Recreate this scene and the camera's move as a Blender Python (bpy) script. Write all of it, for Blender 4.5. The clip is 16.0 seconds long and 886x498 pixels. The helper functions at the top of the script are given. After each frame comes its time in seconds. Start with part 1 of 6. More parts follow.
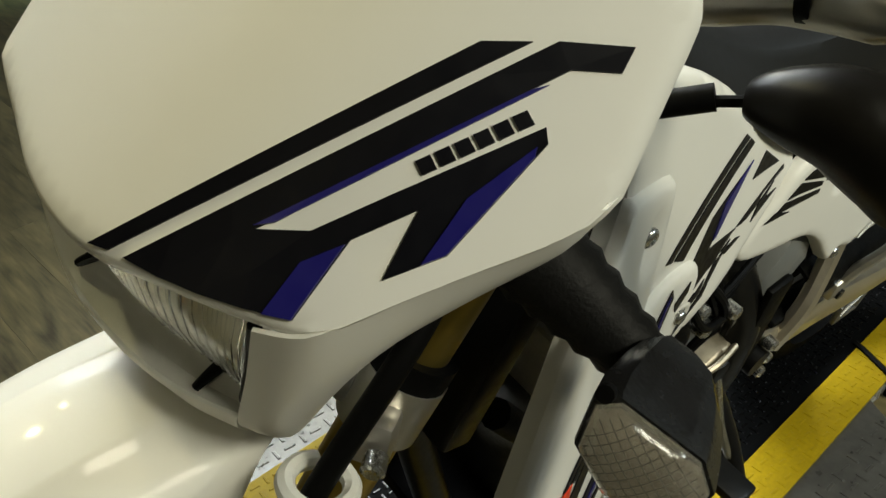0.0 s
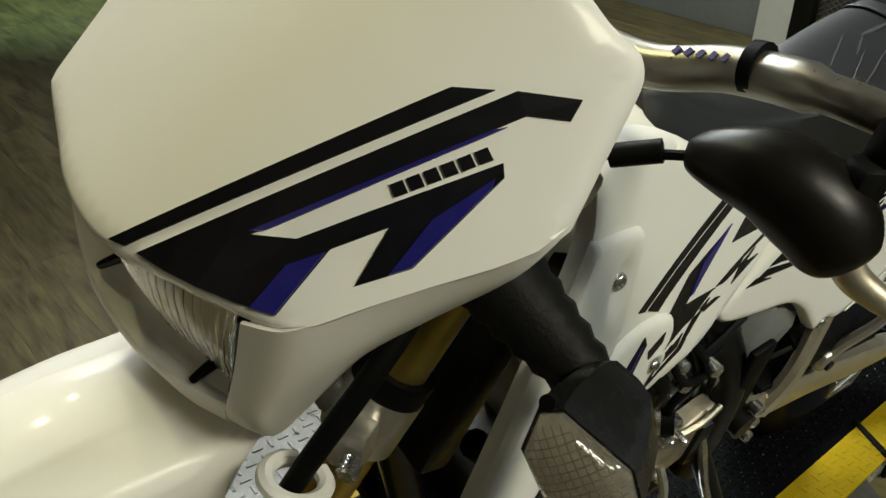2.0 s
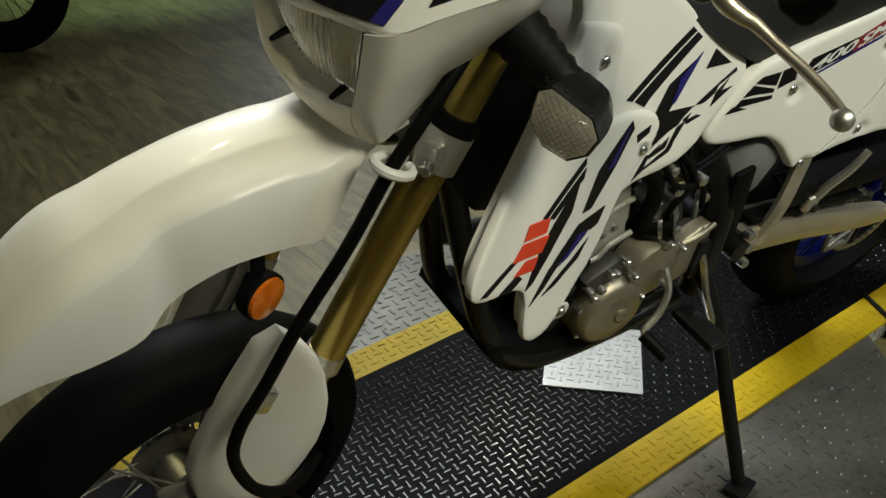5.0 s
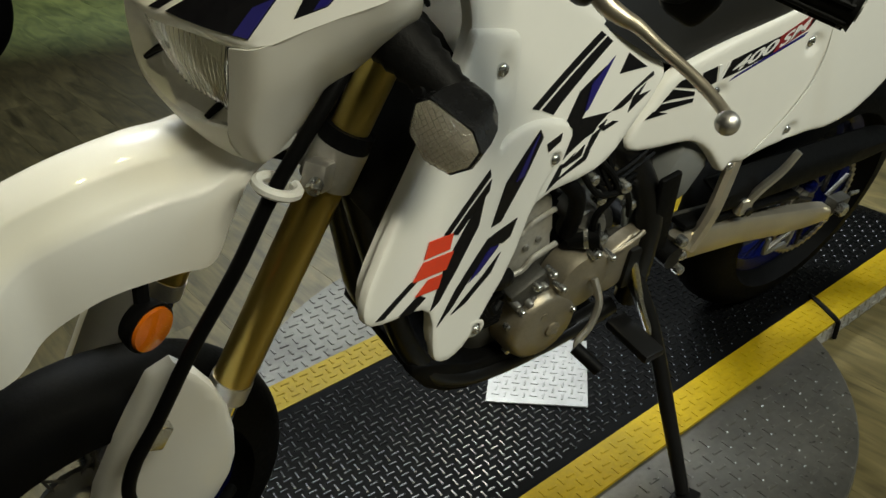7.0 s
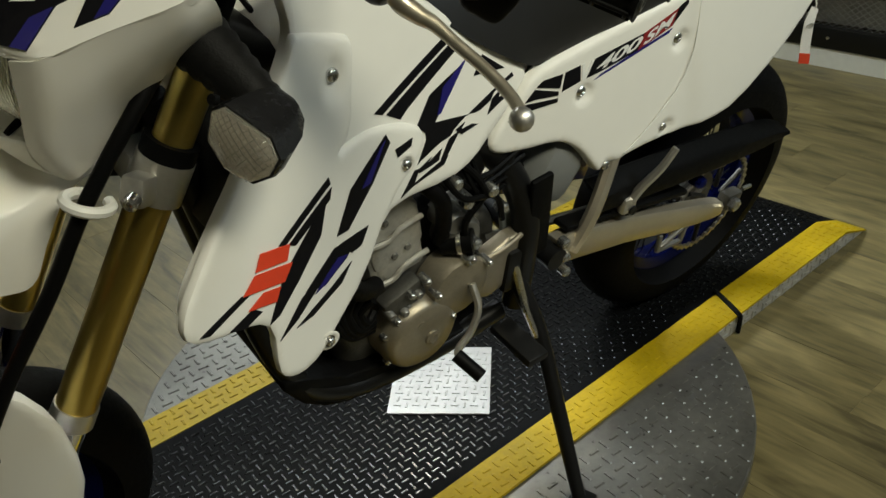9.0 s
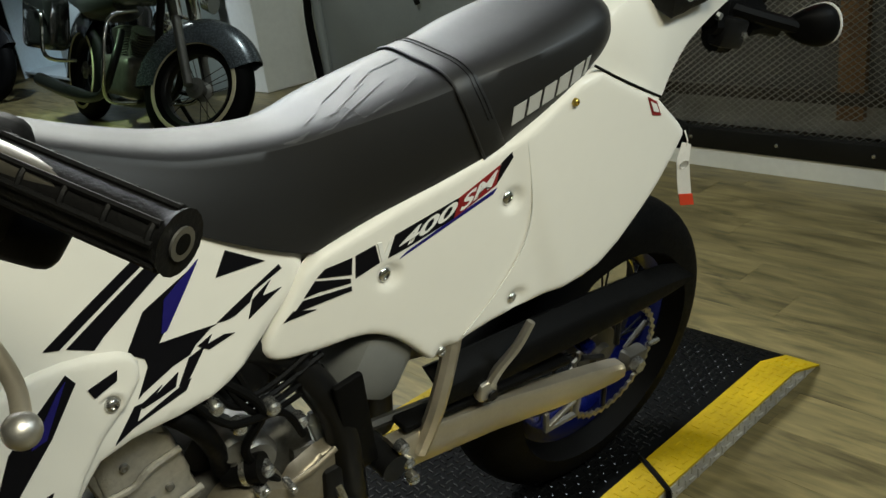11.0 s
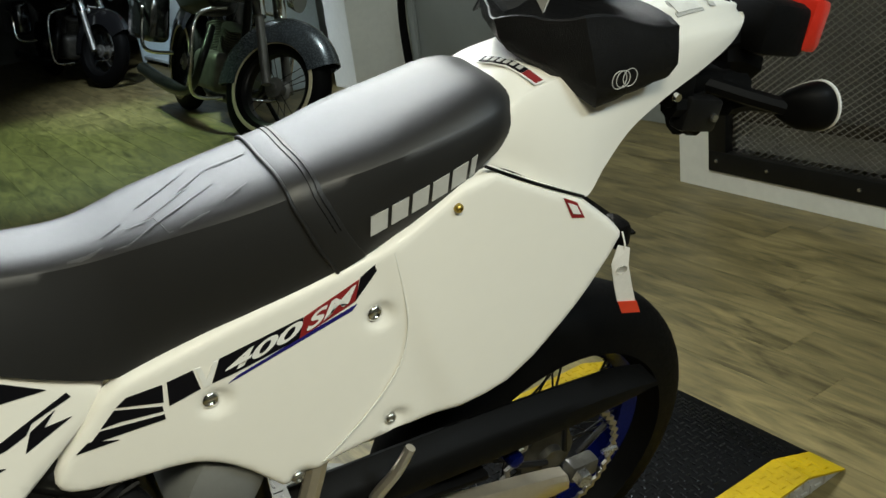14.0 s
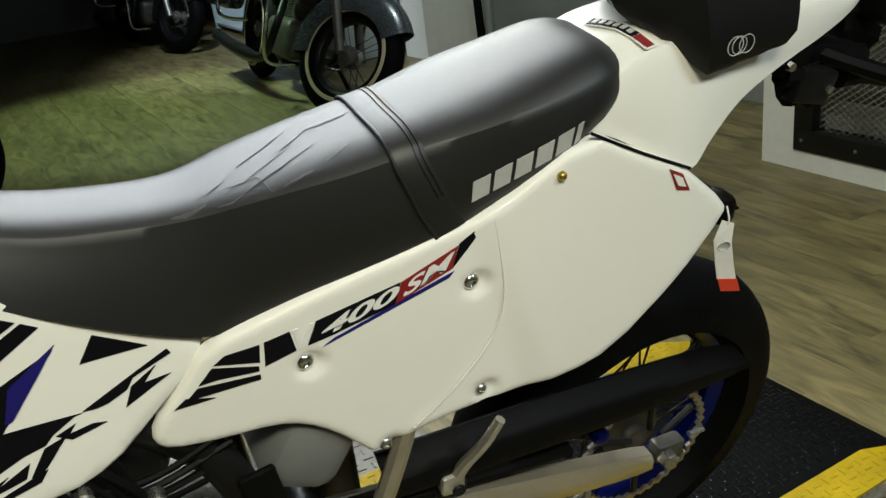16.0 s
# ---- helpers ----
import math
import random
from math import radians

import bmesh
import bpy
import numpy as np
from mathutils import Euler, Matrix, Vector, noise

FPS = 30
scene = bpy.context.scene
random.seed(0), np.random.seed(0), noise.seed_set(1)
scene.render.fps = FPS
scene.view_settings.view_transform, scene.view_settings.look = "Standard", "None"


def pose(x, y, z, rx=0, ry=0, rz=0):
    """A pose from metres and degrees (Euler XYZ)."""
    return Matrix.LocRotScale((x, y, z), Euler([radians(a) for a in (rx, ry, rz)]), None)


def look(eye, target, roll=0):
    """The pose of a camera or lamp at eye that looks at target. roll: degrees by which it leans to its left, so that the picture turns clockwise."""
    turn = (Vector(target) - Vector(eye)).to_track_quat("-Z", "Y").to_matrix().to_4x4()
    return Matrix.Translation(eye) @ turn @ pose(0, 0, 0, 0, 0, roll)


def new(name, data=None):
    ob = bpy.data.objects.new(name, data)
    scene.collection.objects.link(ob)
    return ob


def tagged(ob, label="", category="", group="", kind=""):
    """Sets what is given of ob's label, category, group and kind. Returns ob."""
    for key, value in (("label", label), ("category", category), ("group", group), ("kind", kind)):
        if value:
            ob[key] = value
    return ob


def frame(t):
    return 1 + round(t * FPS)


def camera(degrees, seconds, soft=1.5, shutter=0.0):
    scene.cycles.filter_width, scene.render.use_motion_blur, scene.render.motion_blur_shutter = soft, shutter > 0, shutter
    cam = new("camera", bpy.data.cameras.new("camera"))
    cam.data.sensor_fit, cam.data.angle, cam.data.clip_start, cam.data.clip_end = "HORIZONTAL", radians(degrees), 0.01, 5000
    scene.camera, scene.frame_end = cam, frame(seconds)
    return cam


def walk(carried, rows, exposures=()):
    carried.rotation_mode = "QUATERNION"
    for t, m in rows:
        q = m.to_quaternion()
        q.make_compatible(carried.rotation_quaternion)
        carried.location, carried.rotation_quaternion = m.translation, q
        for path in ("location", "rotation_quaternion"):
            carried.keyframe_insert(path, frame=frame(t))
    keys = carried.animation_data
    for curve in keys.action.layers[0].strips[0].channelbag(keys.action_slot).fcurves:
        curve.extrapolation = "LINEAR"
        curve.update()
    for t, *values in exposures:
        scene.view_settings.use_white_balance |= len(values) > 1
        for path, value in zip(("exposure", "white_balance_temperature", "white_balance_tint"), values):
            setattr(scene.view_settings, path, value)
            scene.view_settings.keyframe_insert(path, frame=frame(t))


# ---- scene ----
from mathutils import geometry

cam = camera(54.0, 16.0)
PATH = [
    (0, (-0.896, -0.663, 1.222), (0.239, 0.534, 0.091), -0.8),
    (0.5, (-0.907, -0.683, 1.232), (0.231, 0.582, 0.182), -0.5),
    (1, (-0.907, -0.7, 1.236), (0.244, 0.561, 0.194), -0.0),
    (1.5, (-0.914, -0.707, 1.242), (0.241, 0.562, 0.213), 0.5),
    (2, (-0.918, -0.731, 1.235), (0.227, 0.565, 0.23), 1.8),
    (2.5, (-0.98, -0.745, 1.184), (-0.019, 0.652, 0.125), 1.5),
    (3, (-1.164, -0.825, 1.152), (-0.289, 0.603, 0.059), 1.5),
    (3.5, (-1.324, -0.953, 1.148), (-0.484, 0.459, 0.007), 2.3),
    (4, (-1.325, -0.989, 1.153), (-0.51, 0.48, 0.068), 2.3),
    (4.5, (-1.226, -1.031, 1.191), (-0.251, 0.394, 0.183), -0.6),
    (5, (-1.164, -1.063, 1.205), (-0.148, 0.327, 0.187), -1.5),
    (7.5, (-1.052, -1.096, 1.181), (0.051, 0.246, 0.189), -3.7),
    (8, (-1.033, -1.116, 1.175), (0.116, 0.186, 0.183), -4.1),
    (10.5, (-0.697, -1.195, 1.149), (0.434, 0.189, 0.249), -3.6),
    (11, (-0.55, -1.164, 1.142), (0.659, 0.243, 0.397), -7.9),
    (11.5, (-0.367, -1.12, 1.185), (0.931, 0.216, 0.456), -7.7),
    (12, (-0.3, -1.137, 1.201), (1.064, 0.115, 0.444), -5.8),
    (12.5, (-0.222, -1.152, 1.218), (0.873, 0.402, 0.595), -6.7),
    (13, (-0.157, -1.158, 1.198), (0.765, 0.454, 0.454), -7.8),
    (13.5, (-0.164, -1.186, 1.2), (0.724, 0.448, 0.464), -6.9),
    (14, (-0.16, -1.217, 1.196), (0.819, 0.361, 0.454), -7.5),
    (14.5, (-0.163, -1.225, 1.189), (0.841, 0.314, 0.399), -7.5),
    (15, (-0.176, -1.209, 1.188), (0.774, 0.367, 0.403), -6.6),
    (15.5, (-0.191, -1.183, 1.186), (0.654, 0.457, 0.414), -7.1),
    (16, (-0.189, -1.174, 1.185), (0.658, 0.461, 0.404), -7.3),
]
walk(cam, [(t, look(eye, target, roll)) for t, eye, target, roll in PATH], [(0.0, -0.23), (3.0, -0.24), (10.5, -0.20), (12.0, -0.02), (16.0, -0.06)])

# ---- world and light ----
world = bpy.data.worlds.new("world")
scene.world = world
world.use_nodes = True
world.node_tree.nodes["Background"].inputs[0].default_value = (0.42, 0.46, 0.40, 1)
world.node_tree.nodes["Background"].inputs[1].default_value = 0.007


def lamp(name, kind, place, target, power, color, size=0.2, size_y=None, spot=None, spread=180):
    data = bpy.data.lights.new(name, kind)
    data.energy, data.color = power, color
    if kind == "AREA":
        data.shape = "RECTANGLE" if size_y else "DISK"
        data.size = size
        data.spread = radians(spread)
        if size_y:
            data.size_y = size_y
    else:
        data.shadow_soft_size = size
    if spot:
        data.spot_size, data.spot_blend = radians(spot), 0.6
    ob = new(name, data)
    ob.matrix_world = look(place, target)
    return ob


WARM, COOL, GREEN = (1.0, 0.965, 0.75), (0.78, 0.90, 1.0), (0.62, 1.0, 0.60)
lamp("overhead_spot", "SPOT", (1.56, 2.0, 2.75), (0.0, 0.0, 0.3), 82, WARM, 0.06, spot=58)
lamp("unseen_panel", "AREA", (0.60, 1.40, 2.88), (0.25, -0.1, 0.95), 51, (0.90, 0.97, 1.0), 2.1, 1.4, spread=75)
# added fill for the bike's rear left side, no such panel known
lamp("unseen_panel", "AREA", (1.5, -2.5, 2.6), (1.0, -0.4, 0.6), 18, (0.78, 0.93, 1.0), 0.9, 0.4, spread=130)
lamp("overhead_spot", "SPOT", (-0.95, 0.45, 2.75), (-0.72, -0.15, 0.8), 36, (1.0, 0.91, 0.48), 0.03, spot=30)
lamp("overhead_spot", "SPOT", (-0.62, 0.62, 2.75), (-0.6, -0.15, 0.8), 36, (1.0, 0.91, 0.48), 0.03, spot=30)
# narrow far spot added to brighten the cowl's cheeks and lamp mouth
lamp("overhead_spot", "SPOT", (-3.9, -1.7, 2.75), (-0.76, -0.2, 0.90), 24, (1.0, 0.90, 0.55), 0.22, spot=11)
# added fill from behind the camera for the bike's near side
lamp("unseen_panel", "AREA", (-0.3, -2.2, 2.5), (-0.05, -0.5, 0.5), 13.5, (1.0, 0.97, 0.76), 1.1, 0.4, spread=85)
# added fill that lifts the end wall and mesh screen
lamp("unseen_panel", "AREA", (1.30, 0.7, 2.85), (2.60, 0.8, 0.8), 8, (0.96, 1.0, 0.88), 0.8, 0.4, spread=70)
lamp("unseen_panel", "AREA", (2.3, 5.4, 2.7), (0.4, -0.4, 1.0), 26, (0.92, 1.0, 0.97), 1.1, 0.4)
# added spot that brightens the door recess, not a known fitting
lamp("wall_fill_spot", "SPOT", (1.7, 2.9, 2.85), (3.4, 3.0, 0.7), 105, (0.90, 1.0, 0.94), 0.1, spot=84)
lamp("green_spot", "SPOT", (0.9, 5.2, 2.8), (0.9, 5.0, 0), 340, GREEN, 0.1, spot=66)
lamp("cool_spot", "SPOT", (1.2, 5.6, 2.8), (2.45, 6.2, 0.5), 300, COOL, 0.1, spot=80)
lamp("cool_spot", "SPOT", (-0.2, 2.0, 2.8), (-0.1, 2.05, 0), 58, COOL, 0.1, spot=46)


# ---- materials ----
def material(name, color, rough=0.5, metal=0.0, vary=0.06, scale=8.0, bump=0.0, bump_scale=60.0, island=0.0, coat=0.0, fine=0.04, spec=0.5, wear=0.07):
    """Principled surface whose colour varies at two scales, with fine relief."""
    m = bpy.data.materials.new(name)
    m.use_nodes = True
    t = m.node_tree
    b = t.nodes["Principled BSDF"]
    b.inputs["Metallic"].default_value = metal
    b.inputs["Coat Weight"].default_value = coat
    b.inputs["Coat Roughness"].default_value = 0.08
    b.inputs["Specular IOR Level"].default_value = spec
    co = t.nodes.new("ShaderNodeTexCoord")

    def noise_of(s, detail=4.0):
        n = t.nodes.new("ShaderNodeTexNoise")
        n.inputs["Scale"].default_value, n.inputs["Detail"].default_value = s, detail
        t.links.new(co.outputs["Object"], n.inputs["Vector"])
        return n

    def times(a, lo, hi):
        r = t.nodes.new("ShaderNodeMapRange")
        r.inputs["From Min"].default_value, r.inputs["From Max"].default_value = 0.3, 0.7
        r.inputs["To Min"].default_value, r.inputs["To Max"].default_value = lo, hi
        t.links.new(a, r.inputs["Value"])
        return r.outputs["Result"]

    large, small = noise_of(scale), noise_of(scale * 14, 6.0)
    mul = t.nodes.new("ShaderNodeMath")
    mul.operation = "MULTIPLY"
    t.links.new(times(large.outputs["Fac"], 1 - vary, 1 + vary), mul.inputs[0])
    t.links.new(times(small.outputs["Fac"], 1 - fine, 1 + fine), mul.inputs[1])
    value = mul.outputs[0]
    if island:
        info = t.nodes.new("ShaderNodeObjectInfo")
        m2 = t.nodes.new("ShaderNodeMath")
        m2.operation = "MULTIPLY"
        r = t.nodes.new("ShaderNodeMapRange")
        r.inputs["To Min"].default_value, r.inputs["To Max"].default_value = 1 - island, 1 + island
        t.links.new(info.outputs["Random"], r.inputs["Value"])
        t.links.new(value, m2.inputs[0])
        t.links.new(r.outputs["Result"], m2.inputs[1])
        value = m2.outputs[0]
    mix = t.nodes.new("ShaderNodeVectorMath")
    mix.operation = "SCALE"
    mix.inputs[0].default_value = color
    t.links.new(value, mix.inputs["Scale"])
    t.links.new(mix.outputs[0], b.inputs["Base Color"])
    t.links.new(times(small.outputs["Fac"], max(rough - wear, 0.02), min(rough + wear, 1)), b.inputs["Roughness"])
    if bump:
        n = noise_of(bump_scale, 5.0)
        bp = t.nodes.new("ShaderNodeBump")
        bp.inputs["Strength"].default_value, bp.inputs["Distance"].default_value = bump, 0.002
        t.links.new(n.outputs["Fac"], bp.inputs["Height"])
        t.links.new(bp.outputs[0], b.inputs["Normal"])
    return m


def wood_material(name, light, dark):
    """Vinyl plank: long grain along the plank, blotches, one tone a plank."""
    m = bpy.data.materials.new(name)
    m.use_nodes = True
    t = m.node_tree
    b = t.nodes["Principled BSDF"]
    co = t.nodes.new("ShaderNodeTexCoord")
    info = t.nodes.new("ShaderNodeObjectInfo")
    geo = t.nodes.new("ShaderNodeNewGeometry")
    shift = t.nodes.new("ShaderNodeVectorMath")
    shift.operation = "MULTIPLY_ADD"
    add = t.nodes.new("ShaderNodeMath")
    add.operation = "ADD"
    t.links.new(info.outputs["Random"], add.inputs[0])
    t.links.new(geo.outputs["Random Per Island"], add.inputs[1])
    shift.inputs[1].default_value = (7, 13, 5)
    comb = t.nodes.new("ShaderNodeCombineXYZ")
    for i in range(3):
        t.links.new(add.outputs[0], comb.inputs[i])
    t.links.new(comb.outputs[0], shift.inputs[0])
    t.links.new(co.outputs["Object"], shift.inputs[2])

    def grain(sx, sy, detail, dist):
        mp = t.nodes.new("ShaderNodeMapping")
        mp.inputs["Scale"].default_value = (sx, sy, 1)
        n = t.nodes.new("ShaderNodeTexNoise")
        n.inputs["Scale"].default_value, n.inputs["Detail"].default_value = 1, detail
        n.inputs["Distortion"].default_value = dist
        t.links.new(shift.outputs[0], mp.inputs[0])
        t.links.new(mp.outputs[0], n.inputs["Vector"])
        return n.outputs["Fac"]

    fine, broad = grain(70, 6.0, 6, 0.9), grain(13, 3.0, 6, 1.4)
    ramp = t.nodes.new("ShaderNodeValToRGB")
    e = ramp.color_ramp.elements
    e[0].position, e[0].color = 0.34, (*dark, 1)
    e[1].position, e[1].color = 0.66, (*light, 1)
    mid = t.nodes.new("ShaderNodeMath")
    mid.operation = "MULTIPLY_ADD"
    mid.inputs[1].default_value = 0.36
    half = t.nodes.new("ShaderNodeMath")
    half.operation = "MULTIPLY"
    half.inputs[1].default_value = 0.64
    t.links.new(broad, half.inputs[0])
    t.links.new(fine, mid.inputs[0])
    t.links.new(half.outputs[0], mid.inputs[2])
    t.links.new(mid.outputs[0], ramp.inputs[0])
    tone = t.nodes.new("ShaderNodeMapRange")
    frac = t.nodes.new("ShaderNodeMath")
    frac.operation = "FRACT"
    t.links.new(add.outputs[0], frac.inputs[0])
    tone.inputs["To Min"].default_value, tone.inputs["To Max"].default_value = 0.88, 1.10
    t.links.new(frac.outputs[0], tone.inputs["Value"])
    sc = t.nodes.new("ShaderNodeVectorMath")
    sc.operation = "SCALE"
    t.links.new(ramp.outputs[0], sc.inputs[0])
    t.links.new(tone.outputs[0], sc.inputs["Scale"])
    t.links.new(sc.outputs[0], b.inputs["Base Color"])
    rr = t.nodes.new("ShaderNodeMapRange")
    rr.inputs["To Min"].default_value, rr.inputs["To Max"].default_value = 0.30, 0.55
    t.links.new(fine, rr.inputs["Value"])
    t.links.new(rr.outputs[0], b.inputs["Roughness"])
    bp = t.nodes.new("ShaderNodeBump")
    bp.inputs["Strength"].default_value, bp.inputs["Distance"].default_value = 0.14, 0.001
    t.links.new(fine, bp.inputs["Height"])
    t.links.new(bp.outputs[0], b.inputs["Normal"])
    return m


def glass_material(name, color, rough=0.05, alpha=0.8):
    m = bpy.data.materials.new(name)
    m.use_nodes = True
    b = m.node_tree.nodes["Principled BSDF"]
    b.inputs["Base Color"].default_value = (*color, 1)
    b.inputs["Transmission Weight"].default_value = alpha
    b.inputs["Roughness"].default_value = rough
    b.inputs["IOR"].default_value = 1.45
    return m


WHITE = material("white_plastic", (0.80, 0.785, 0.725), 0.48, vary=0.012, scale=3, fine=0.006, coat=0.2, wear=0.03, spec=0.3)
WHITE_MATT = material("white_textured_plastic", (0.76, 0.76, 0.72), 0.42, vary=0.02, scale=6, bump=0.06, bump_scale=700)
BLACK = material("black_plastic", (0.003, 0.003, 0.003), 0.52, spec=0.08, vary=0.15, bump=0.1, bump_scale=400)
RUBBER = material("tyre_rubber", (0.003, 0.003, 0.003), 0.6, spec=0.055, vary=0.2, scale=10, bump=0.15, bump_scale=200)
GRIP = material("grip_rubber", (0.006, 0.006, 0.006), 0.55, spec=0.15, vary=0.1, bump=0.3, bump_scale=300)
BOOT = material("glossy_rubber_boot", (0.007, 0.0062, 0.005), 0.36, spec=0.22, vary=0.15, scale=30, bump=0.15, bump_scale=80)
VINYL = material("seat_vinyl", (0.007, 0.0071, 0.0074), 0.50, spec=0.58, vary=0.05, fine=0.01, wear=0.015, scale=7, bump=0.12, bump_scale=900)
CLOTH = material("black_nylon", (0.004, 0.004, 0.0044), 0.5, spec=0.25, vary=0.2, scale=20, bump=0.5, bump_scale=700)
GOLD = material("gold_anodised_fork", (0.47, 0.345, 0.085), 0.31, 0.9, vary=0.03, scale=6, fine=0.01, wear=0.01)
ALU = material("brushed_aluminium", (0.60, 0.58, 0.53), 0.38, 0.9, vary=0.08, scale=12, bump=0.08, bump_scale=300)
ALU_DULL = material("cast_aluminium", (0.24, 0.235, 0.22), 0.45, 0.8, vary=0.18, scale=14, bump=0.2, bump_scale=250)
BAR_ALU = material("grey_anodised_bar", (0.30, 0.28, 0.23), 0.34, 0.85, vary=0.06, scale=10, bump=0.05, bump_scale=300)
ALU_WARM = material("warm_aluminium_beam", (0.62, 0.56, 0.44), 0.36, 0.85, vary=0.07, scale=9, bump=0.05, bump_scale=300)
CHROME = material("chrome", (0.75, 0.75, 0.74), 0.08, 1.0, vary=0.03)
ENGINE_LIGHT = material("bright_cast_aluminium", (0.42, 0.405, 0.36), 0.5, 0.55, vary=0.16, scale=12, fine=0.1, bump=0.25, bump_scale=220)
# dark metal whose tone also takes in shade around engine and rear hub
ENGINE_DARK = material("dark_cast_aluminium", (0.085, 0.082, 0.072), 0.5, 0.6, vary=0.3, scale=16, fine=0.15, bump=0.3, bump_scale=200)
ENGINE_CASE = material("brown_tinted_cast_cover", (0.30, 0.265, 0.20), 0.42, 0.7, vary=0.15, scale=14, fine=0.08, bump=0.12, bump_scale=300)
STEEL = material("bolt_steel", (0.55, 0.55, 0.53), 0.25, 0.95, vary=0.1, scale=60)
BLUE = material("blue_anodised_rim", (0.004, 0.010, 0.13), 0.2, 0.8, vary=0.08)
BLACK_METAL = material("black_painted_metal", (0.006, 0.006, 0.006), 0.36, 0.0, spec=0.22, vary=0.15, bump=0.05)
DECAL_BLACK = material("black_vinyl_decal", (0.004, 0.004, 0.006), 0.42, spec=0.14, vary=0.05)
DECAL_BLUE = material("blue_vinyl_decal", (0.012, 0.010, 0.13), 0.35, spec=0.3, vary=0.05)
DECAL_RED = material("red_vinyl_decal", (0.72, 0.055, 0.02), 0.4, vary=0.04)
DECAL_DARK_RED = material("dark_red_vinyl_decal", (0.22, 0.012, 0.014), 0.4, vary=0.04)
DECAL_WHITE = material("white_vinyl_decal", (0.75, 0.75, 0.72), 0.4, vary=0.02)
DECAL_GREY = material("silver_vinyl_print", (0.48, 0.48, 0.46), 0.45, vary=0.05)
AMBER = material("amber_reflector", (0.62, 0.14, 0.004), 0.22, vary=0.12, scale=60, coat=0.6)
RED_LENS = material("red_lens", (0.62, 0.03, 0.015), 0.18, vary=0.05, coat=0.6)
SMOKE = material("smoked_lens", (0.33, 0.32, 0.28), 0.16, vary=0.2, scale=40, coat=0.8)
LENS = glass_material("clear_lens", (0.95, 0.95, 0.91), 0.08, 0.97)
LENS_GREY = glass_material("smoked_clear_lens", (0.62, 0.60, 0.54), 0.06, 0.93)
BOWL = material("dull_lamp_bowl", (0.30, 0.275, 0.23), 0.4, 0.3, vary=0.3, scale=50)
REFLECTOR = material("lamp_reflector", (0.72, 0.70, 0.60), 0.38, 0.45, vary=0.05)
YELLOW = material("yellow_paint", (0.37, 0.255, 0.003), 0.55, spec=0.22, vary=0.16, scale=9, fine=0.10, bump=0.1, bump_scale=120)
MAT_LUG = material("worn_black_rubber_lug", (0.003, 0.0032, 0.0034), 0.24, spec=0.32, vary=0.2, scale=5, fine=0.1)
MAT_BLACK = material("black_rubber_mat", (0.003, 0.0032, 0.0034), 0.62, spec=0.04, vary=0.25, scale=4, fine=0.1, bump=0.1, bump_scale=200)
PLATE_GREY = material("worn_checker_plate", (0.155, 0.150, 0.132), 0.34, 0.6, vary=0.25, scale=5, fine=0.12, bump=0.12, bump_scale=150)
PLATE_BRIGHT = material("bright_checker_plate", (0.27, 0.27, 0.265), 0.44, 0.6, vary=0.12, scale=18, fine=0.08, bump=0.1, bump_scale=150)
SKIRT = material("checker_plate_skirt", (0.36, 0.35, 0.31), 0.42, 0.35, vary=0.2, scale=8, fine=0.12, bump=0.12, bump_scale=150)
FLOOR_WOOD = wood_material("wood_look_plank", (0.235, 0.190, 0.082), (0.060, 0.049, 0.020))
SCUFF = material("scuffed_vinyl", (0.045, 0.045, 0.046), 0.56, spec=0.55, vary=0.1)
WALL_WHITE = material("white_wall_paint", (0.78, 0.775, 0.72), 0.6, vary=0.05, scale=2, fine=0.03, bump=0.1, bump_scale=90)
WALL_DARK = material("dark_wall_paint", (0.10, 0.105, 0.10), 0.7, vary=0.1, scale=2, bump=0.1)
CEILING = material("ceiling_paint", (0.10, 0.098, 0.09), 0.8, vary=0.06, scale=2)
STEEL_BLACK = material("black_steel_frame", (0.009, 0.009, 0.0085), 0.42, 0.3, vary=0.2, scale=8, bump=0.06)
MESH_STEEL = material("expanded_metal", (0.42, 0.41, 0.37), 0.45, 0.5, vary=0.2, scale=5)
OAK = material("brown_post_wood", (0.19, 0.10, 0.035), 0.5, vary=0.3, scale=10, bump=0.2, bump_scale=80)
OAK_DARK = material("dark_stained_wood", (0.030, 0.022, 0.012), 0.55, vary=0.3, scale=10, bump=0.2, bump_scale=80)
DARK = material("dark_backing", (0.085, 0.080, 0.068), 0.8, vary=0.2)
GREY_DOOR = material("grey_painted_door", (0.30, 0.32, 0.31), 0.5, vary=0.06, scale=3, bump=0.06)
CABINET = material("pale_blue_cabinet", (0.62, 0.72, 0.75), 0.45, vary=0.05, scale=3)
CREAM_WALL = material("whitewall_rubber", (0.56, 0.50, 0.33), 0.55, vary=0.12)
PAINT_SILVER = material("silver_blue_paint", (0.085, 0.10, 0.115), 0.26, 0.5, vary=0.25, scale=9, coat=0.6)
PAINT_BLACK = material("gloss_black_paint", (0.012, 0.012, 0.013), 0.15, 0.1, vary=0.1, coat=0.8)
PAPER = material("tag_paper", (0.72, 0.70, 0.66), 0.7, vary=0.06, scale=30)


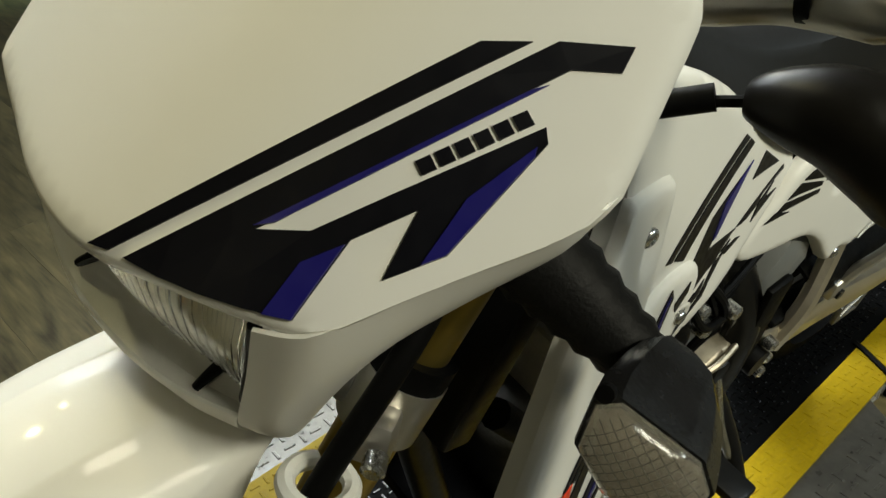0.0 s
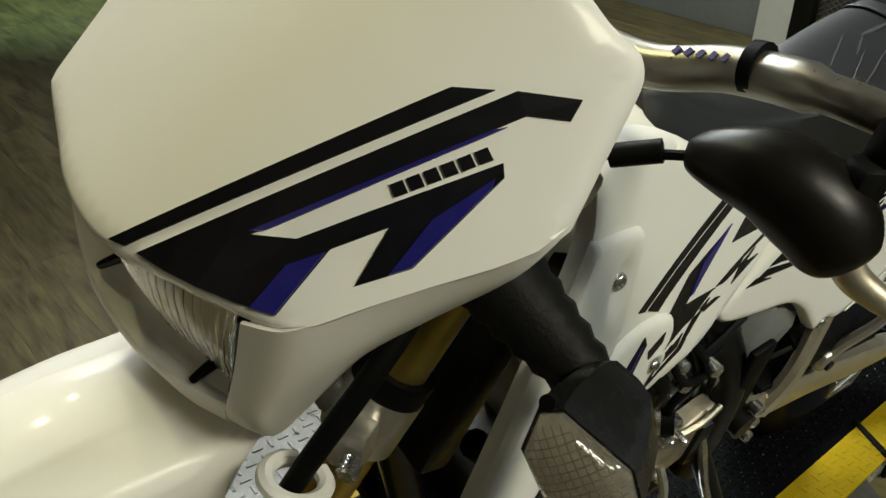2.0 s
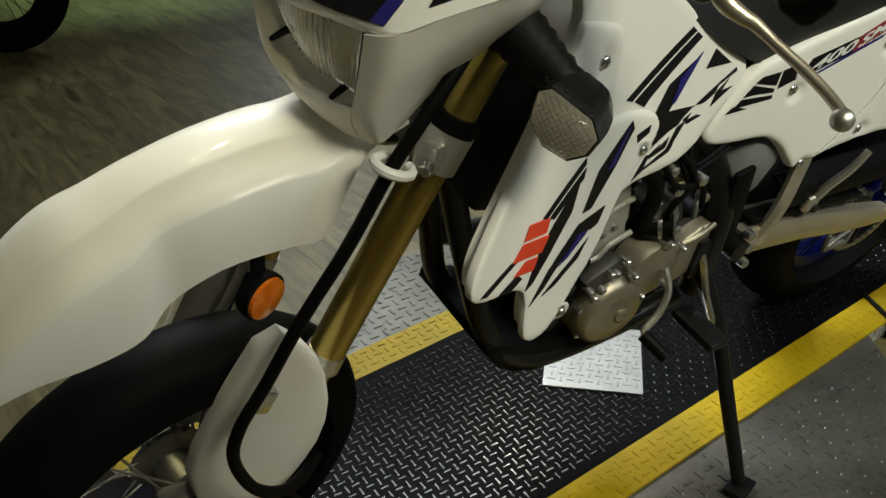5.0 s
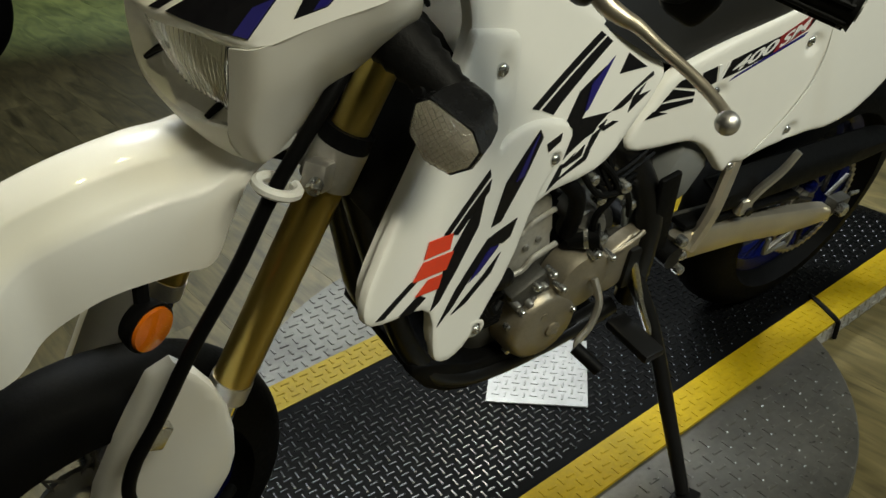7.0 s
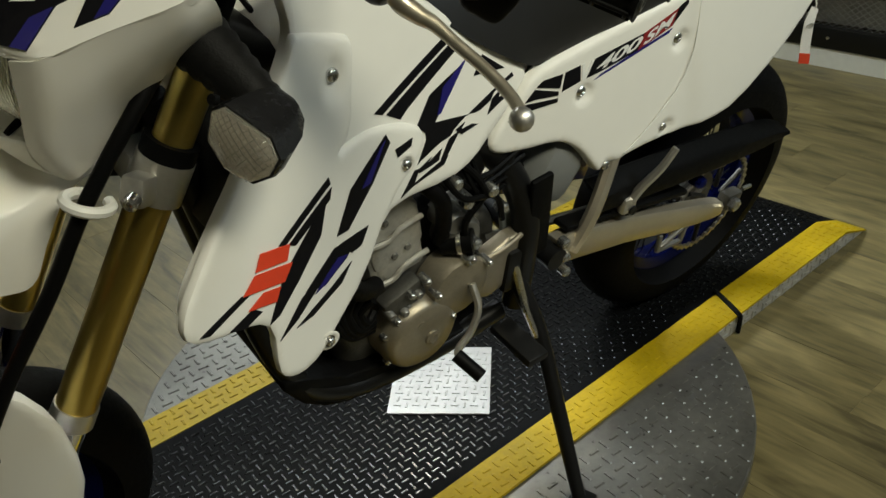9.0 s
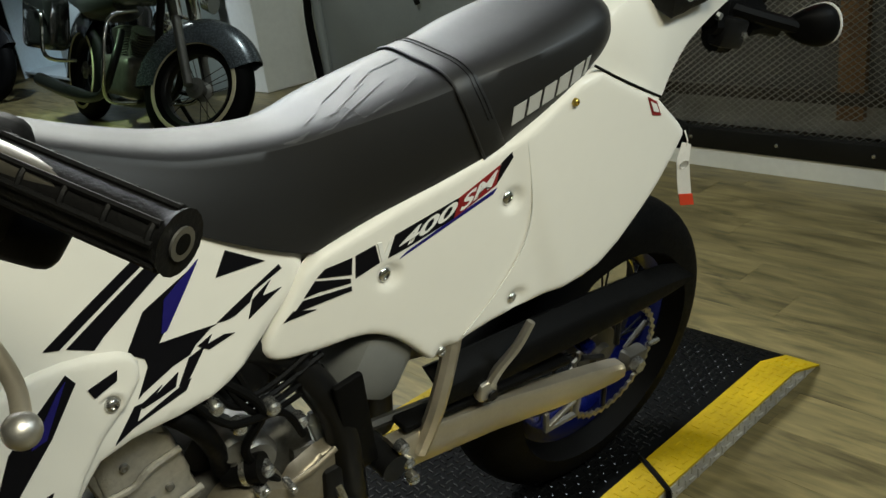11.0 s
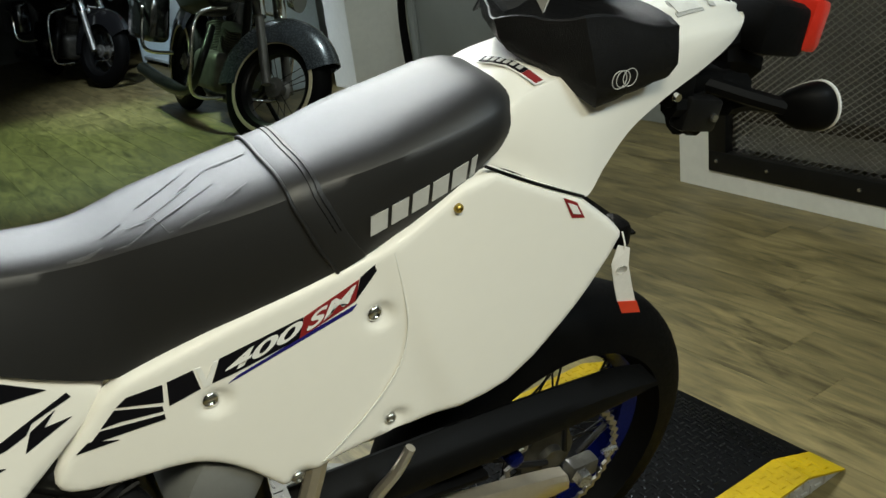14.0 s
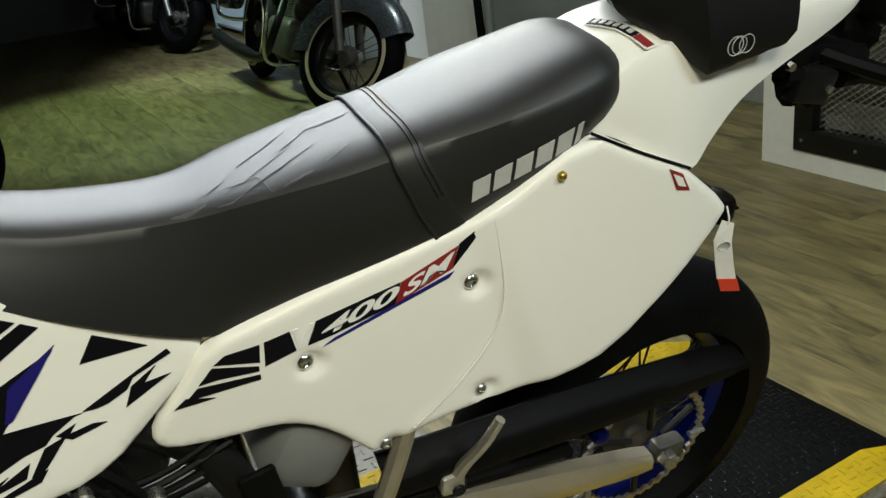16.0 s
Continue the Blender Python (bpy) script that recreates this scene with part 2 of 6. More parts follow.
# ---- helpers for meshes ----
def part(name, bm, mat, parent=None, label="", smooth=True):
    """One bmesh as one object, under a thing or a part."""
    me = bpy.data.meshes.new(name)
    bmesh.ops.recalc_face_normals(bm, faces=bm.faces)
    bm.to_mesh(me)
    bm.free()
    me.materials.append(mat)
    if smooth:
        for p in me.polygons:
            p.use_smooth = True
        me.set_sharp_from_angle(angle=radians(38))
    ob = new(name, me)
    if parent:
        ob.parent = parent
    if label:
        ob["label"] = label
    return ob


def thing(name, label, category, m=None, group="", kind=""):
    """An Empty at a thing's base."""
    ob = new(name)
    ob.empty_display_size = 0.05
    if m:
        ob.matrix_world = m
    return tagged(ob, label, category, group, kind)


def merge(*bms):
    out = bmesh.new()
    for bm in bms:
        me = bpy.data.meshes.new("joined")
        bm.to_mesh(me)
        bm.free()
        out.from_mesh(me)
        bpy.data.meshes.remove(me)
    return out


def block(center, size, bevel=0.004, rot=(0, 0, 0), taper=1.0, segments=2):
    bm = bmesh.new()
    bmesh.ops.create_cube(bm, size=1)
    for v in bm.verts:
        k = taper if v.co.z > 0 else 1.0
        v.co = Vector((v.co.x * size[0] * k, v.co.y * size[1] * k, v.co.z * size[2]))
    if bevel:
        bmesh.ops.bevel(bm, geom=bm.edges[:], offset=bevel, segments=segments, profile=0.5, affect="EDGES")
    bm.transform(pose(*center, *rot))
    return bm


def lathe(profile, axis="y", center=(0, 0, 0), steps=32, arc=360.0, start=0.0):
    """Turns (radius, along) points round an axis; a profile that ends at radius 0 closes itself."""
    bm = bmesh.new()
    full = arc >= 359.9
    rings = []
    for i in range(steps if full else steps + 1):
        a = radians(start + arc * i / steps)
        ring = []
        for r, s in profile:
            c, d = r * math.cos(a), r * math.sin(a)
            p = {"y": (c, s, d), "z": (c, d, s), "x": (s, c, d)}[axis]
            ring.append(bm.verts.new(Vector(p) + Vector(center)))
        rings.append(ring)
    n = len(rings)
    for i in range(n if full else n - 1):
        a, b = rings[i], rings[(i + 1) % n]
        for j in range(len(profile) - 1):
            bm.faces.new((a[j], a[j + 1], b[j + 1], b[j]))
    bmesh.ops.remove_doubles(bm, verts=bm.verts, dist=1e-5)
    return bm


def rod(p, q, r, r2=None, sides=16, cap=True):
    """A straight round bar from p to q."""
    p, q = Vector(p), Vector(q)
    bm = bmesh.new()
    bmesh.ops.create_cone(bm, cap_ends=cap, segments=sides, radius1=r, radius2=r if r2 is None else r2, depth=(q - p).length)
    bm.transform(Matrix.Translation((p + q) / 2) @ (q - p).to_track_quat("Z", "Y").to_matrix().to_4x4())
    return bm


def spline(points, per=8, closed=False):
    """Catmull-Rom through points."""
    P = [Vector(p) for p in points]
    n = len(P)
    out = []
    for i in range(n if closed else n - 1):
        a, b, c, d = (P[(i + k) % n] if closed else P[min(max(i + k, 0), n - 1)] for k in (-1, 0, 1, 2))
        for j in range(per):
            t = j / per
            out.append(0.5 * ((2 * b) + (c - a) * t + (2 * a - 5 * b + 4 * c - d) * t * t + (3 * b - a - 3 * c + d) * t ** 3))
    if not closed:
        out.append(P[-1])
    return out


def hose(points, r, per=8, sides=10, flat=None):
    """A bent round bar through points; r may be a function of 0..1."""
    line = spline(points, per)
    bm = bmesh.new()
    rings, side = [], None
    for i, p in enumerate(line):
        d = (line[min(i + 1, len(line) - 1)] - line[max(i - 1, 0)]).normalized()
        if side is None:
            side = d.orthogonal().normalized()
        side = (side - d * side.dot(d)).normalized()
        up = d.cross(side)
        k = r(i / (len(line) - 1)) if callable(r) else r
        rings.append([bm.verts.new(p + side * k * math.cos(a) + up * k * math.sin(a)) for a in (2 * math.pi * j / sides for j in range(sides))])
    for a, b in zip(rings, rings[1:]):
        for j in range(sides):
            bm.faces.new((a[j], a[(j + 1) % sides], b[(j + 1) % sides], b[j]))
    bm.faces.new(rings[0])
    bm.faces.new(rings[-1])
    return bm


def loft(sections, closed=True, caps=True):
    """Skins rows of equally many points."""
    bm = bmesh.new()
    rings = [[bm.verts.new(p) for p in s] for s in sections]
    for a, b in zip(rings, rings[1:]):
        n = len(a)
        for j in range(n if closed else n - 1):
            bm.faces.new((a[j], a[(j + 1) % n], b[(j + 1) % n], b[j]))
    if caps and closed:
        bm.faces.new(rings[0])
        bm.faces.new(rings[-1])
    return bm


def shell(bm, thickness):
    """Gives an open sheet a thickness along its normals."""
    bmesh.ops.recalc_face_normals(bm, faces=bm.faces)
    bmesh.ops.solidify(bm, geom=bm.faces[:], thickness=thickness)
    return bm


def skin(outline, place, thick=0.003, roll=0.008, step=0.012, base=0.0, rounded=2, flange=0.0, keep=None):
    """A moulded sheet: a flat outline (u, v), laid on a curved surface by place(u, v, height), its rim rolled inwards, less so where keep(u, v) is below 1."""
    pts = [Vector(p) for p in outline]
    for _ in range(rounded):
        cut = []
        for a, b in zip(pts, pts[1:] + pts[:1]):
            cut += [a.lerp(b, 0.25), a.lerp(b, 0.75)]
        pts = cut
    rim = []
    for a, b in zip(pts, pts[1:] + pts[:1]):
        n = max(1, int((b - a).length / step + 0.5))
        rim += [a.lerp(b, i / n) for i in range(n)]
    arr = np.array([tuple(p) for p in rim])
    nxt = np.roll(arr, -1, 0)

    def distance(p):
        d = nxt - arr
        t = np.clip(((p - arr) * d).sum(1) / ((d * d).sum(1) + 1e-12), 0, 1)
        return np.sqrt((((arr + d * t[:, None]) - p) ** 2).sum(1).min())

    def inside(p):
        y0, y1 = arr[:, 1], nxt[:, 1]
        hit = (y0 > p[1]) != (y1 > p[1])
        xs = arr[:, 0] + (p[1] - y0) * (nxt[:, 0] - arr[:, 0]) / np.where(y1 == y0, 1e-9, y1 - y0)
        return (hit & (p[0] < xs)).sum() % 2 == 1

    verts = [Vector(p) for p in rim]
    lo, hi = arr.min(0), arr.max(0)
    extra = []
    if roll:
        for k in (0.25, 0.6):
            for i, p in enumerate(arr):
                t = nxt[i] - arr[i - 1]
                n = np.array((-t[1], t[0])) / (np.hypot(*t) + 1e-9)
                for sgn in (1, -1):
                    q = p + n * sgn * roll * k
                    if inside(q) and distance(q) > roll * k * 0.9:
                        extra.append(q)
    u = lo[0] + step * 0.37
    row = 0
    while u < hi[0]:
        v = lo[1] + step * (0.21 + 0.5 * (row % 2))
        while v < hi[1]:
            p = np.array((u, v))
            if inside(p) and distance(p) > max(roll * 0.85, step * 0.35):
                extra.append(p)
            v += step
        u += step * 0.87
        row += 1
    verts += [Vector((float(p[0]), float(p[1]))) for p in extra]
    n = len(rim)
    edges = [(i, (i + 1) % n) for i in range(n)]
    vs, es, fs, *_ = geometry.delaunay_2d_cdt(verts, edges, [], 1, 1e-6)
    bm = bmesh.new()
    top, low = [], []
    for v in vs:
        d = distance(np.array((v.x, v.y))) if roll else 1.0
        h = base
        if roll and d < roll:
            h -= (keep(v.x, v.y) if keep else 1.0) * roll * (1 - math.sqrt(max(0.0, 1 - ((roll - d) / roll) ** 2)))
        top.append(bm.verts.new(place(v.x, v.y, h)))
        low.append(bm.verts.new(place(v.x, v.y, min(h, base) - thick - (flange if roll and d < 1e-4 else 0.0))))
    count = {}
    for f in fs:
        bm.faces.new([top[i] for i in f])
        bm.faces.new([low[i] for i in reversed(f)])
        for a, b in zip(f, list(f[1:]) + [f[0]]):
            k = (min(a, b), max(a, b))
            count[k] = count.get(k, 0) + 1
    for (a, b), c in count.items():
        if c == 1:
            bm.faces.new((top[a], top[b], low[b], low[a]))
    for v in [v for v in bm.verts if not v.link_faces]:
        bm.verts.remove(v)
    return bm


def lettering(text, place, mat, parent, origin, along, up, height, shear=0.0, label="", width=1.0):
    """Flat letters in the built-in font, laid on a surface (u, v)."""
    cu = bpy.data.curves.new("lettering", "FONT")
    cu.body, cu.size, cu.shear, cu.offset = text, 1.0, shear, 0.026
    ob = bpy.data.objects.new("lettering", cu)
    me = bpy.data.meshes.new_from_object(ob)
    bpy.data.objects.remove(ob)
    bm = bmesh.new()
    bm.from_mesh(me)
    bpy.data.meshes.remove(me)
    bmesh.ops.triangulate(bm, faces=bm.faces)
    a, b = Vector(along), Vector(up)
    for v in bm.verts:
        q = Vector(origin) + a * (v.co.x * height * 1.38 * width) + b * (v.co.y * height * 1.38)
        v.co = place(q.x, q.y, 0.0022)
    return part("lettering", bm, mat, parent, label, smooth=False)

# ---- the room ----
FLOOR_Z = -0.05


def slab(name, lo, hi, mat, label="", category="", bevel=0.0, parent=None):
    c = [(a + b) / 2 for a, b in zip(lo, hi)]
    s = [b - a for a, b in zip(lo, hi)]
    ob = part(name, block(c, s, bevel), mat, parent, smooth=False)
    if not parent:
        tagged(ob, label, category, kind="structure")
    return ob


X_LO, X_HI, Y_LO, Y_HI, CEIL = -4.5, 2.6, -4.0, 11.0, 2.95
slab("ceiling", (X_LO, Y_LO, CEIL), (4.2, Y_HI, CEIL + 0.1), CEILING, "dim painted showroom ceiling", "ceiling")
slab("wall_west", (X_LO - 0.12, Y_LO, FLOOR_Z), (X_LO, Y_HI, CEIL), WALL_DARK, "dark painted showroom wall", "wall")
slab("wall_south", (X_LO, Y_LO - 0.12, FLOOR_Z), (4.2, Y_LO, CEIL), WALL_WHITE, "white painted showroom wall", "wall")
slab("wall_north", (X_LO, Y_HI, FLOOR_Z), (4.2, Y_HI + 0.12, CEIL), WALL_DARK, "dark painted wall at the back", "wall")
wall_east = slab("wall_east", (X_HI, Y_LO, FLOOR_Z), (X_HI + 0.14, -0.34, CEIL), WALL_WHITE, "white painted wall beside the steel mesh screen", "wall")
slab("wall_east_post", (X_HI, 1.08, FLOOR_Z), (X_HI + 0.14, 1.235, CEIL), WALL_WHITE, "white painted end post of the wall", "wall post")
slab("wall_east_sill", (X_HI, -0.34, FLOOR_Z), (X_HI + 0.14, 1.08, 0.03), WALL_WHITE, "white painted sill under the mesh screen", "wall sill")
slab("wall_east_head", (X_HI, -0.34, 2.2), (X_HI + 0.14, 1.08, CEIL), WALL_WHITE, "white painted wall above the mesh screen", "wall")
slab("wall_recess_side", (2.74, 1.235, FLOOR_Z), (3.3, 1.30, CEIL), WALL_WHITE, "white painted return of the wall", "wall")
slab("wall_recess_back", (3.3, 1.30, FLOOR_Z), (3.42, 4.55, CEIL), WALL_WHITE, "white painted wall behind the grey door", "wall")
slab("wall_pillar", (2.86, 4.55, FLOOR_Z), (3.42, 4.9, CEIL), WALL_WHITE, "white painted square pillar", "pillar", 0.006)
slab("wall_east_far", (3.42, 4.9, FLOOR_Z), (3.54, Y_HI, CEIL), WALL_WHITE, "white painted far wall behind the motorcycles", "wall")
slab("wall_store_back", (3.6, Y_LO, FLOOR_Z), (3.72, 1.235, CEIL), WALL_DARK, "dark wall of the store behind the screen", "wall")


def floor_planks():
    """Planks along y, 0.16 m wide; those nearest the turntable are pieces of their own."""
    base = slab("floor", (X_LO, Y_LO, FLOOR_Z - 0.06), (4.2, Y_HI, FLOOR_Z - 0.004), FLOOR_WOOD, "wood-look vinyl plank floor, brown with dark grain", "floor")
    w, l = 0.158, 1.22
    shared = {}
    rest = bmesh.new()
    x = X_LO
    while x < 4.2:
        y = Y_LO - random.random() * l
        while y < Y_HI:
            a, b = max(y, Y_LO), min(y + l, Y_HI)
            if b - a > 0.05:
                near = -2.4 < x < 2.5 and -1.6 < (a + b) / 2 < 4.2 and b - a > l - 0.01
                if near:
                    if "plank" not in shared:
                        shared["plank"] = block((0, 0, 0), (w - 0.0004, l - 0.0004, 0.006), 0.0004, segments=1)
                        me = bpy.data.meshes.new("plank")
                        shared["plank"].to_mesh(me)
                        me.materials.append(FLOOR_WOOD)
                        shared["mesh"] = me
                    ob = new("plank", shared["mesh"])
                    ob.parent = base
                    ob.location = (x + w / 2, (a + b) / 2, FLOOR_Z - 0.003)
                else:
                    m = pose(x + w / 2, (a + b) / 2, FLOOR_Z - 0.003)
                    s = Matrix.Diagonal((w - 0.0015, b - a - 0.0015, 0.006, 1))
                    bmesh.ops.create_cube(rest, size=1, matrix=m @ s)
            y += l
        x += w
    part("plank_field", rest, FLOOR_WOOD, base, smooth=False)["kind"] = "stuff"


# ---- the turntable under the motorcycle ----
MAT_W, PLAT_W, PLAT_X, RAMP = 0.2525, 0.340, (-1.075, 1.195), 0.13


def lugs(inside, pitch, size, height, z, box, turn=0.0):
    """Raised bars of checker plate, alternately along and across."""
    verts, faces = [], []
    c, s = math.cos(turn), math.sin(turn)
    nx, ny = int((box[1] - box[0]) / pitch), int((box[3] - box[2]) / pitch)
    for i in range(nx):
        for j in range(ny):
            u, v = box[0] + (i + 0.5) * pitch, box[2] + (j + 0.5) * pitch
            x, y = u * c - v * s, u * s + v * c
            if not inside(x, y):
                continue
            a = turn + (0.0 if (i + j) % 2 else math.pi / 2)
            ca, sa = math.cos(a), math.sin(a)
            k = len(verts)
            for lx, ly, lz in ((-1, -0.16, 0), (0.9, -0.34, 0), (1, 0.16, 0), (-0.9, 0.34, 0), (-0.78, -0.09, 1), (0.70, -0.22, 1), (0.78, 0.09, 1), (-0.70, 0.22, 1)):
                px, py = lx * size / 2, ly * size / 2
                verts.append((x + px * ca - py * sa, y + px * sa + py * ca, z(x) + lz * height))
            faces += [(k + 4, k + 5, k + 6, k + 7)] + [(k + q, k + (q + 1) % 4, k + 4 + (q + 1) % 4, k + 4 + q) for q in range(4)]
    me = bpy.data.meshes.new("lugs")
    me.from_pydata(verts, [], faces)
    bm = bmesh.new()
    bm.from_mesh(me)
    bpy.data.meshes.remove(me)
    return bm


def plat_z(x):
    """Height of the platform's top: level, with a ramp at either end."""
    lo, hi = PLAT_X
    if x > hi:
        return max(-0.045, -0.045 * (x - hi) / RAMP)
    if x < lo:
        return max(-0.045, -0.045 * (lo - x) / RAMP)
    return 0.0


def turntable():
    t = thing("turntable", "round motorcycle turntable with black-topped, yellow-edged runway", "turntable", kind="")
    disc = lathe([(0, -0.005), (0.640, -0.005), (0.643, -0.008), (0.643, -0.046), (0, -0.046)], "z", (0.02, -0.01, 0), 72)
    disc = part("disc", disc, PLATE_GREY, t, "worn grey checker-plate disc")
    part("checker_relief", lugs(lambda x, y: math.hypot(x - 0.02, y + 0.01) < 0.63 and abs(y) > PLAT_W + 0.015, 0.030, 0.026, 0.0022, lambda x: -0.0052, (-0.7, 0.7, -0.7, 0.7)), PLATE_GREY, disc, smooth=False)["kind"] = "stuff"

    def strip(y0, y1, thick, lift):
        xs = [PLAT_X[0] - RAMP, PLAT_X[0], PLAT_X[1], PLAT_X[1] + RAMP]
        return loft([[(x, y0, plat_z(x) + lift), (x, y1, plat_z(x) + lift), (x, y1, max(plat_z(x) - thick, -0.0475)), (x, y0, max(plat_z(x) - thick, -0.0475))] for x in xs])

    part("runway", strip(-PLAT_W + 0.004, PLAT_W - 0.004, 0.05, -0.003), SKIRT, t, "grey checker-plate side skirts", smooth=False)
    mat = part("mat", strip(-MAT_W, MAT_W, 0.003, 0.0), MAT_BLACK, t, "black rubber checker-pattern mat", smooth=False)
    part("checker_relief", lugs(lambda x, y: abs(y) < MAT_W - 0.012, 0.0195, 0.020, 0.0018, plat_z, (PLAT_X[0] - 0.11, PLAT_X[1] + 0.11, -MAT_W, MAT_W)), MAT_LUG, mat, smooth=False)["kind"] = "stuff"
    for sgn in (-1, 1):
        a, b = sorted((sgn * MAT_W, sgn * PLAT_W))
        band = part("yellow_edge", strip(a + (0.0 if sgn < 0 else 0.001), b - (0.001 if sgn < 0 else 0.0), 0.004, 0.0015), YELLOW, t, "yellow painted checker-plate edge", smooth=False)
        part("checker_relief", lugs(lambda x, y, s=sgn: MAT_W + 0.01 < s * y < PLAT_W - 0.008, 0.024, 0.021, 0.0016, lambda x: plat_z(x) + 0.0015, (PLAT_X[0] - 0.11, PLAT_X[1] + 0.11, -0.36, 0.36)), YELLOW, band, smooth=False)["kind"] = "stuff"
        skirt = lugs(lambda x, y: y < plat_z(x) - 0.006, 0.024, 0.024, 0.0030, lambda x: 0.0, (PLAT_X[0] - RAMP, PLAT_X[1] + RAMP, -0.049, -0.001))
        skirt.transform(Matrix.Translation((0, sgn * (PLAT_W - 0.004), 0)) @ Matrix(((1, 0, 0, 0), (0, 0, sgn, 0), (0, 1, 0, 0), (0, 0, 0, 1))))
        part("checker_relief", skirt, SKIRT, t, smooth=False)["kind"] = "stuff"
    tape = hose([(0.703, -0.245, 0.004), (0.688, -0.275, 0.005), (0.652, -0.341, 0.004), (0.652, -0.346, -0.012), (0.650, -0.345, -0.044)], 0.006, 4, 6)
    part("tie_strap", tape, BLACK, t, "black strap looped over the edge")
    return t


turntable()
plate = part("wheel_plate", loft([[(-0.144, -0.014, 0.0025 + h), (0.0, -0.168, 0.0025 + h), (0.166, -0.011, 0.0025 + h), (0.022, 0.143, 0.0025 + h)] for h in (0, 0.003)]), PLATE_BRIGHT, smooth=False)
tagged(plate, "loose square of bright checker-plate lying on the mat", "metal plate")
d = Vector((0.144, -0.154)).normalized()
part("checker_relief", lugs(lambda x, y: abs((x - 0.011) * d.x + (y + 0.0125) * d.y) < 0.098 and abs((x - 0.011) * -d.y + (y + 0.0125) * d.x) < 0.105, 0.020, 0.018, 0.0014, lambda x: 0.0054, (-0.2, 0.2, -0.2, 0.2), math.atan2(d.y, d.x)), PLATE_BRIGHT, plate, smooth=False)["kind"] = "stuff"


# ---- the mesh screen in the wall ----
def mesh_screen():
    t = thing("mesh_screen", "black steel framed expanded-metal mesh screen in white wall", "mesh screen", pose(X_HI, 0, 0.03))
    y0, y1, h = -0.34, 1.08, 2.17
    for name, lo, hi in (("bottom_rail", (y0, 0.0), (y1, 0.085)), ("top_rail", (y0, h - 0.08), (y1, h)), ("side_rail", (y0, 0.085), (y0 + 0.085, h - 0.08)), ("side_rail", (y1 - 0.085, 0.085), (y1, h - 0.08))):
        part(name, block((0.02, (lo[0] + hi[0]) / 2, (lo[1] + hi[1]) / 2), (0.05, hi[0] - lo[0], hi[1] - lo[1]), 0.003), STEEL_BLACK, t)
    for y in (-0.30, -0.297, 0.05, 0.42, 0.80, 1.04):
        part("screw", lathe([(0.008, 0.0), (0.007, -0.004), (0, -0.005)], "x", (-0.005, y, 0.045), 10), STEEL, t)
    for z in (0.35, 0.75, 1.15):
        part("screw", lathe([(0.008, 0.0), (0.007, -0.004), (0, -0.005)], "x", (-0.005, -0.30, z), 10), STEEL, t)
    # diamonds of the mesh: flat strands in zigzags
    verts, faces = [], []
    pw, ph, sw = 0.034, 0.0125, 0.0042

    def strand(p, q):
        k = len(verts)
        d = Vector((q[0] - p[0], q[1] - p[1])).normalized()
        n = Vector((-d.y, d.x)) * sw / 2
        for e in (p, q):
            verts.extend(((0.026, e[0] + n.x, e[1] + n.y), (0.032, e[0] - n.x, e[1] - n.y), (0.034, e[0] - n.x, e[1] - n.y), (0.028, e[0] + n.x, e[1] + n.y)))
        faces.extend(((k, k + 1, k + 5, k + 4), (k + 1, k + 2, k + 6, k + 5), (k + 2, k + 3, k + 7, k + 6), (k + 3, k, k + 4, k + 7)))

    rows, cols = int((1.62 - 0.085) / ph), int((y1 - y0 - 0.17) / pw)
    for r in range(rows):
        for c in range(cols):
            y, z = y0 + 0.085 + c * pw + (0.5 * pw if r % 2 else 0), 0.085 + r * ph
            strand((y, z), (y + pw / 2, z + ph))
            strand((y + pw / 2, z + ph), (y + pw, z))
    me = bpy.data.meshes.new("mesh_sheet")
    me.from_pydata(verts, [], faces)
    bm = bmesh.new()
    bm.from_mesh(me)
    part("mesh_sheet", bm, MESH_STEEL, t, "grey expanded-metal sheet", smooth=False)["kind"] = "stuff"
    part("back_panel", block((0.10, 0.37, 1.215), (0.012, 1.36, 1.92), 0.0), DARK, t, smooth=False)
    part("lower_board", block((0.10, 0.37, 0.165), (0.012, 1.36, 0.17), 0.0), SKIRT, t, "dull grey board behind the mesh", smooth=False)


mesh_screen()


def screen_post():
    p = part("timber_post", block((X_HI + 0.075, 0.170, 1.19), (0.035, 0.100, 2.02), 0.004), OAK)
    tagged(p, "brown stained timber post behind the mesh screen", "timber post")
    part("cross_rail", block((X_HI + 0.07, 0.36, 0.262), (0.03, 1.30, 0.05), 0.003), OAK_DARK, p, "dark stained timber cross rail")


screen_post()


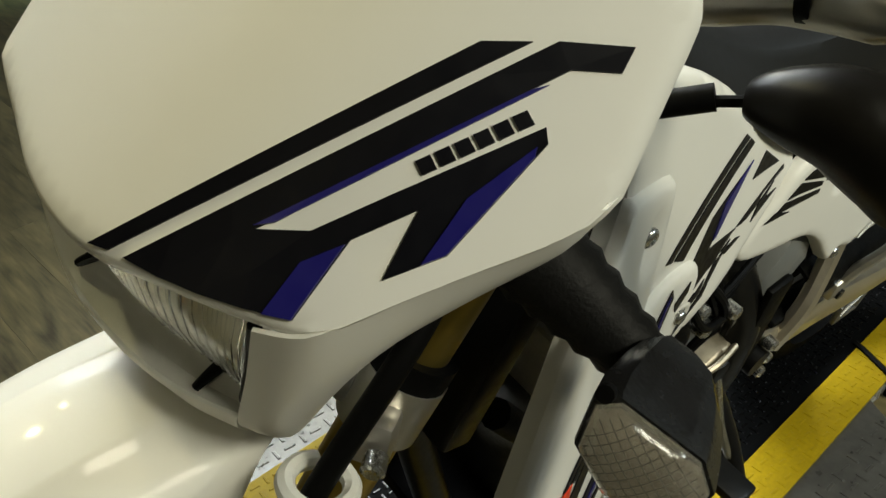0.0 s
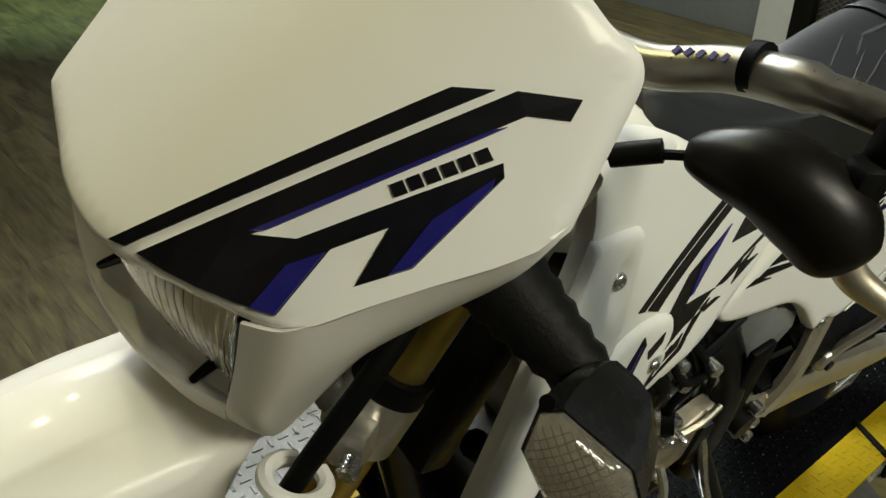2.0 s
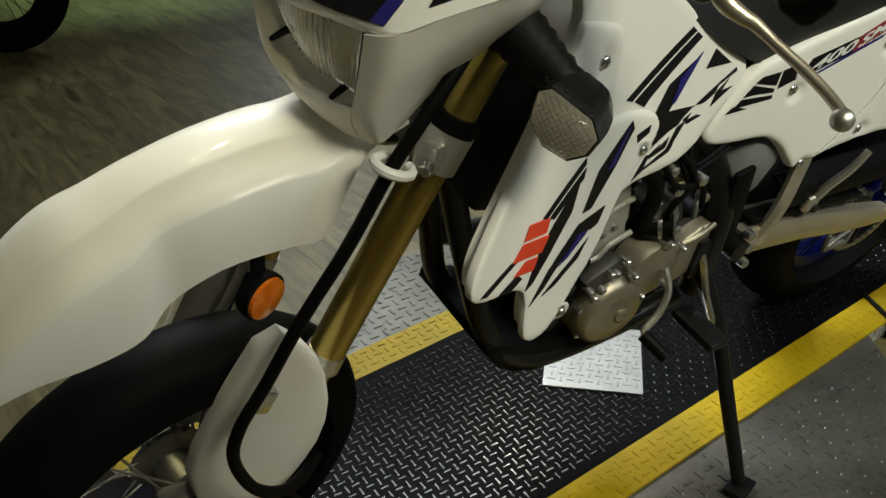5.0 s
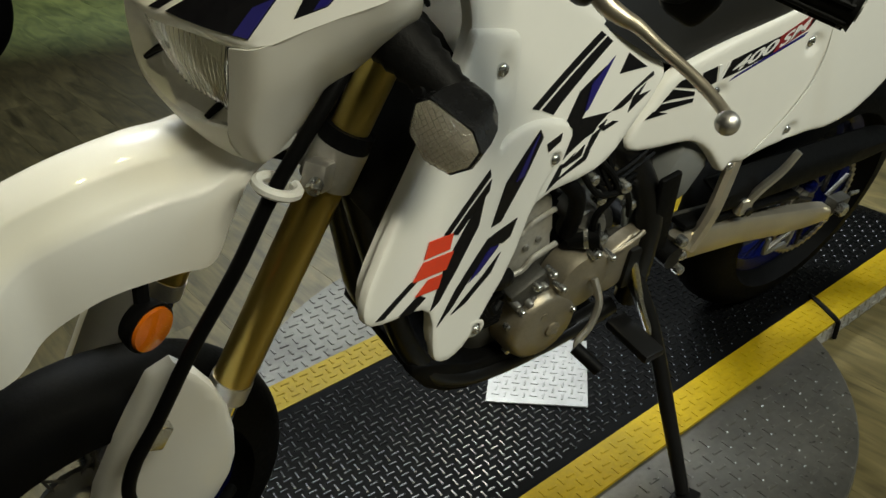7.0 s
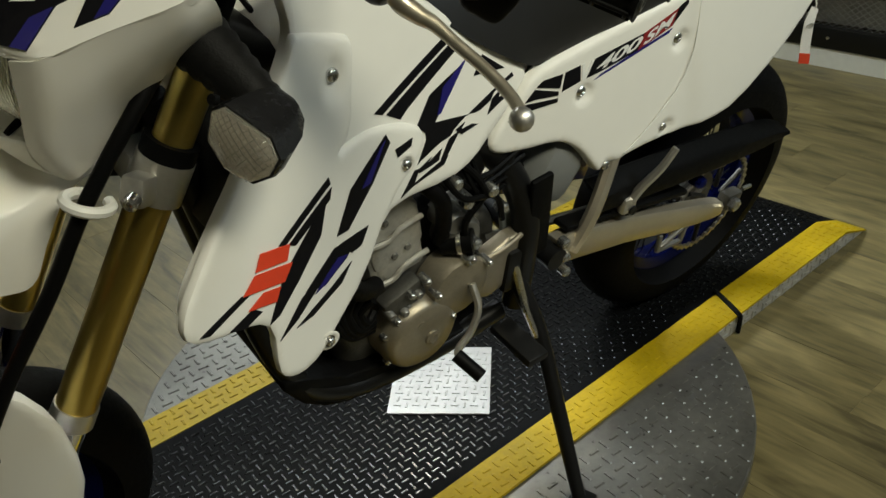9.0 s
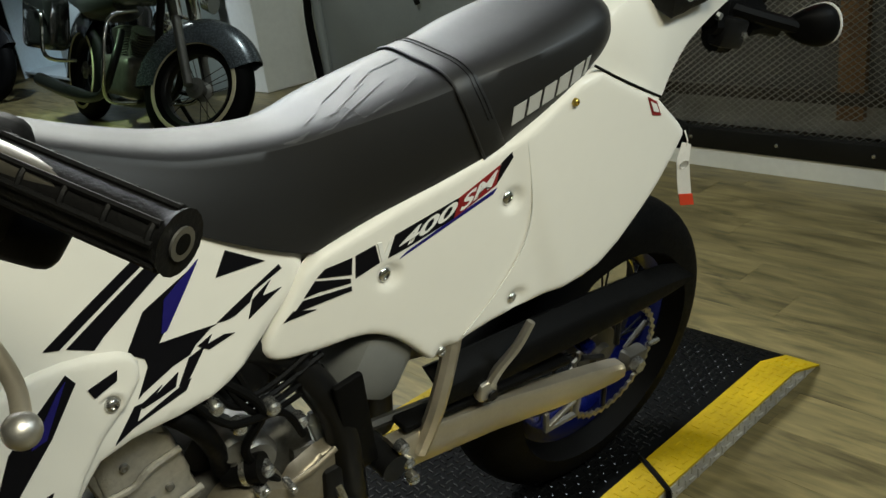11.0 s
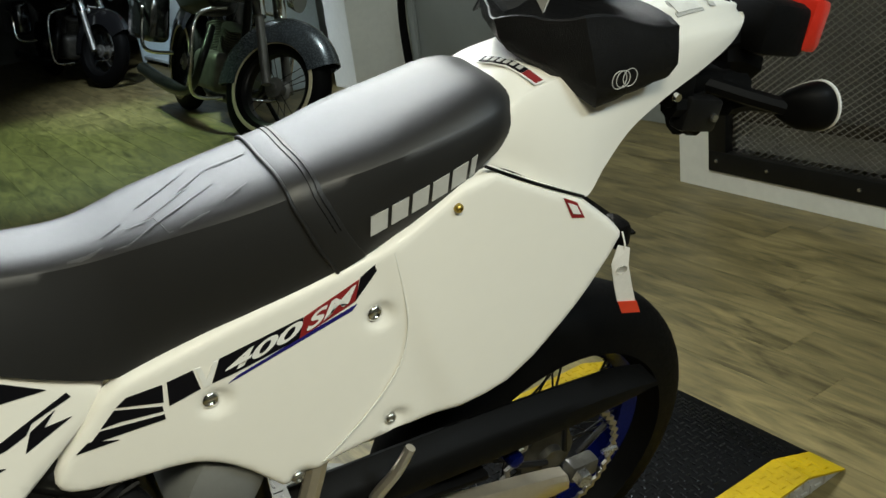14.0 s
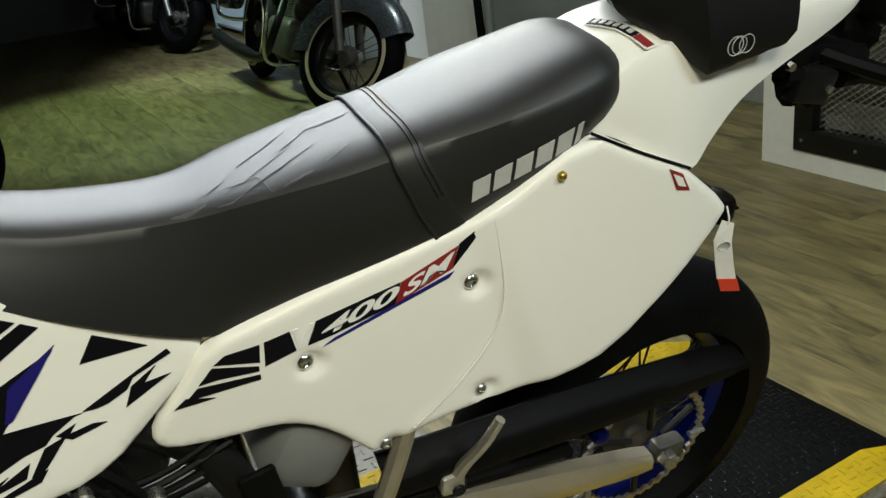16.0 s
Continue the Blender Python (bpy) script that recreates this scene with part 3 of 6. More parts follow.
def grey_door():
    t = thing("door_1", "grey painted door with dark pull handle, closed", "door", pose(3.29, 1.45, FLOOR_Z), kind="structure")
    part("leaf", block((0.0, 1.45, 1.1), (0.04, 2.9, 2.2), 0.004), GREY_DOOR, t)
    for y in (0.05, 2.85):
        part("door_trim", block((-0.03, y, 1.1), (0.03, 0.09, 2.2), 0.004), GREY_DOOR, t)
    handle = hose([(-0.03, 1.77, 0.93), (-0.065, 1.79, 0.88), (-0.05, 1.755, 0.80), (-0.07, 1.735, 0.72), (-0.055, 1.735, 0.64), (-0.03, 1.735, 0.58)], lambda k: 0.012 + 0.018 * max(0, k - 0.55), 6, 8)
    part("door_handle", handle, BLACK_METAL, t, "black wrought pull handle")
    cable = hose([(-0.05, 2.93, 0.0), (-0.055, 2.95, 0.45), (-0.05, 2.90, 0.95), (-0.05, 2.97, 1.6), (-0.05, 2.95, 2.1)], lambda k: 0.034 - 0.014 * k, 8, 8)
    part("hanging_cable", cable, BLACK, t, "dark cable hanging beside the door")
    part("latch", block((-0.04, 0.28, 0.98), (0.03, 0.10, 0.03), 0.004), BLACK_METAL, t)


grey_door()


def shelf_cabinet():
    t = thing("shelf_cabinet", "pale blue-white cabinet with books in its open bay", "cabinet", pose(2.42, 5.15, FLOOR_Z))
    for y in (0.0, 2.12, 3.40):
        part("side_panel", block((0.25, y, 0.95), (0.5, 0.03, 1.9), 0.003), CABINET, t)
    part("back_panel", block((0.49, 1.7, 0.95), (0.02, 3.37, 1.9), 0.0), CABINET, t)
    for z in (0.06, 1.02, 1.88):
        part("shelf", block((0.25, 2.76, z), (0.47, 1.25, 0.03), 0.003), CABINET, t)
    for y in (0.54, 1.58):
        part("cabinet_door", block((-0.012, y, 0.98), (0.02, 1.03, 1.76), 0.003), CABINET, t)
    part("plinth", block((0.03, 1.06, 0.04), (0.02, 2.08, 0.08), 0.002), CABINET, t)


shelf_cabinet()
for i, (w, h, mat) in enumerate(((0.05, 0.24, DECAL_RED), (0.04, 0.22, YELLOW), (0.05, 0.25, DECAL_BLUE), (0.03, 0.21, YELLOW), (0.05, 0.24, DECAL_RED), (0.04, 0.23, GREY_DOOR))):
    b = part("book", block((2.56, 7.50 + i * 0.066, FLOOR_Z + 1.035 + h / 2), (0.18, w, h), 0.003), mat)
    tagged(b, "upright book in a coloured cover on the cabinet shelf", "book", "books on the shelf")


# ---- wheels ----
def wheel_parts(t, name, center, radius, width, tyre, rim, hub, wall=None, spokes=20, rim_r=0.215, spoke_mat=None, deep=1.0):
    """A spoked wheel in the plane y = center.y: the hub is the part, tyre, rim and spokes belong to it."""
    w = width / 2
    c = (0, 0, 0)
    whl = part(name, lathe([(0.0, -0.062), (0.022, -0.062), (0.026, -0.050), (0.055, -0.046), (0.058, -0.036), (0.034, -0.026), (0.032, 0.026), (0.058, 0.036), (0.055, 0.046), (0.026, 0.050), (0.022, 0.062), (0, 0.062)], "y", c, 24), hub, t)
    whl.matrix_basis = Matrix.Translation(center)
    crown = radius - rim_r - 0.012
    prof = [(rim_r - 0.004, -w * 0.62 * deep), (rim_r + 0.004, -w * 0.80 * deep)]
    for i in range(15):
        a = math.pi * (i / 14 - 0.5)
        prof.append((rim_r + 0.012 + crown * math.cos(a) ** 0.75, w * math.sin(a)))
    prof += [(rim_r + 0.004, w * 0.80 * deep), (rim_r - 0.004, w * 0.62 * deep)]
    part("tyre", lathe(prof, "y", c, 64), tyre, whl)
    if wall:
        for s in (-1, 1):
            part("white_band", lathe([(rim_r + 0.020, s * w * 0.99), (rim_r + 0.024, s * (w + 0.003)), (rim_r + 0.040, s * (w * 0.99 + 0.003)), (rim_r + 0.044, s * w * 0.95)], "y", c, 56), wall, whl)
    part("rim", lathe([(r, y * deep) for r, y in ((rim_r + 0.004, -w * 0.66), (rim_r + 0.008, -w * 0.60), (rim_r - 0.012, -w * 0.42), (rim_r - 0.020, 0), (rim_r - 0.012, w * 0.42), (rim_r + 0.008, w * 0.60), (rim_r + 0.004, w * 0.66), (rim_r - 0.008, w * 0.62), (rim_r - 0.026, w * 0.40), (rim_r - 0.030, 0), (rim_r - 0.026, -w * 0.40), (rim_r - 0.008, -w * 0.62), (rim_r + 0.004, -w * 0.66))], "y", c, 56), rim, whl)
    first = None
    for i in range(spokes):
        if first is None:
            first = spoke = part("spoke", rod((0.050, -0.036, 0), (rim_r - 0.024, -0.004, 0.055), 0.0021, sides=6), spoke_mat or STEEL, whl)
        else:
            spoke = new("spoke", first.data)
            spoke.parent = whl
        a = 360 * i / spokes
        spoke.matrix_basis = pose(0, 0, 0, 0, a, 0) @ Matrix.Diagonal((1, -1 if i % 2 else 1, 1 if (i // 2) % 2 else -1, 1))
    return whl




# ---- the supermoto on the turntable ----
# Built upright along +x from the front wheel's contact point, then leaned on its side stand.
BIKE = thing("supermoto_motorcycle", "white supermoto motorcycle with black decals on its side stand", "motorcycle", pose(-0.87, 0.0, 0.0, 14, 0, -4))


def side_y(x, z):
    return -0.125 - 0.059 * x + 0.105 * z


def shroud_y(x, z):
    return -0.524 + 0.58 * x - 0.277 * x * x + 0.195 * z


def on_side(x, z, h):
    return Vector((x, side_y(x, z) - h, z))


def on_side_r(x, z, h):
    return Vector((x, -side_y(x, z) + h, z))


def on_shroud(x, z, h):
    return Vector((x, shroud_y(x, z) - h, z))


def on_shroud_r(x, z, h):
    return Vector((x, -shroud_y(x, z) + h, z))


COWL_Y = 0.03


def cowl_x(y, z):
    return 0.122 + 1.17 * (z - 1.016) + (3.4 if y < COWL_Y else 1.5) * (y - COWL_Y) ** 2


COWL_N = Vector((-0.65, 0, 0.76))
# the cowl stands turned with the bars
COWL_SET = Matrix(((0.9907, 0.0031, -0.1413, 0.1243), (0.1441, 0.9805, -0.1869, 0.1252), (-0.0982, -0.0223, 1.0674, -0.0312), (0, 0, 0, 1)))


def on_cowl(y, z, h):
    return COWL_SET @ (Vector((cowl_x(y, z), y, z)) + COWL_N * h)


def cowl_part(name, bm, mat, parent, label=""):
    bm.transform(COWL_SET)
    return part(name, bm, mat, parent, label)


def decal(outline, place, mat, parent, lift=0.0012, name="decal", label=""):
    return part(name, skin(outline, place, 0.001, 0.0, 0.02, lift, 0), mat, parent, label, smooth=False)


def bolt(parent, x, z, place, r=0.009, mat=None, recess=True):
    a, n = place(x, z, 0.0), (place(x, z, 0.01) - place(x, z, 0.0)).normalized()
    turn = Matrix.Translation(a) @ n.to_track_quat("Z", "Y").to_matrix().to_4x4()
    if recess:
        ring = lathe([(r * 2.15, 0.0002), (r * 1.85, 0.0015), (r * 1.45, 0.0014), (r * 1.2, 0.0003)], "z", (0, 0, 0), 28)
        ring.transform(turn)
        part("boss", ring, WHITE, parent)
    bm = lathe([(r, 0.0), (r, 0.0022), (r * 0.92, 0.0042), (r * 0.70, 0.0058), (r * 0.42, 0.0066), (r * 0.38, 0.0040), (0, 0.0040)], "z", (0, 0, 0), 20)
    bm.transform(turn)
    part("bolt", bm, mat or STEEL, parent)


DIMPLES = ((0.944, 0.757), (1.149, 0.802), (1.156, 0.641), (1.026, 0.603))


def side_panel():
    outline = [(0.845, 0.812), (0.900, 0.825), (0.985, 0.846), (1.105, 0.870), (1.175, 0.886), (1.303, 0.956), (1.365, 0.920), (1.436, 0.884), (1.450, 0.872), (1.512, 0.815), (1.512, 0.798), (1.443, 0.722), (1.345, 0.640), (1.275, 0.622), (1.180, 0.620), (1.090, 0.613), (1.034, 0.597), (1.010, 0.592), (0.990, 0.615), (0.964, 0.645), (0.932, 0.670), (0.900, 0.682), (0.838, 0.685), (0.785, 0.692), (0.767, 0.708), (0.774, 0.730), (0.800, 0.758)]

    def bulged(x, z, h):
        # the number-plate field behind the crease stands a little proud
        k = min(1, max(0, (x - 1.17 - 0.30 * (0.76 - z)) / 0.05))
        sink = sum(0.0075 * math.exp(-(((x - a - 0.006) / 0.017) ** 2 + ((z - b + 0.004) / 0.015) ** 2) ** 2) for a, b in DIMPLES)
        return on_side(x, z, h - sink + 0.005 * k * k * (3 - 2 * k) * min(1, max(0, (1.52 - x) / 0.08)))

    p = part("side_panel", skin(outline, bulged, 0.003, 0.010, 0.0075, 0.0, 1, 0.006), WHITE, BIKE, "white plastic side panel with black model decal")
    part("side_panel", skin(outline, on_side_r, 0.003, 0.010, 0.02, 0.0, 1, 0.006), WHITE, BIKE, "white plastic side panel with black model decal")
    decal([(0.798, 0.747), (0.842, 0.748), (0.812, 0.757)], on_side, DECAL_BLACK, p)
    decal([(0.813, 0.754), (0.826, 0.766), (0.893, 0.761), (0.893, 0.755)], on_side, DECAL_BLACK, p)
    decal([(0.828, 0.769), (0.845, 0.786), (0.893, 0.772), (0.893, 0.766), (0.848, 0.770)], on_side, DECAL_BLACK, p)
    decal([(0.848, 0.789), (0.860, 0.797), (0.898, 0.799), (0.895, 0.777)], on_side, DECAL_BLACK, p)
    decal([(0.900, 0.770), (0.903, 0.800), (0.932, 0.805), (0.936, 0.779)], on_side, DECAL_BLACK, p)
    decal([(0.939, 0.779), (0.935, 0.806), (0.941, 0.806), (0.944, 0.788), (0.955, 0.808), (0.960, 0.808), (0.946, 0.780)], on_side, DECAL_WHITE, p)
    decal([(0.949, 0.781), (0.962, 0.809), (1.062, 0.829), (1.053, 0.803), (0.980, 0.786)], on_side, DECAL_BLACK, p)
    decal([(1.053, 0.803), (1.063, 0.829), (1.133, 0.856), (1.125, 0.829)], on_side, DECAL_DARK_RED, p)
    decal([(1.125, 0.829), (1.135, 0.858), (1.172, 0.880), (1.150, 0.855)], on_side, DECAL_BLACK, p)
    decal([(0.966, 0.774), (0.979, 0.781), (1.127, 0.825), (1.120, 0.818)], on_side, DECAL_BLUE, p)
    a = Vector((0.972, 0.244)).normalized()
    lettering("400", on_side, DECAL_WHITE, p, (0.962, 0.7865), a, (0.28, 0.96), 0.0192, 0.2, width=2.32)
    a = Vector((0.93, 0.355)).normalized()
    lettering("SM", on_side, DECAL_WHITE, p, (1.061, 0.8095), a, (0.28, 0.96), 0.0200, 0.2, width=1.80)
    decal([(1.411, 0.889), (1.431, 0.878), (1.444, 0.853), (1.424, 0.858)], on_side, DECAL_DARK_RED, p, 0.0062, label="small dark red warning sticker")
    decal([(1.416, 0.882), (1.430, 0.874), (1.437, 0.860), (1.425, 0.864)], on_side, DECAL_WHITE, p, 0.0074)

    def sunk(x, z, h):
        return on_side(x, z, h - 0.0055)

    bolt(p, 0.944, 0.757, sunk, 0.0105, CHROME, False)
    bolt(p, 1.149, 0.802, sunk, 0.0105, CHROME, False)
    bolt(p, 1.156, 0.641, sunk, 0.008, None, False)
    bolt(p, 1.026, 0.603, sunk, 0.009, None, False)
    bolt(p, 1.262, 0.915, bulged, 0.006, GOLD, False)
    crease = [on_side(x, z, 0.004) for x, z in ((1.178, 0.880), (1.186, 0.820), (1.187, 0.770), (1.170, 0.720), (1.12, 0.665), (1.06, 0.62))]
    part("moulded_crease", hose(crease, 0.0012, 6, 5), WHITE_MATT, p)


side_panel()


def shroud():
    outline = [(0.848, 0.812), (0.838, 0.796), (0.820, 0.775), (0.770, 0.740), (0.728, 0.712), (0.676, 0.703), (0.560, 0.722), (0.530, 0.702), (0.488, 0.660), (0.428, 0.624), (0.395, 0.602), (0.360, 0.602), (0.330, 0.618), (0.318, 0.640), (0.322, 0.695), (0.300, 0.718), (0.240, 0.742), (0.206, 0.766), (0.206, 0.795), (0.226, 0.820), (0.311, 0.889), (0.366, 0.946), (0.392, 0.980), (0.399, 1.000), (0.392, 1.030), (0.386, 1.052), (0.400, 1.064), (0.44, 1.060), (0.50, 1.040), (0.60, 0.987), (0.66, 0.945), (0.73, 0.892), (0.80, 0.845)]
    outline = [(x + 0.014 if x < 0.40 else x, z + (0.012 if z < 0.63 else 0.0)) for x, z in outline]
    p = part("radiator_shroud", skin(outline, on_shroud, 0.003, 0.009, 0.014, 0.0, 1, 0.008), WHITE, BIKE, "white plastic radiator shroud with black and red decals")
    part("radiator_shroud", skin(outline, on_shroud_r, 0.003, 0.009, 0.022, 0.0, 1, 0.008), WHITE, BIKE, "white plastic radiator shroud with black and red decals")
    # raised front leaf with its upright collar
    leaf = [(0.226, 0.815), (0.311, 0.889), (0.362, 0.936), (0.392, 0.966), (0.404, 0.982), (0.411, 0.995), (0.418, 0.996), (0.455, 0.983), (0.488, 0.971), (0.497, 0.964), (0.499, 0.950), (0.494, 0.920), (0.487, 0.862), (0.458, 0.842), (0.480, 0.848), (0.528, 0.846), (0.590, 0.826), (0.618, 0.806), (0.612, 0.775), (0.545, 0.738), (0.488, 0.662), (0.428, 0.626), (0.395, 0.606), (0.362, 0.606), (0.336, 0.620), (0.325, 0.640), (0.328, 0.698), (0.302, 0.724), (0.245, 0.747), (0.213, 0.768), (0.210, 0.790)]

    def leaf_place(x, z, h):
        # oval recess round the upper bolt
        return on_shroud(x, z, h - 0.008 * math.exp(-(((x - 0.464) / 0.016) ** 2 + ((z - 0.930) / 0.024) ** 2) ** 2))

    q = part("shroud_leaf", skin(leaf, leaf_place, 0.006, 0.007, 0.008, 0.008, 1), WHITE, p)
    up = 0.0095
    decal([(0.531, 0.860), (0.673, 0.912), (0.684, 0.904), (0.545, 0.853)], on_shroud, DECAL_BLACK, p)
    decal([(0.552, 0.850), (0.688, 0.901), (0.701, 0.891), (0.590, 0.842), (0.577, 0.834)], on_shroud, DECAL_BLACK, p)
    decal([(0.607, 0.811), (0.635, 0.844), (0.663, 0.852), (0.706, 0.864), (0.643, 0.803), (0.713, 0.788), (0.706, 0.788), (0.683, 0.779), (0.674, 0.772), (0.653, 0.771), (0.612, 0.762), (0.606, 0.759), (0.625, 0.786), (0.624, 0.796)], on_shroud, DECAL_BLACK, p)
    decal([(0.714, 0.789), (0.807, 0.818), (0.81, 0.812), (0.768, 0.802), (0.76, 0.792), (0.739, 0.786), (0.727, 0.786)], on_shroud, DECAL_BLACK, p)
    decal([(0.764, 0.793), (0.792, 0.805), (0.777, 0.791), (0.805, 0.79), (0.754, 0.773)], on_shroud, DECAL_BLACK, p)
    decal([(0.685, 0.776), (0.705, 0.78), (0.697, 0.772), (0.72, 0.772), (0.733, 0.767), (0.698, 0.765)], on_shroud, DECAL_BLACK, p)
    decal([(0.605, 0.751), (0.635, 0.758), (0.623, 0.751), (0.656, 0.761), (0.649, 0.747), (0.632, 0.746), (0.608, 0.746)], on_shroud, DECAL_BLACK, p)
    decal([(0.653, 0.745), (0.672, 0.769), (0.694, 0.772), (0.671, 0.75), (0.662, 0.744)], on_shroud, DECAL_BLACK, p)
    decal([(0.57, 0.728), (0.6, 0.754), (0.609, 0.752), (0.598, 0.736), (0.669, 0.746), (0.66, 0.736), (0.594, 0.733)], on_shroud, DECAL_BLACK, p)
    decal([(0.660, 0.845), (0.709, 0.869), (0.690, 0.848), (0.655, 0.812), (0.648, 0.812)], on_shroud, DECAL_BLUE, p, 0.0022)
    decal([(0.725, 0.839), (0.743, 0.863), (0.790, 0.830)], on_shroud, DECAL_BLACK, p)
    decal([(0.228, 0.768), (0.289, 0.772), (0.301, 0.766), (0.241, 0.761)], on_shroud, DECAL_BLACK, q, up)
    decal([(0.266, 0.745), (0.302, 0.747), (0.314, 0.735), (0.287, 0.733)], on_shroud, DECAL_BLACK, q, up)
    decal([(0.351, 0.793), (0.439, 0.828), (0.441, 0.819), (0.36, 0.787)], on_shroud, DECAL_BLACK, q, up)
    decal([(0.366, 0.785), (0.442, 0.814), (0.438, 0.801), (0.376, 0.778)], on_shroud, DECAL_BLACK, q, up)
    decal([(0.322, 0.711), (0.352, 0.754), (0.405, 0.788), (0.432, 0.804), (0.417, 0.766), (0.373, 0.733), (0.338, 0.712)], on_shroud, DECAL_BLACK, q, up)
    decal([(0.443, 0.749), (0.473, 0.794), (0.542, 0.833), (0.549, 0.82), (0.513, 0.783), (0.463, 0.746)], on_shroud, DECAL_BLACK, q, up)
    decal([(0.558, 0.806), (0.591, 0.808), (0.588, 0.798), (0.562, 0.794)], on_shroud, DECAL_BLACK, q, up)
    decal([(0.333, 0.68), (0.374, 0.708), (0.409, 0.717), (0.403, 0.705), (0.365, 0.687)], on_shroud, DECAL_BLACK, q, up)
    decal([(0.382, 0.711), (0.437, 0.737), (0.474, 0.729), (0.456, 0.712), (0.414, 0.699)], on_shroud, DECAL_BLACK, q, up)
    decal([(0.445, 0.736), (0.499, 0.732), (0.484, 0.713), (0.465, 0.713)], on_shroud, DECAL_BLACK, q, up)
    decal([(0.361, 0.677), (0.426, 0.69), (0.464, 0.702), (0.443, 0.684), (0.39, 0.674)], on_shroud, DECAL_BLACK, q, up)
    decal([(0.492, 0.786), (0.530, 0.822), (0.540, 0.828), (0.508, 0.786)], on_shroud, DECAL_BLUE, q, up + 0.001)
    decal([(0.396, 0.700), (0.440, 0.722), (0.458, 0.716), (0.416, 0.702)], on_shroud, DECAL_BLUE, q, up + 0.001)
    decal([(0.323, 0.802), (0.367, 0.786), (0.360, 0.770), (0.313, 0.786)], on_shroud, DECAL_RED, q, up + 0.001, "emblem", "red emblem in three slanted bars")
    decal([(0.311, 0.783), (0.367, 0.763), (0.352, 0.748), (0.291, 0.771)], on_shroud, DECAL_RED, q, up + 0.001, "emblem_bar")
    decal([(0.319, 0.756), (0.345, 0.746), (0.336, 0.733), (0.295, 0.750)], on_shroud, DECAL_RED, q, up + 0.001, "emblem_bar")

    def raised(x, z, h):
        return on_shroud(x, z, h + 0.008)

    def sunk(x, z, h):
        return on_shroud(x, z, h + 0.001)

    bolt(q, 0.464, 0.934, sunk, 0.009, None, False)
    bolt(q, 0.576, 0.778, raised, 0.008)
    bolt(q, 0.411, 0.620, raised, 0.007)


shroud()


def tank():
    secs = []
    for x, w, lo, hi in ((0.40, 0.05, 0.90, 0.99), (0.44, 0.080, 0.87, 1.025), (0.52, 0.085, 0.83, 1.030), (0.62, 0.066, 0.80, 0.99), (0.74, 0.045, 0.78, 0.91), (0.84, 0.035, 0.77, 0.84)):
        secs.append([(x, w * math.copysign(abs(math.cos(a)) ** 0.6, math.cos(a)), (lo + hi) / 2 + (hi - lo) / 2 * math.copysign(abs(math.sin(a)) ** 0.7, math.sin(a))) for a in (2 * math.pi * k / 20 for k in range(20))])
    part("fuel_tank", loft(secs), WHITE, BIKE, "white plastic-clad fuel tank")
    part("tank_cap", lathe([(0.032, 0.0), (0.032, 0.014), (0.026, 0.018), (0, 0.018)], "z", (0.50, 0, 1.030), 24), BLACK, BIKE)


tank()


SCUFFS = (((0.923, -0.003), (0.988, 0.03), 0.0022), ((0.889, -0.061), (1.006, -0.017), 0.002), ((0.955, -0.062), (0.989, -0.058), 0.0022), ((1.005, -0.053), (1.038, -0.04), 0.0018), ((0.881, -0.03), (0.905, -0.018), 0.0024), ((0.936, -0.034), (0.948, -0.083), 0.0012), ((1.005, 0.018), (1.055, 0.018), 0.004), ((0.844, -0.051), (0.88, -0.044), 0.003), ((0.924, -0.033), (0.984, -0.004), 0.0012), ((0.906, -0.033), (0.936, -0.034), 0.0016), ((0.969, -0.004), (1.003, 0.014), 0.003))


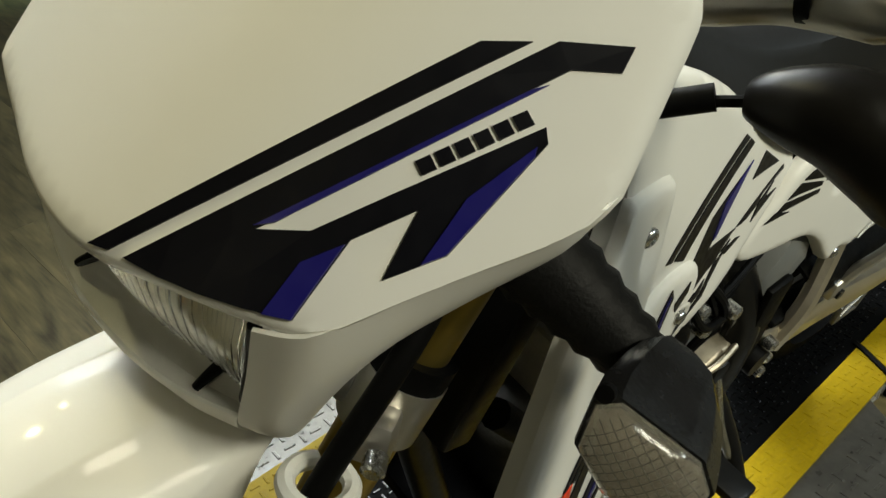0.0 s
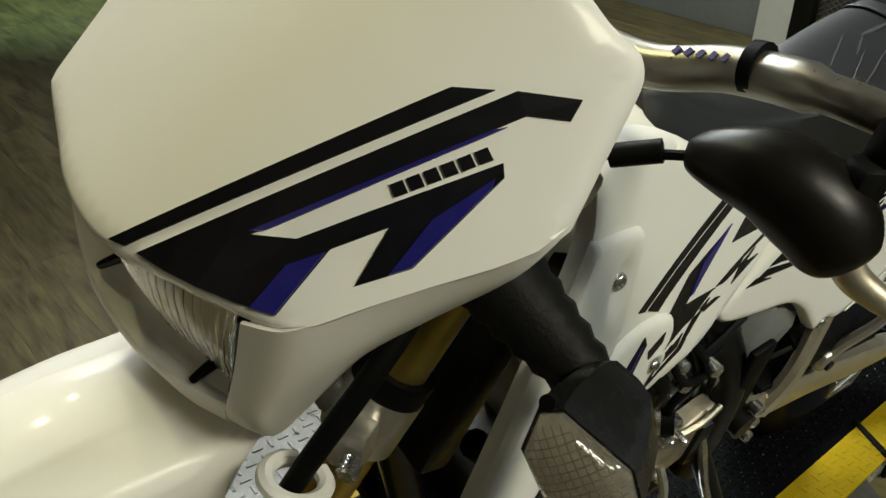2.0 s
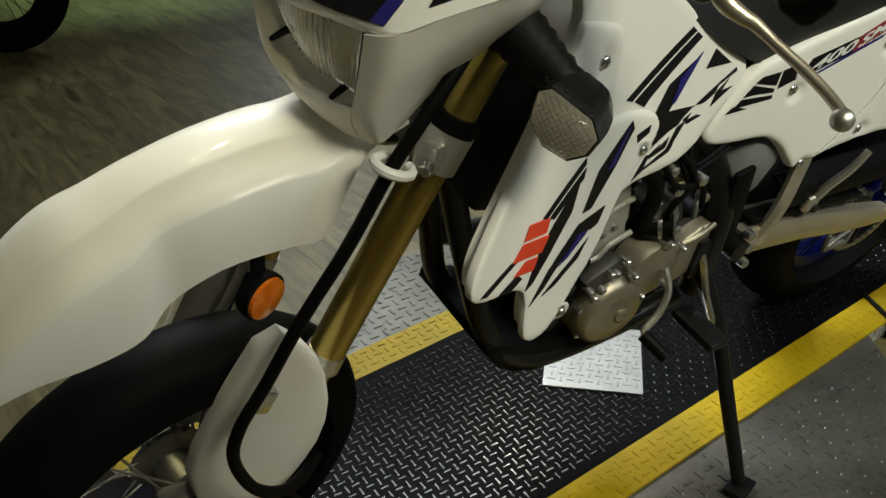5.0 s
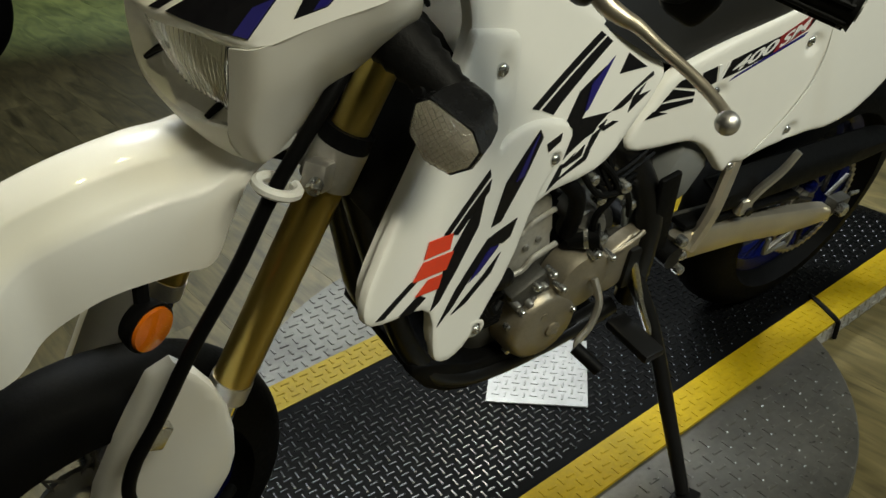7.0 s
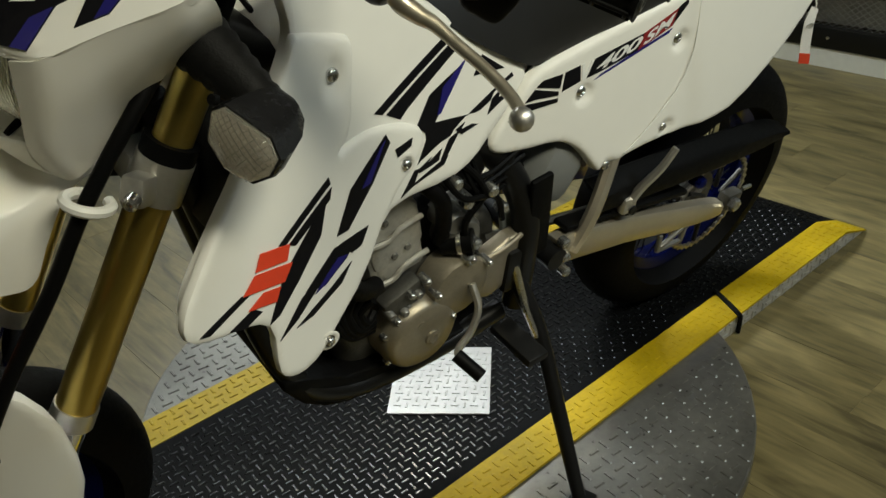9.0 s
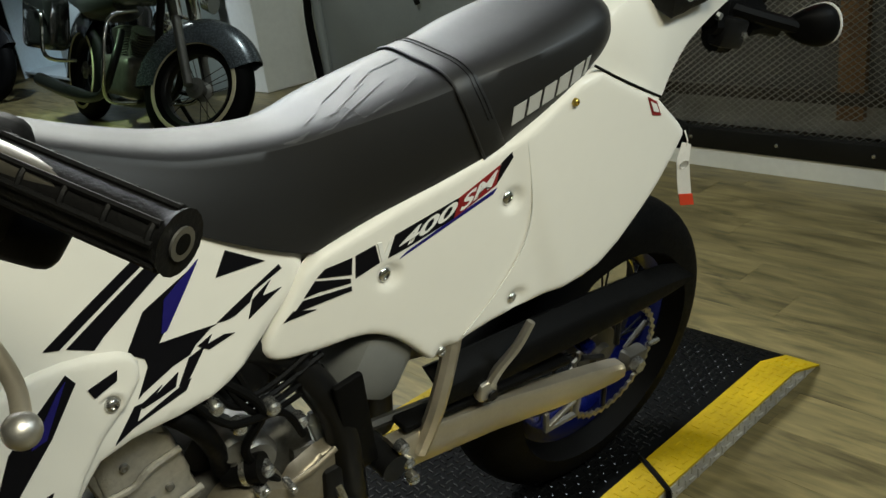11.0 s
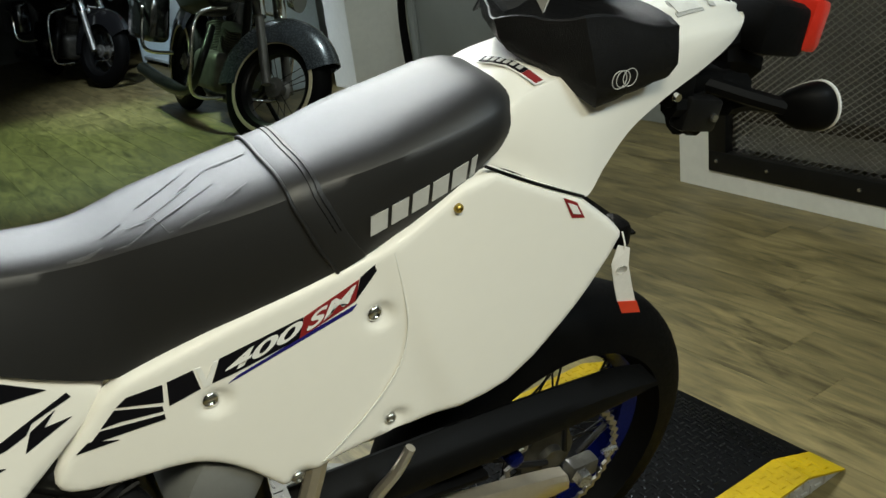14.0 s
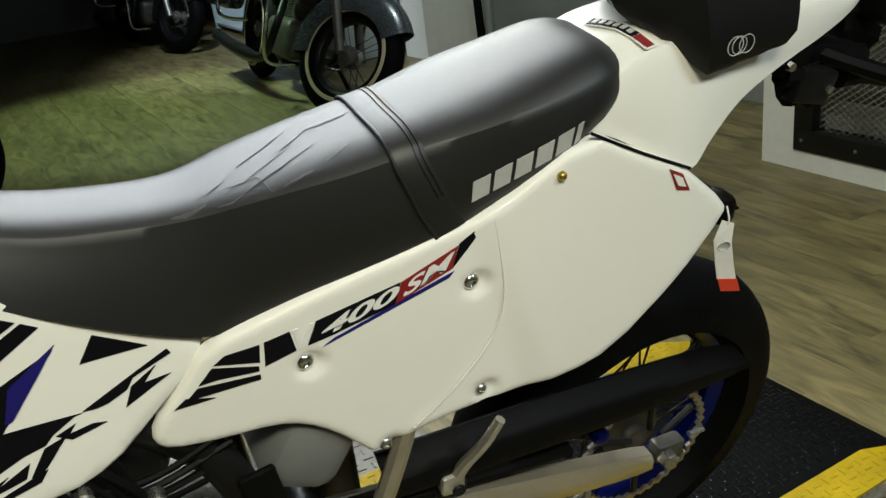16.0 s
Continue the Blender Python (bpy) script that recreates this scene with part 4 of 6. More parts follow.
def seat():
    # x, crown height, edge height, edge half width, skirt height, skirt half width
    st = ((0.554, 1.03, 1.025, 0.033, 0.995, 0.051), (0.574, 1.031, 1.024, 0.039, 0.984, 0.061), (0.639, 1.002, 0.993, 0.044, 0.945, 0.075), (0.72, 0.972, 0.962, 0.049, 0.89, 0.081), (0.802, 0.956, 0.947, 0.05, 0.84, 0.081), (0.863, 0.952, 0.943, 0.053, 0.815, 0.079), (0.933, 0.962, 0.953, 0.067, 0.823, 0.081), (1.023, 0.977, 0.963, 0.079, 0.847, 0.089), (1.102, 0.989, 0.973, 0.083, 0.865, 0.093), (1.182, 1.005, 0.987, 0.095, 0.891, 0.094), (1.262, 1.022, 0.998, 0.096, 0.928, 0.097), (1.32, 1.034, 1.007, 0.091, 0.956, 0.089), (1.354, 1.030, 1.008, 0.077, 0.962, 0.075), (1.384, 1.018, 1.002, 0.059, 0.966, 0.055), (1.402, 1.006, 0.990, 0.039, 0.969, 0.034), (1.412, 0.994, 0.988, 0.015, 0.971, 0.011))
    fine = [tuple(a) + tuple(b)[1:] + tuple(c)[1:] for a, b, c in zip(spline([(r[0], r[1], r[2]) for r in st], 6), spline([(r[0], r[3], r[4]) for r in st], 6), spline([(r[0], r[5], 0) for r in st], 6))]
    xs = [r[0] for r in fine]

    def at(x):
        return [float(np.interp(x, xs, [r[i] for r in fine])) for i in (1, 2, 3, 4, 5)]

    def crown(x, k, lift=0.0):
        """A point on the seat's top; k runs from -1 at one edge to 1 at the other."""
        top, edge, w, low, wl = at(x)
        return (x, w * k, edge + 0.002 + lift + (top - edge) * (1 - abs(k) ** 4))

    def flank(x, k, s, lift=0.0):
        """A point on the seat's side; k runs from the skirt to the top edge."""
        top, edge, w, low, wl = at(x)
        return (x, s * (wl + (w - wl) * k + 0.006 * min(1, w / 0.07) ** 2 * math.sin(math.pi * k) + lift), low + (edge - low) * k)

    steps = (-0.985, -0.95, -0.88, -0.78, -0.64, -0.48, -0.32, -0.16, 0, 0.16, 0.32, 0.48, 0.64, 0.78, 0.88, 0.95, 0.985)
    rise = (0, 0.2, 0.4, 0.6, 0.8, 0.93)
    secs = [[flank(x, k, -1) for k in rise] + [crown(x, k) for k in steps] + [flank(x, k, 1) for k in rise[::-1]] for x in xs]
    p = part("seat", loft(secs), VINYL, BIKE, "long black vinyl seat with scuffed top and a strap across")

    # strap across the seat, with a piped edge and two rows of stitches
    lean = (0.045, 0.026, 0.012, 0.004)

    def across(x, lift):
        row = [flank(x + d, k, -1, lift) for d, k in zip(lean, (0.02, 0.4, 0.75, 0.95))]
        row += [crown(x + 0.002 * abs(k), k, lift) for k in (-0.95, -0.85, -0.7, -0.5, -0.25, 0, 0.25, 0.5, 0.7, 0.85, 0.95)]
        return row + [flank(x + 1.9 * d, k, 1, lift) for d, k in zip(lean[::-1], (0.95, 0.75, 0.4, 0.02))]

    strap = part("seat_strap", loft([across(x, h) for x, h in ((1.066, 0.0002), (1.0662, 0.0026), (1.068, 0.0032), (1.084, 0.0032), (1.100, 0.0030), (1.1015, 0.0022), (1.1018, 0.0002))], closed=False), VINYL, p, "black vinyl grab strap")
    part("piped_edge", hose([Vector(q) for q in across(1.0655, 0.0022)], 0.0024, 3, 8), VINYL, strap)
    thread = []
    for x in (1.0905, 1.0965):
        path = [Vector(q) for q in spline(across(x, 0.0036), 6)]
        thread += [rod(a.lerp(b, 0.1), a.lerp(b, 0.75), 0.00055, sides=5) for a, b in zip(path[8:-8], path[9:-8])]
    part("stitching", merge(*thread), BLACK, strap)
    # brand print as plain slanted blocks on the skirt of the passenger seat
    for k in range(6):
        u = 1.152 + 0.0262 * k
        z = 0.906 + 0.0078 * k
        w = 0.021 if k < 5 else 0.008
        corners = [(u, z), (u + w, z + w * 0.28), (u + w + 0.001, z + w * 0.28 + 0.026), (u + 0.001, z + 0.026)]

        def on_skirt(x, zz, h):
            top, edge, w, low, wl = at(x)
            q = min(1, max(0, (zz - low) / (edge - low)))
            return Vector((x, -(wl + (w - wl) * q + 0.006 * math.sin(math.pi * q) + 0.0008) - h, zz))

        decal(corners, on_skirt, DECAL_GREY, p, 0.0012, "printed_block")
    # soft rubbed strokes and short nicks where riders have sat
    for a, b, w in SCUFFS:
        rows = []
        for k in range(9):
            x, y = a[0] + (b[0] - a[0]) * k / 8, a[1] + (b[1] - a[1]) * k / 8 + 0.0004 * math.sin(k * 1.9 + 30 * a[0])
            half = at(x)[2]
            u = max(-0.9, min(0.9, y / half))
            d = w * (0.25 + 0.75 * math.sin(math.pi * (k + 0.6) / 9.2)) * (0.8 + 0.2 * math.sin(k * 2.7)) / half
            rows.append([crown(x - 0.35 * d * half, u - d, 0.0007), crown(x, u, 0.0010), crown(x + 0.35 * d * half, u + d, 0.0007)])
        part("scuff", loft(rows, closed=False), SCUFF, p)


seat()


def tail():
    def section(x, w, ridge, shoulder, low, wl):
        return [(x, -wl, low), (x, -(w + 0.5 * (wl - w)) - 0.003, (low + shoulder) / 2), (x, -w, shoulder - 0.006), (x, -w + 0.012, shoulder + 0.002), (x, -w * 0.5, ridge - 0.003), (x, 0, ridge), (x, w * 0.5, ridge - 0.003), (x, w - 0.012, shoulder + 0.002), (x, w, shoulder - 0.006), (x, (w + 0.5 * (wl - w)) + 0.003, (low + shoulder) / 2), (x, wl, low)]

    st = [(1.28, 0.070, 1.000, 0.985, 0.955, 0.080), (1.34, 0.078, 1.026, 1.008, 0.935, 0.088), (1.38, 0.080, 1.042, 1.022, 0.912, 0.098), (1.43, 0.078, 1.052, 1.030, 0.884, 0.106), (1.465, 0.075, 1.056, 1.034, 0.868, 0.104), (1.50, 0.072, 1.060, 1.036, 0.895, 0.092), (1.55, 0.068, 1.064, 1.038, 0.932, 0.080), (1.62, 0.064, 1.066, 1.040, 0.960, 0.070), (1.69, 0.058, 1.062, 1.038, 0.982, 0.062), (1.75, 0.046, 1.052, 1.034, 1.002, 0.050), (1.785, 0.030, 1.042, 1.032, 1.018, 0.034), (1.80, 0.012, 1.036, 1.032, 1.026, 0.014)]
    fine = [tuple(a) + tuple(b) for a, b in zip(spline([r[:3] for r in st], 5), spline([r[3:] for r in st], 5))]
    rows = [spline(section(*r), 3) for r in fine]
    t = part("tail_fender", shell(loft(rows, closed=False), 0.003), WHITE, BIKE, "white plastic tail fender")
    tops = []
    for r, row in zip(fine, rows):
        upper = sorted((q[1], q[2]) for q in row if q[2] > r[3] - 0.012)
        tops.append([float(np.interp(y, [q[0] for q in upper], [q[1] for q in upper])) for y in np.linspace(-0.075, 0.075, 31)])
    tops = np.array(tops)

    def on_tail(x, y, h):
        i = float(np.interp(x, [r[0] for r in fine], range(len(fine))))
        j = min(29.999, max(0.0, (y + 0.075) / 0.005))
        a, b = min(int(i), len(fine) - 2), int(j)
        u, v = i - a, j - b
        z = (tops[a, b] * (1 - v) + tops[a, b + 1] * v) * (1 - u) + (tops[a + 1, b] * (1 - v) + tops[a + 1, b + 1] * v) * u
        return Vector((x, y, z + h))

    decal([(1.462, -0.066), (1.477, -0.066), (1.470, 0.01), (1.455, 0.01)], on_tail, DECAL_BLACK, t, 0.0045, label="small black warning label")
    decal([(1.4625, -0.0655), (1.4765, -0.0655), (1.4745, -0.045), (1.4605, -0.045)], on_tail, DECAL_DARK_RED, t, 0.0056)
    decal([(1.356, 0.004), (1.371, 0.004), (1.405, -0.0745), (1.390, -0.0745)], on_tail, DECAL_WHITE, t, 0.0035, label="narrow printed warning label")
    decal([(1.3585, 0.002), (1.3690, 0.002), (1.3935, -0.054), (1.3830, -0.054)], on_tail, DECAL_BLACK, t, 0.0044)
    decal([(1.3835, -0.055), (1.3940, -0.055), (1.4020, -0.073), (1.3915, -0.073)], on_tail, DECAL_DARK_RED, t, 0.0044)
    for k in range(6):
        u, v = 1.3625 + 0.0037 * k, -0.003 - 0.0085 * k
        decal([(u, v), (u + 0.0065, v), (u + 0.0085, v - 0.0048), (u + 0.002, v - 0.0048)], on_tail, DECAL_GREY, t, 0.0052, "label_bar")
    for k in range(7):
        decal([(1.462, -0.040 + 0.007 * k), (1.470, -0.040 + 0.007 * k), (1.470, -0.036 + 0.007 * k), (1.462, -0.036 + 0.007 * k)], on_tail, DECAL_WHITE, t, 0.0058, "label_bar")
    decal([(1.645, -0.042), (1.700, -0.036), (1.700, -0.012), (1.645, -0.014)], on_tail, DECAL_GREY, t, 0.004, label="grey outlined caution sticker")
    decal([(1.648, -0.039), (1.697, -0.034), (1.697, -0.014), (1.648, -0.016)], on_tail, DECAL_WHITE, t, 0.0052)
    for k in range(5):
        decal([(1.716 + 0.002 * k, -0.030 + 0.011 * k), (1.728 + 0.002 * k, -0.030 + 0.011 * k), (1.728 + 0.002 * k, -0.024 + 0.011 * k), (1.716 + 0.002 * k, -0.024 + 0.011 * k)], on_tail, DECAL_GREY, t, 0.004, "printed_block")
    part("panel_seam", hose([on_side(1.303, 0.955, 0.001), on_side(1.37, 0.918, 0.002), on_side(1.445, 0.880, 0.001)], 0.0022, 6, 6), BLACK, t)
    # inner mudguard, lamp, plate bracket, indicator
    inner = []
    for a in range(78, 132, 6):
        r = radians(a)
        inner.append([(1.50 + 0.36 * math.cos(r) * k, y, 0.38 + 0.40 * math.sin(r)) for y, k in ((-0.095, 0.97), (-0.05, 1), (0.05, 1), (0.095, 0.97))])
    part("inner_mudguard", shell(loft(inner, closed=False), 0.004), BLACK, BIKE, "black plastic inner mudguard")
    part("mudguard_lug", block((1.520, -0.108, 0.796), (0.026, 0.045, 0.046), 0.012), BLACK, BIKE)
    lamp_ob = part("tail_lamp", block((1.860, 0.0, 1.000), (0.105, 0.125, 0.078), 0.014, (0, 14, 0), 0.9), BLACK, BIKE, "black tail lamp housing")
    part("red_lens", block((1.922, 0.0, 0.997), (0.046, 0.130, 0.083), 0.014, (0, 14, 0), 0.92), RED_LENS, lamp_ob, "red tail lamp lens")
    part("lamp_bracket", hose([(1.66, 0, 1.0), (1.74, 0, 0.985), (1.84, 0, 0.985)], 0.022, 6, 8), BLACK, BIKE)
    part("plate_bracket", block((1.72, 0, 0.945), (0.16, 0.09, 0.03), 0.008, (0, 12, 0)), BLACK, BIKE)
    part("plate_lamp", block((1.655, -0.04, 0.955), (0.05, 0.05, 0.045), 0.008), BLACK, BIKE)
    part("small_bolt", lathe([(0.007, 0), (0.006, -0.006), (0, -0.006)], "y", (1.635, -0.07, 0.955), 10), CHROME, BIKE)
    for p, q, r in (((1.64, -0.055, 0.935), (1.72, -0.06, 0.905), 0.017), ((1.70, -0.02, 0.93), (1.80, -0.045, 0.925), 0.020), ((1.76, -0.05, 0.905), (1.86, -0.05, 0.885), 0.016), ((1.66, -0.05, 0.905), (1.70, -0.055, 0.895), 0.022), ((1.78, 0.0, 0.96), (1.86, 0.0, 0.93), 0.025)):
        part("bracket_arm", hose([p, (Vector(p) + Vector(q)) / 2 + Vector((0, 0, 0.006)), q], r, 5, 8), BLACK, BIKE)
    part("bracket_flange", block((1.69, -0.062, 0.915), (0.07, 0.03, 0.05), 0.006, (0, 15, 0)), BLACK_METAL, BIKE)
    part("bracket_nut", lathe([(0.006, 0), (0.006, -0.006), (0, -0.006)], "y", (1.705, -0.08, 0.912), 6), STEEL, BIKE)
    outline = [(-0.046, -0.004), (-0.040, 0.014), (0.000, 0.040), (0.026, 0.036), (0.040, 0.012), (0.036, -0.014), (0.012, -0.030), (-0.026, -0.022)]
    outline = [(q[0], q[1]) for q in spline([(u, v, 0) for u, v in outline], 4, closed=True)]
    for s in (-1, 1):
        def face(x, size, du=0.0, dv=0.0):
            return [(x + 0.14 * u, s * (0.128 + du + u * size), 0.910 + dv + 1.05 * v * size) for u, v in outline]

        sig = part("rear_indicator", loft([face(1.806, 0.24, -0.016, 0.002), face(1.810, 0.46, -0.012, 0.001), face(1.820, 0.74, -0.006, 0.0), face(1.837, 0.93), face(1.852, 1.0), face(1.856, 0.97)]), BLACK, BIKE, "dark rear indicator with pale lens edge")
        part("indicator_rim", loft([face(1.8535, 1.0), face(1.8545, 1.035), face(1.8585, 1.035), face(1.8595, 0.98)]), DECAL_WHITE, sig, "pale lens rim")
        part("indicator_lens", loft([face(1.859, 0.96), face(1.868, 0.9), face(1.874, 0.6), face(1.876, 0.2)]), LENS_GREY, sig)
        part("indicator_stalk", hose([(1.72, s * 0.03, 0.945), (1.77, s * 0.075, 0.928), (1.815, s * 0.112, 0.914)], 0.013, 5, 8), BLACK, sig)


tail()


def tag():
    def row(x, y, z, w):
        return [(x, y, z), (x + w, y - 0.006, z - 0.006), (x + w, y - 0.007, z - 0.006), (x, y - 0.001, z)]

    t = part("hang_tag", loft([row(1.502, -0.134, 0.795, 0.016), row(1.492, -0.136, 0.768, 0.026), row(1.500, -0.139, 0.730, 0.028), row(1.508, -0.141, 0.702, 0.029)]), PAPER, BIKE, "white and red paper hang tag", smooth=False)
    part("tag_end", loft([row(1.5075, -0.1425, 0.703, 0.030), row(1.518, -0.143, 0.679, 0.030)]), DECAL_RED, t, "red end of the tag", smooth=False)
    part("tag_print", lathe([(0.008, -0.0008), (0.008, 0.0008), (0, 0.0008)], "y", (0, 0, 0), 16), DECAL_GREY, t).matrix_basis = pose(1.507, -0.1425, 0.757, 10, 0, -15)
    part("tag_string", hose([(1.512, -0.128, 0.81), (1.510, -0.138, 0.797), (1.510, -0.138, 0.786)], 0.0012, 4, 5), PAPER, t)


tag()


def cowl():
    half = [(0.0, 1.225), (-0.045, 1.222), (-0.088, 1.190), (-0.118, 1.1735), (-0.130, 1.1695), (-0.1375, 1.1625), (-0.1425, 1.1525), (-0.152, 1.124), (-0.160, 1.101), (-0.167, 1.080), (-0.165, 1.066), (-0.135, 1.038), (-0.112, 1.011), (-0.074, 1.015), (-0.040, 1.016), (0.0, 1.012)]
    outline = half + [(2 * COWL_Y - y, z) for y, z in reversed(half[1:])]

    def rolled(y, z):
        # the rim runs on into the cheeks at the lower corners
        return 0.0 if abs(y - COWL_Y) > 0.139 and z < 1.085 else 1.0

    p = part("headlamp_cowl", skin(outline, on_cowl, 0.003, 0.007, 0.008, 0.0, 1, 0.004, rolled), WHITE, BIKE, "white plastic headlamp cowl with black and blue stripes")
    decal([(-0.004, 1.017), (-0.083, 1.131), (-0.099, 1.135), (-0.015, 1.019)], on_cowl, DECAL_BLACK, p)
    decal([(-0.024, 1.0195), (-0.107, 1.137), (-0.131, 1.140), (-0.134, 1.130), (-0.118, 1.128), (-0.063, 1.047), (-0.082, 1.052), (-0.097, 1.071), (-0.126, 1.106), (-0.131, 1.100), (-0.131, 1.052), (-0.118, 1.039), (-0.110, 1.068), (-0.097, 1.052), (-0.101, 1.018)], on_cowl, DECAL_BLACK, p)
    decal([(-0.129, 1.098), (-0.131, 1.094), (-0.131, 1.052), (-0.126, 1.047), (-0.122, 1.075)], on_cowl, DECAL_BLUE, p, 0.0024)
    decal([(-0.097, 1.050), (-0.101, 1.018), (-0.090, 1.018), (-0.088, 1.040)], on_cowl, DECAL_BLUE, p, 0.0024)
    decal([(-0.062, 1.048), (-0.112, 1.118), (-0.116, 1.121), (-0.068, 1.051)], on_cowl, DECAL_BLUE, p, 0.0024)
    for k in range(6):
        a, b = Vector((-0.0955, 1.0850)).lerp(Vector((-0.1165, 1.1120)), k / 6), Vector((-0.0955, 1.0850)).lerp(Vector((-0.1165, 1.1120)), (k + 0.78) / 6)
        n = Vector((-0.006, -0.0045))
        decal([a, b, b + n, a + n], on_cowl, DECAL_BLACK, p, 0.0012, "printed_block")

    # cheeks: from the mouth's edge round the corner and back to the fork, each row from the plate down to the chin
    cols = [
        [(0.167, -0.088, 1.006), (0.162, -0.087, 0.960), (0.156, -0.084, 0.915), (0.160, -0.080, 0.890), (0.172, -0.078, 0.866)],
        [(0.184, -0.110, 1.012), (0.177, -0.109, 0.965), (0.170, -0.104, 0.922), (0.174, -0.100, 0.893), (0.186, -0.096, 0.867)],
        [(0.211, -0.122, 1.0245), (0.206, -0.122, 0.980), (0.203, -0.113, 0.938), (0.206, -0.104, 0.905), (0.215, -0.096, 0.884)],
        [(0.240, -0.135, 1.0375), (0.240, -0.133, 1.003), (0.238, -0.121, 0.968), (0.241, -0.108, 0.940), (0.245, -0.097, 0.912)],
        [(0.2755, -0.150, 1.0525), (0.277, -0.147, 1.027), (0.274, -0.136, 0.998), (0.268, -0.120, 0.967), (0.262, -0.105, 0.938)],
        [(0.307, -0.163, 1.066), (0.313, -0.161, 1.046), (0.315, -0.151, 1.025), (0.312, -0.138, 1.005), (0.305, -0.123, 0.982)],
        [(0.326, -0.165, 1.080), (0.338, -0.163, 1.066), (0.347, -0.155, 1.050), (0.353, -0.146, 1.034), (0.357, -0.134, 1.019)],
    ]
    for side in (1, -1):
        grid = [spline(c, 4) for c in cols]
        rows = [spline([g[j] for g in grid], 4) for j in range(len(grid[0]))]
        if side < 0:
            rows = [[Vector((q.x, 2 * COWL_Y * min(1, max(0, (q.z - 0.87) / 0.14)) - q.y, q.z)) for q in r] for r in rows]
        cowl_part("cowl_cheek", shell(loft(rows, closed=False), 0.003 * side), WHITE, p)
    # the mouth's rim, the lens in it, and the chin below
    rim = spline([(0.156, -0.084, 0.915), (0.138, -0.040, 0.905), (0.126, 0.010, 0.905), (0.122, 0.060, 0.920), (0.130, 0.100, 0.955), (0.140, 0.118, 0.990), (0.152, 0.127, 1.012)], 8)
    seat_low = spline([(0.168, -0.080, 0.926), (0.162, -0.050, 0.926), (0.149, 0.0, 0.929), (0.147, 0.045, 0.948), (0.152, 0.075, 0.975), (0.158, 0.088, 0.998), (0.162, 0.092, 1.012)], 8)
    seat_top = spline([(0.172, -0.081, 1.006), (0.158, -0.050, 1.008), (0.143, 0.0, 1.009), (0.138, 0.045, 1.009), (0.144, 0.072, 1.010), (0.152, 0.085, 1.012), (0.160, 0.092, 1.014)], 8)
    chin = spline([(0.172, -0.078, 0.866), (0.163, -0.050, 0.861), (0.155, 0.0, 0.862), (0.150, 0.050, 0.880), (0.155, 0.095, 0.920), (0.165, 0.122, 0.965), (0.172, 0.135, 1.0)], 8)
    bezel, lip = [], []
    for r, l, c in zip(rim, seat_low, chin):
        bezel.append([r, r + Vector((0.0015, 0, 0.003)), r.lerp(l, 0.35) + Vector((0.004, 0, -0.002)), r.lerp(l, 0.7) + Vector((0.004, 0, -0.002)), l + Vector((0.004, 0, 0))])
        lip.append([r, r + Vector((-0.001, 0, -0.004)), r.lerp(c, 0.4) + Vector((-0.006, 0, 0)), r.lerp(c, 0.75) + Vector((-0.004, 0, -0.001)), c])
    cowl_part("lamp_bezel", loft(bezel, closed=False), WHITE_MATT, p, "cream inner lamp bezel")
    cowl_part("cowl_lip", shell(loft(lip, closed=False), 0.003), WHITE, p)
    # black bars stand in for the shaded gap along the lens edge
    cowl_part("lamp_surround", hose([(0.171, -0.085, 1.004), (0.168, -0.084, 0.965), (0.164, -0.081, 0.925)], 0.0042, 5, 8), BLACK, p)
    cowl_part("lamp_surround", hose([q + Vector((0.003, 0, 0)) for q in seat_top[::6]], 0.004, 4, 8), BLACK, p)
    glass, bowl = [], []
    lows, tops = spline(seat_low[::3], 5), spline(seat_top[::3], 5)
    for k, (l, t) in enumerate(zip(lows, tops)):
        f = 0.0013 * (1 if k % 2 else -1) if k < 0.55 * len(lows) else 0.0
        glass.append([t + Vector((f, 0, 0)), t.lerp(l, 0.33) + Vector((-0.005 + f, 0, 0)), t.lerp(l, 0.66) + Vector((-0.005 + f, 0, 0)), l + Vector((f, 0, 0))])
        q = math.sin(math.pi * k / (len(lows) - 1))
        bowl.append([t + Vector((0.010, 0, 0.004)), t.lerp(l, 0.3) + Vector((0.012 + 0.025 * q, 0, 0)), t.lerp(l, 0.7) + Vector((0.012 + 0.025 * q, 0, 0)), l + Vector((0.010, 0, -0.002))])
    cowl_part("lamp_reflector", loft(bowl, closed=False), REFLECTOR, BIKE, "bright lamp reflector")
    glass = cowl_part("headlamp_lens", shell(loft(glass, closed=False), 0.0025), LENS, BIKE, "clear fluted headlamp lens")
    glass.visible_shadow = False
    for a, b in (((0.150, 0.043, 0.950), (0.130, 0.062, 0.929)), ((0.168, -0.053, 0.926), (0.147, -0.051, 0.912))):
        a, b = Vector(a), Vector(b)
        cowl_part("lens_pin", hose([a, a.lerp(b, 0.5) + Vector((0, 0, 0.001)), b], lambda k: 0.0052 - 0.0022 * k, 4, 8), BLACK, p)


cowl()


